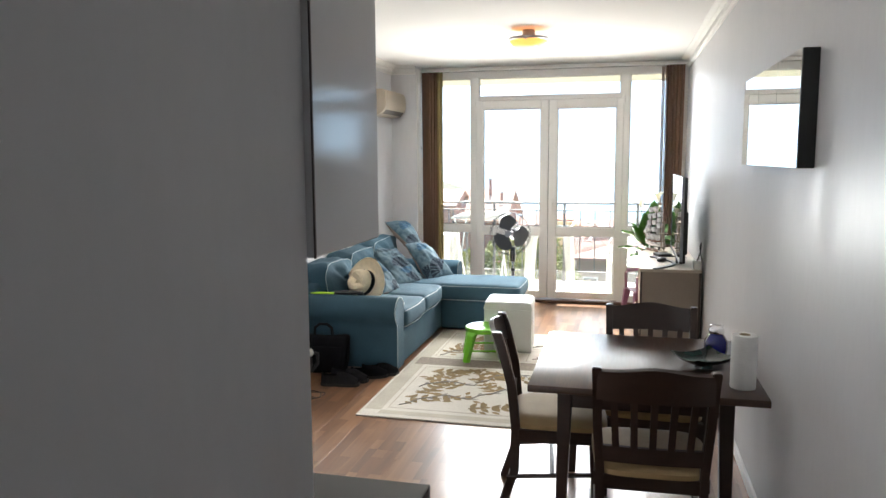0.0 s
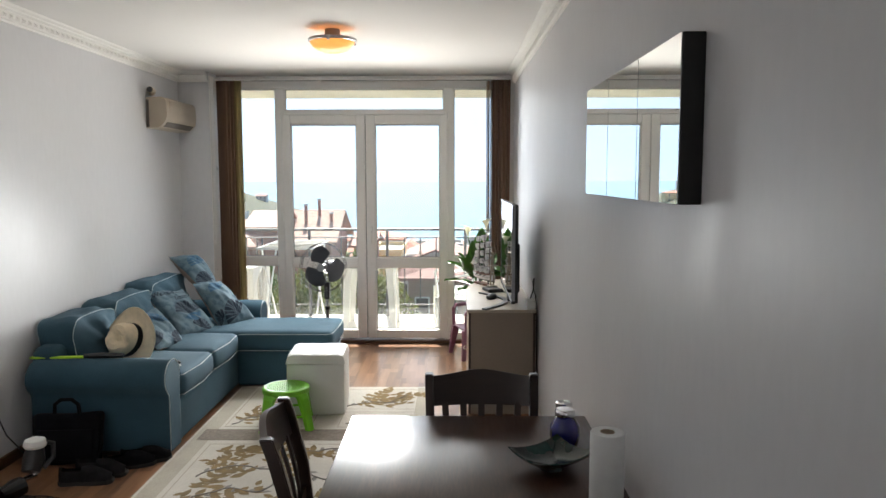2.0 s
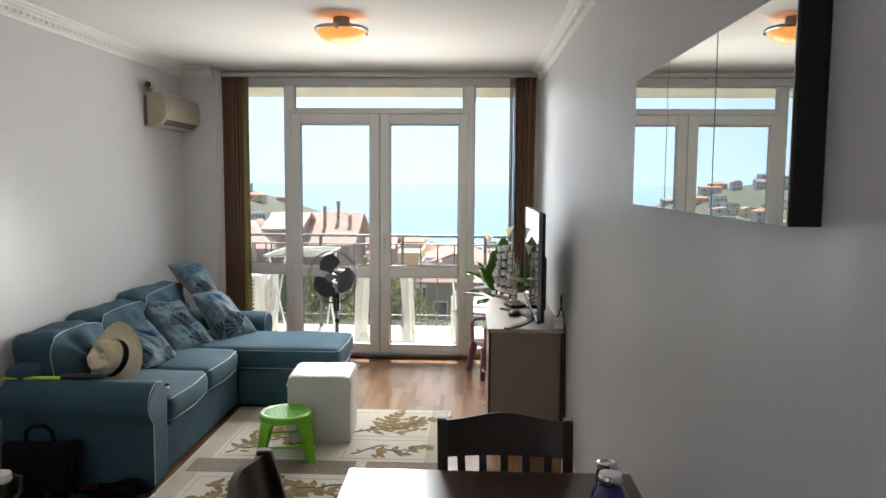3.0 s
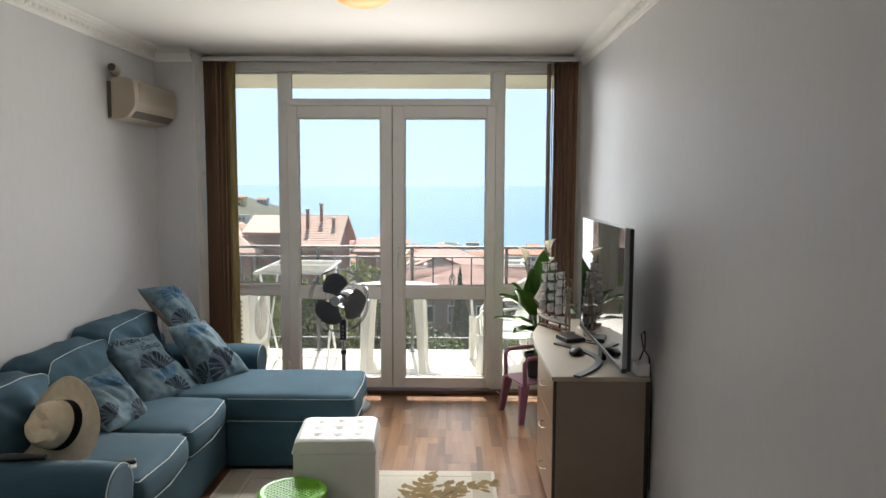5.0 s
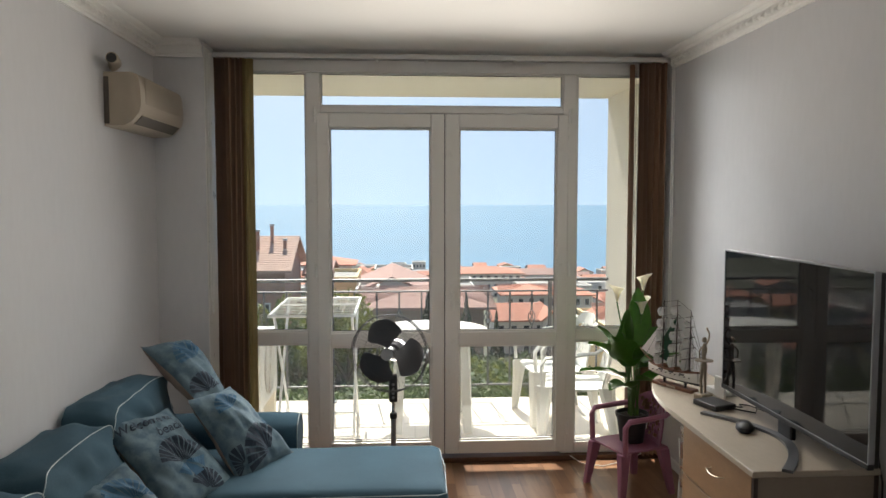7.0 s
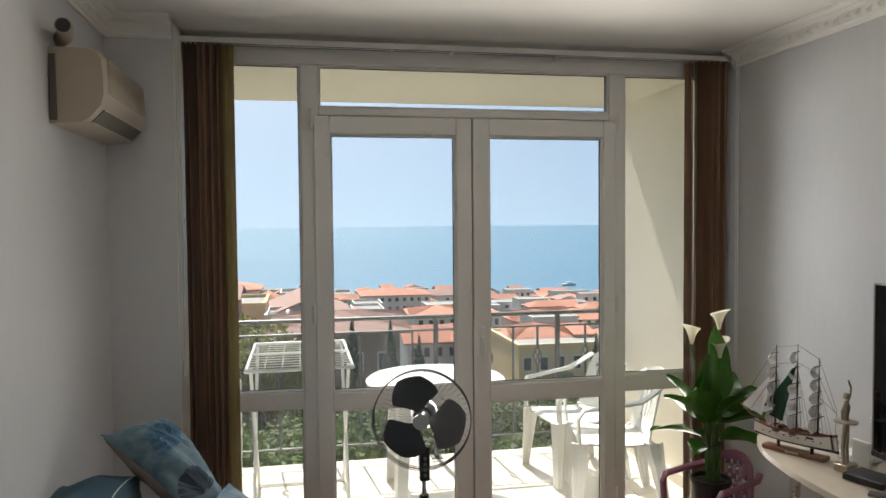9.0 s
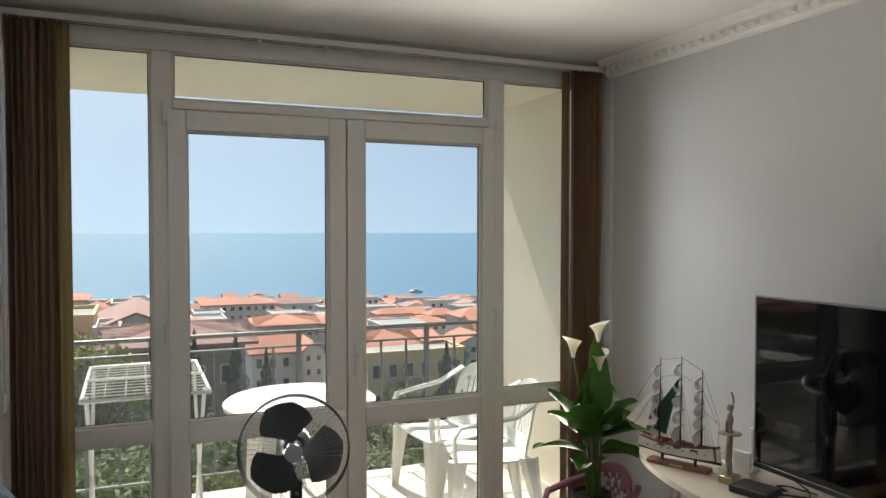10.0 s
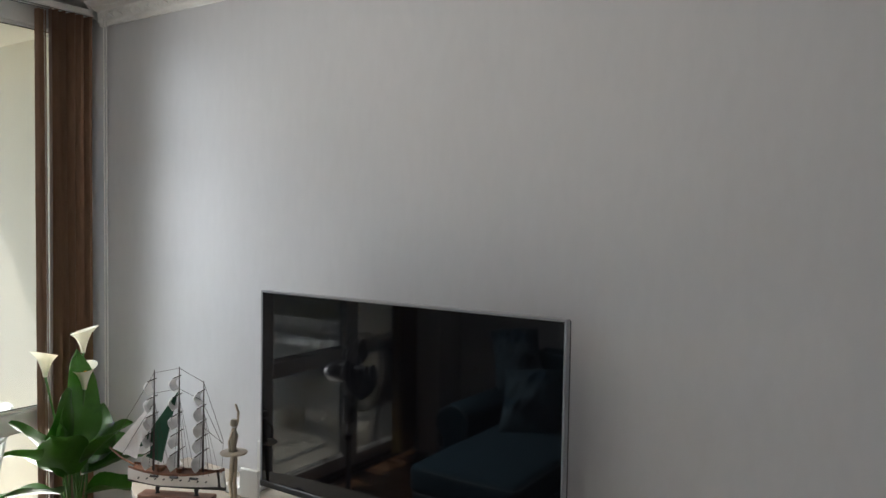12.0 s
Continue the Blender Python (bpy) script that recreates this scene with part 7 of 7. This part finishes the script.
def house(x0, x1, y0, y1, ze, zr, wm, rm, label, style="gable_x", rows=2, cols=4, over=0.5, ribs=False, chimneys=()):
    """House from x0..x1, y0..y1; eaves at ze, ridge at zr; base in the slope."""
    zb = min(ground_z(x0, y0), ground_z(x1, y1)) - 1.0
    cx, cy = (x0 + x1) / 2, (y0 + y1) / 2
    h = thing("house", Matrix.Translation((cx, cy, zb)), label, "house", "houses of the town")
    ax, ay = (x1 - x0) / 2, (y1 - y0) / 2
    E, R = ze - zb, zr - zb
    bm = bmesh.new()
    box(bm, -ax, ax, -ay, ay, 0, E)
    if style == "gable_y":
        a = [bm.verts.new(p) for p in ((-ax, -ay, E), (ax, -ay, E), (0, -ay, R - 0.15), (-ax, ay, E), (ax, ay, E), (0, ay, R - 0.15))]
        for q in ((0, 1, 2), (3, 5, 4), (0, 2, 5, 3), (1, 4, 5, 2)):
            bm.faces.new([a[i] for i in q])
    if style == "gable_x":
        a = [bm.verts.new(p) for p in ((-ax, -ay, E), (-ax, ay, E), (-ax, 0, R - 0.15), (ax, -ay, E), (ax, ay, E), (ax, 0, R - 0.15))]
        for q in ((0, 2, 1), (3, 4, 5), (0, 3, 5, 2), (1, 2, 5, 4)):
            bm.faces.new([a[i] for i in q])
    part("wall", bm, wm, h)
    bm = bmesh.new()
    ox, oy = ax + over, ay + over
    lo = E - over * (R - E) / max(ax, ay) * 0.7
    if style == "flat":
        for q in ((-ax - .1, ax + .1, -ay - .1, -ay + .15), (-ax - .1, ax + .1, ay - .15, ay + .1), (-ax - .1, -ax + .15, -ay + .15, ay - .15), (ax - .15, ax + .1, -ay + .15, ay - .15)):
            box(bm, q[0], q[1], q[2], q[3], E, R)
        part("parapet", bm, wm, h)
        part("roof", bx(-ax, ax, -ay, ay, E + 0.01, E + 0.08), M_FLAT, h)
    else:
        if style == "gable_x":
            top = [(-ox, 0, R), (ox, 0, R)]
        elif style == "gable_y":
            top = [(0, -oy, R), (0, oy, R)]
        else:
            k = max(0.0, ox - oy)
            top = [(-k, 0, R), (k, 0, R)] if ox >= oy else [(0, -(oy - ox), R), (0, oy - ox, R)]
        c = [bm.verts.new(p) for p in ((-ox, -oy, lo), (ox, -oy, lo), (ox, oy, lo), (-ox, oy, lo))]
        t = [bm.verts.new(p) for p in top]
        if style == "gable_y":
            fs = ((c[0], c[3], t[1], t[0]), (c[1], t[0], t[1], c[2]))
        elif style == "gable_x":
            fs = ((c[0], c[1], t[1], t[0]), (c[2], c[3], t[0], t[1]))
        elif ox >= oy:
            fs = ((c[0], c[1], t[1], t[0]), (c[2], c[3], t[0], t[1]), (c[1], c[2], t[1]), (c[3], c[0], t[0]))
        else:
            fs = ((c[0], c[1], t[0]), (c[1], c[2], t[1], t[0]), (c[2], c[3], t[1]), (c[3], c[0], t[0], t[1]))
        ff = [bm.faces.new(f) for f in fs]
        bmesh.ops.recalc_face_normals(bm, faces=ff)
        bmesh.ops.solidify(bm, geom=ff, thickness=0.18)
        roof = part("roof", bm, rm, h)
        if ribs:
            n = 20
            for i in range(n):
                f0 = (i + 0.5) / n
                yy, zz = -oy * (1 - f0), lo + (R - lo) * f0
                part("tile_course", bx(-ox, ox, yy - 0.02, yy + 0.05, zz - 0.03, zz + 0.016), rm, roof)
    storey = (E - 1.0) / max(1, rows)
    for r in range(rows):
        zc = E - storey * (r + 0.55)
        if zc < 1.0:
            continue
        for c in range(cols):
            xc = -ax + 2 * ax * (c + 0.5) / cols
            w, hh = min(0.55, ax / cols * 0.55), min(0.65, storey * 0.26)
            wn = part("window", bx(xc - w, xc + w, -ay - 0.06, -ay + 0.02, zc - hh, zc + hh), M_WINF, h)
            part("pane", bx(xc - w + 0.10, xc + w - 0.10, -ay - 0.075, -ay - 0.05, zc - hh + 0.10, zc + hh - 0.10), M_WIN, wn)
    for px, py, hgt in chimneys:
        zc = lo + (R - lo) * (1 - abs(py) / oy)
        ch = part("chimney", bx(px - 0.11, px + 0.11, py - 0.11, py + 0.11, zc - 0.6, zc + hgt, 0.02), M_BK, h)
        part("chimney_cap", bx(px - 0.15, px + 0.15, py - 0.15, py + 0.15, zc + hgt, zc + hgt + 0.12), M_GR, ch)
    return h


# the brick house with the long tiled roof
house(-12.2, -9.1, 44, 52, -2.7, -0.80, M_BK, M_RED3, "brown brick house with a tiled roof paled by haze, and chimneys", "gable_x", 2, 4, 0.5, True, ((-0.55, -1.9, 1.25), (0.25, -0.9, 1.15), (1.25, -1.7, 0.55)))
house(-17.8, -13.9, 41, 48, -2.75, -1.25, M_BK, M_RED3, "brick side wing with a tiled hip roof", "hip", 1, 2, 0.5, True)
house(-14.5, -12.3, 42.6, 48, -1.65, -0.72, M_BK, M_RED3, "brick dormer wing with a white window", "gable_x", 1, 1, 0.3)
house(-8.3, -6.9, 50, 56, -3.6, -2.9, M_BK, M_RED2, "narrow brick annex with a small tiled roof", "gable_x", 2, 1, 0.4)
house(-9.6, -8.5, 62, 66, -4.0, -3.9, M_TEAL, M_FLAT, "small teal rendered tower block", "flat", 2, 1)
house(-16.0, -8.7, 110, 118, -8.1, -7.2, M_WH, M_RED, "long white house with an orange roof", "hip", 2, 5, 0.6)
house(-8.0, -5.3, 60, 68, -5.4, -5.0, M_YE, M_FLAT, "yellow rendered house with a flat roof", "flat", 2, 2)
house(-5.2, -3.4, 58, 64, -6.2, -5.8, M_WH, M_FLAT, "white rendered house with a flat roof and terrace", "flat", 2, 2)
house(-6.6, 2.2, 62, 76, -7.0, -5.15, M_GR, M_RED2, "grey rendered gable house with a red roof edge", "gable_y", 1, 2, 0.4)
house(-3.8, 4.3, 46, 54, -5.50, -4.62, M_BR, M_RED2, "dark house with a broad faded red hip roof", "hip", 2, 4, 0.8, True)
house(9.0, 14.6, 75, 83, -11.3, -10.05, M_WH, M_RED, "cream house with a red tiled roof and balconies", "gable_x", 2, 4, 0.5, True)
house(14.0, 16.2, 73.4, 81, -11.2, -10.2, M_WH, M_RED, "cream gabled house front with tall windows", "gable_y", 3, 2, 0.3)
house(16.4, 25.6, 58, 68, -9.45, -9.15, M_YE, M_FLAT, "ochre apartment house with a flat roof and terrace", "flat", 2, 6)
house(17.6, 23.0, 62.5, 68.5, -9.3, -8.25, M_WH, M_RED, "set-back attic with an orange hip roof", "hip", 1, 3, 0.6, True)
house(23.2, 25.0, 62.0, 68.0, -9.0, -8.4, M_YE, M_RED, "ochre attic with a small orange roof", "gable_x", 1, 1, 0.3)
house(15.3, 23.7, 110, 119, -12.9, -11.9, M_WH, M_RED, "white house with a broad orange roof", "hip", 2, 5, 0.9, True)
house(23.9, 30.0, 113, 121, -13.5, -12.6, M_WH, M_RED, "white house with an orange roof beside the road", "hip", 2, 4, 0.6)
house(12.2, 28.2, 170, 182, -15.6, -14.5, M_WH, M_RED, "large white apartment house with red roof", "hip", 3, 9, 0.7)
house(-6.4, 1.6, 150, 160, -13.3, -12.6, M_WH, M_FLAT, "white flat-roofed apartment block", "flat", 3, 5)
house(-3.0, 0.2, 153, 158, -12.3, -11.9, M_WH, M_FLAT, "white set-back top storey of a block", "flat", 2, 2)
house(6.3, 11.5, 120, 128, -13.3, -12.9, M_WH, M_FLAT, "white low flat-roofed block with terraces", "flat", 2, 4)
house(8.0, 13.4, 140, 148, -14.6, -14.1, M_WH, M_FLAT, "white terraced block with flat roof", "flat", 3, 5)
house(3.0, 7.4, 92, 99, -10.9, -10.0, M_WH, M_RED2, "white gable house with a dull red roof", "gable_y", 1, 2, 0.4)
house(33.2, 45.7, 200, 210, -20.2, -19.2, M_WH, M_RED, "white terraced houses with orange roofs", "hip", 2, 8, 0.5)
house(34.8, 44.8, 120, 130, -15.6, -14.4, M_WH, M_RED, "long white house with orange roof", "hip", 2, 7, 0.9, True)
house(46.3, 56.5, 130, 140, -17.1, -15.7, M_WH, M_RED, "broad white house with orange hip roof", "hip", 2, 6, 0.9)
house(-8.9, -5.0, 100, 108, -9.4, -8.0, M_WH, M_RED, "pale house with a salmon tiled roof", "hip", 2, 3, 0.5)
house(-40.0, -28.0, 24, 34, -2.2, 0.2, M_YE, M_RED, "ochre neighbouring apartment house", "hip", 2, 5, 0.7)
# terraced rows with white party walls standing over the roofs
for tx, ty, n, w, ze, zr in ((58.5, 205, 7, 2.0, -22.3, -21.2), (62.2, 180, 6, 2.3, -21.9, -20.3), (80.0, 212, 6, 2.3, -23.2, -22.0)):
    for k in range(n):
        hs = house(tx + k * w, tx + (k + 1) * w - 0.25, ty, ty + 7, ze, zr, M_WH, M_RED, "narrow terraced house with orange roof and party wall", "gable_x", 2, 1, 0.2)
        ax = (w - 0.25) / 2
        bm = bmesh.new()
        zb = hs.location.z
        ring = [(-3.7, ze - zb - 0.2), (0, zr - zb + 0.35), (3.7, ze - zb - 0.2), (3.7, ze - zb - 1.5), (-3.7, ze - zb - 1.5)]
        A = [bm.verts.new((ax + 0.01, y, z)) for y, z in ring]
        B = [bm.verts.new((ax + 0.24, y, z)) for y, z in ring]
        bm.faces.new(A)
        bm.faces.new(B[::-1])
        for i in range(5):
            bm.faces.new((A[i], A[(i + 1) % 5], B[(i + 1) % 5], B[i]))
        part("party_wall", bm, M_WH, hs)
rng = random.Random(11)
# rows of terraced houses near the shore and the town between
placed = [(20, 174, 10), (19, 114, 6), (40, 125, 7), (51, 135, 7), (65, 183, 9), (66, 208, 9), (87, 215, 9), (39, 205, 8), (-2, 155, 6), (9, 124, 5), (11, 144, 5), (-12, 114, 6), (-7, 104, 4), (27, 117, 5)]
for (ya, yb, n, xa, xb) in ((188, 268, 40, 30, 120), (126, 190, 26, 26, 100), (84, 126, 10, 32, 75), (190, 300, 40, -60, 40), (84, 190, 26, -80, -10), (230, 440, 55, -200, -45), (60, 110, 6, -60, -24)):
    tries = 0
    got = 0
    while got < n and tries < 700:
        tries += 1
        x, y = rng.uniform(xa, xb), rng.uniform(ya, yb)
        w, d = rng.uniform(2.2, 4.0), rng.uniform(2.4, 3.6)
        if y > 150 and rng.random() < 0.25:
            w *= 1.7
        if y > shore_y(x) - 8 or any(abs(x - p) < (w + q) * 0.9 and abs(y - r) < d + 4.0 for p, r, q in placed):
            continue
        placed.append((x, y, w))
        got += 1
        g = ground_z(x, y)
        st = rng.random()
        e = g + rng.uniform(2.4, 4.6)
        far = y > 190
        if st < 0.62:
            house(x - w, x + w, y - d, y + d, e, e + rng.uniform(0.8, 1.4), rng.choice((M_WH, M_WH, M_WH, M_YE)), M_RED if rng.random() < 0.75 else M_RED2, rng.choice(("pale rendered house with an orange tiled roof", "small white house with red roof in the town")), rng.choice(("hip", "gable_x", "gable_y")), 2, 3 if far else 4, 0.3)
        else:
            house(x - w, x + w, y - d, y + d, e + 0.4, e + 0.65, rng.choice((M_WH, M_GR, M_WH)), M_FLAT, "white flat-roofed building in the town", "flat", 2, 4)

# stone breakwater and small boats on the water
M_ROCK = mat("dark_breakwater_rock", (0.10, 0.10, 0.10), 0.95, var=0.3, vscale=0.8, bump=0.8, bscale=1.5)
M_BOAT = mat("white_boat_hull", (0.80, 0.80, 0.78), 0.4)
bm = bmesh.new()
grid(bm, 90, 4, lambda u, v: (66 + 90 * u, 283 + 5 * (v - 0.5) + 0.6 * noise.noise(Vector((u * 40, v * 3, 0))), SEA - 0.5 + 1.9 * math.sin(v * math.pi) ** 0.7 + 0.5 * noise.noise(Vector((u * 70, v * 5, 3)))))
setting(part("trim_breakwater", bm, M_ROCK), "long low breakwater of dark rocks in the sea", "breakwater")
for k, (x, y, ln, turn) in enumerate(((92, 277, 6, 10), (97, 278, 5, -20), (103, 276, 7, 5), (110, 278, 6, 15), (116, 276, 5, -8), (123, 277, 7, 0), (122, 325, 7, 4))):
    bt = thing("boat", pose(x, y, SEA, 0, 0, turn), "small white motor boat on the blue sea", "boat", "boats by the breakwater")
    bm = bmesh.new()
    rows = []
    for u in (0.0, 0.3, 0.65, 0.9, 1.0):
        wd = 0.17 * ln * (1.0 if u < 0.5 else max(0.04, 1 - ((u - 0.5) / 0.5) ** 2))
        rows.append([bm.verts.new(((u - 0.5) * ln, q * wd, z)) for q, z in ((-1, 1.0 + 0.3 * u), (-0.5, -0.2), (0.5, -0.2), (1, 1.0 + 0.3 * u))])
    for p, q in zip(rows, rows[1:]):
        for i in range(4):
            bm.faces.new((p[i], p[(i + 1) % 4], q[(i + 1) % 4], q[i]))
    bm.faces.new(rows[0])
    bm.faces.new(rows[-1][::-1])
    part("hull", bm, M_BOAT, bt)
    part("cabin", bx(-0.2 * ln, 0.15 * ln, -0.1 * ln, 0.1 * ln, 1.0, 1.9, 0.15), M_BOAT, bt)
    part("windscreen", bx(0.15 * ln, 0.16 * ln, -0.09 * ln, 0.09 * ln, 1.3, 1.8), M_WIN, bt)

# ---- greenery ----
M_FOL = mat("shrub_leaves", (0.100, 0.145, 0.042), 0.7, var=0.3, vscale=1.5, trans=0.25, rand=0.25)
M_FOL2 = mat("dark_conifer_needles", (0.050, 0.080, 0.042), 0.8, var=0.3, vscale=1.5, rand=0.2)
M_FOL3 = mat("yellow_green_leaves", (0.17, 0.19, 0.035), 0.7, var=0.3, vscale=1.5, trans=0.3, rand=0.25)
M_TRUNK = mat("bark", (0.09, 0.065, 0.045), 0.95, var=0.3, vscale=4, bump=0.8, bscale=20)


def crown_mesh(n, rx, ry, rz, size, seed, cone=False):
    rr = random.Random(seed)
    vs, fs = [], []
    lumps = [(rr.uniform(-0.6, 0.6), rr.uniform(-0.6, 0.6), rr.uniform(-0.5, 0.6), rr.uniform(0.35, 0.6)) for _ in range(9)]
    for i in range(n):
        if cone:
            t = rr.random() ** 0.7
            a = rr.uniform(0, math.tau)
            r = (1 - (1 - t)) * (0.55 + 0.45 * rr.random()) * (0.8 + 0.2 * math.sin(t * 40))
            p = Vector((r * rx * math.cos(a), r * ry * math.sin(a), rz * (1 - 2 * t)))
        else:
            lx, ly, lz, lr = rr.choice(lumps)
            d = Vector((rr.gauss(0, 1), rr.gauss(0, 1), rr.gauss(0, 1))).normalized() * lr * (0.65 + 0.35 * rr.random())
            p = Vector(((lx + d.x) * rx, (ly + d.y) * ry, (lz + d.z) * rz))
        nrm = Vector((rr.gauss(0, 1), rr.gauss(0, 1), rr.gauss(0.5, 1))).normalized()
        u = nrm.orthogonal().normalized()
        u = Matrix.Rotation(rr.uniform(0, 6.28), 3, nrm) @ u
        w = nrm.cross(u)
        s = size * rr.uniform(0.6, 1.3)
        k = len(vs)
        vs += [p - u * s, p + w * s * 0.45, p + u * s, p - w * s * 0.45]
        fs.append((k, k + 1, k + 2, k + 3))
    me = bpy.data.meshes.new("crown")
    me.from_pydata([tuple(v) for v in vs], [], fs)
    return me


crowns = {}
for key, m, cone in (("shrub", M_FOL, False), ("yellow", M_FOL3, False), ("conifer", M_FOL2, True), ("dark", M_FOL2, False)):
    for v in range(2):
        me = crown_mesh(3000, 1, 1, 1, 0.060 if not cone else 0.05, len(crowns) + 40, cone)
        me.materials.append(m)
        crowns[(key, v)] = me


def tree(x, y, h, r, key, label, v=0, name="tree", category="tree"):
    g = ground_z(x, y)
    t = thing(name, Matrix.Translation((x, y, g - 0.05)), label, category)
    bm = bmesh.new()
    th = h * (0.55 if key != "conifer" else 0.9)
    tube(bm, [(0, 0, 0), (0.05 * h * 0.2, 0.02, th * 0.5), (0, 0, th)], 0.1, 7, radii=[0.05 * h * 0.5 + 0.04, 0.04 * h * 0.5 + 0.02, 0.03])
    if key != "conifer":
        for k in range(5):
            a = k * 1.3
            tube(bm, [(0, 0, th * 0.55), (math.cos(a) * r * 0.4, math.sin(a) * r * 0.4, th * 0.9), (math.cos(a) * r * 0.7, math.sin(a) * r * 0.7, th * 1.2)], 0.03, 5, radii=[0.05, 0.03, 0.012])
    part("trunk", bm, M_TRUNK, t)
    c = new("crown", crowns[(key, v)])
    c.parent = t
    lift = h * (0.60 if key != "conifer" else 0.54)
    c.location = (0, 0, lift)
    c.scale = (r, r, (h - lift) * (1.0 if key != "conifer" else 1.1))
    return t


rng = random.Random(5)
for k in range(22):
    x = -9 + k * 0.95 + rng.uniform(-0.3, 0.3)
    tree(x, rng.uniform(6.5, 9.0), rng.uniform(2.3, 3.3), rng.uniform(0.9, 1.3), rng.choice(("shrub", "shrub", "yellow", "dark")), "leafy green shrub below the balcony", k % 2, "shrub", "shrub")
for k in range(12):
    x = -10 + k * 2.2 + rng.uniform(-0.6, 0.6)
    tree(x, rng.uniform(12, 17), rng.uniform(2.0, 2.9), rng.uniform(1.2, 1.7), rng.choice(("shrub", "dark", "yellow")), "leafy green tree on the slope", k % 2)
for x, y, h, r in ((-0.7, 20, 4.4, 1.0), (-3.6, 18, 4.0, 1.0), (0.9, 23, 5.0, 1.1), (8.5, 22, 4.0, 1.0), (2.6, 27, 5.4, 1.2)):
    tree(x, y, h, r, "conifer", "dark green conifer below the balcony", 0)
for k in range(16):
    x = -11 + k * 1.35 + rng.uniform(-0.5, 0.5)
    tree(x, rng.uniform(9.5, 12.0), rng.uniform(2.4, 3.4), rng.uniform(1.0, 1.5), rng.choice(("shrub", "dark", "shrub")), "leafy green shrub below the balcony", k % 2, "shrub", "shrub")
for k in range(12):
    tree(-9.5 + k * 0.55 + rng.uniform(-0.3, 0.3), rng.uniform(17, 34), rng.uniform(4.4, 6.0), rng.uniform(1.3, 2.0), rng.choice(("shrub", "shrub", "yellow")), "leafy green tree before the brick house", k % 2)
for k in range(9):
    y = rng.uniform(20, 30)
    tree(rng.uniform(-0.12, 0.12) * y, y, rng.uniform(2.6, 3.6), rng.uniform(1.3, 2.0), rng.choice(("shrub", "dark", "dark")), "dark green tree on the slope below", k % 2)
for k in range(60):
    y = rng.uniform(36, 190)
    x = rng.uniform(-0.45, 0.50) * y
    tree(x, y, rng.uniform(1.8, 3.2), rng.uniform(1.1, 1.9), rng.choice(("shrub", "dark", "conifer")), "green tree among the houses of the town", 0)

# ==== floor boards and balcony tiles ====
boards = {}


def board(w, l, t, bev, m, name):
    key = (round(w, 4), round(l, 4), name)
    if key not in boards:
        bm = bmesh.new()
        lo = [bm.verts.new((x, y, 0)) for x, y in ((0, 0), (w, 0), (w, l), (0, l))]
        mi = [bm.verts.new((x, y, t - bev)) for x, y in ((0, 0), (w, 0), (w, l), (0, l))]
        hi = [bm.verts.new((x, y, t)) for x, y in ((bev, bev), (w - bev, bev), (w - bev, l - bev), (bev, l - bev))]
        for a, b in ((lo, mi), (mi, hi)):
            for i in range(4):
                bm.faces.new((a[i], a[(i + 1) % 4], b[(i + 1) % 4], b[i]))
        bm.faces.new(hi)
        me = bpy.data.meshes.new(name)
        bm.to_mesh(me)
        bm.free()
        me.materials.append(m)
        boards[key] = me
    return boards[key]


BW, BL = 0.193, 1.285
col, x = 0, XL
while x < -0.001:
    w = min(BW, -x)
    y = YB - (col * 0.43) % BL
    while y < -0.09:
        a, b = max(y, YB if x + w > -1.19 else -7.39), min(y + BL, -0.086)
        if b - a > 0.03:
            o = new("plank", board(w - 0.0006, b - a - 0.0006, 0.0042, 0.0003, M_PLANK, "plank"))
            o.location = (x + 0.0003, a + 0.0003, -0.0042)
            o.parent = floor
        y += BL
    x += BW
    col += 1
balc = bpy.data.objects["floor_balcony"]
TS = 0.333
for i in range(11):
    for j in range(5):
        x0, y0 = 0.058 - (i + 1) * TS, 0.125 + j * TS
        l = min(TS, BY1 - 0.005 - y0)
        w = min(TS, x0 + TS - (XL - 0.395))
        if l < 0.03 or w < 0.03:
            continue
        o = new("tile", board(w - 0.003, l - 0.003, 0.006, 0.001, M_TILE, "tile"))
        o.location = (x0 + TS - w + 0.0015, y0 + 0.0015, -0.0135)
        o.parent = balc
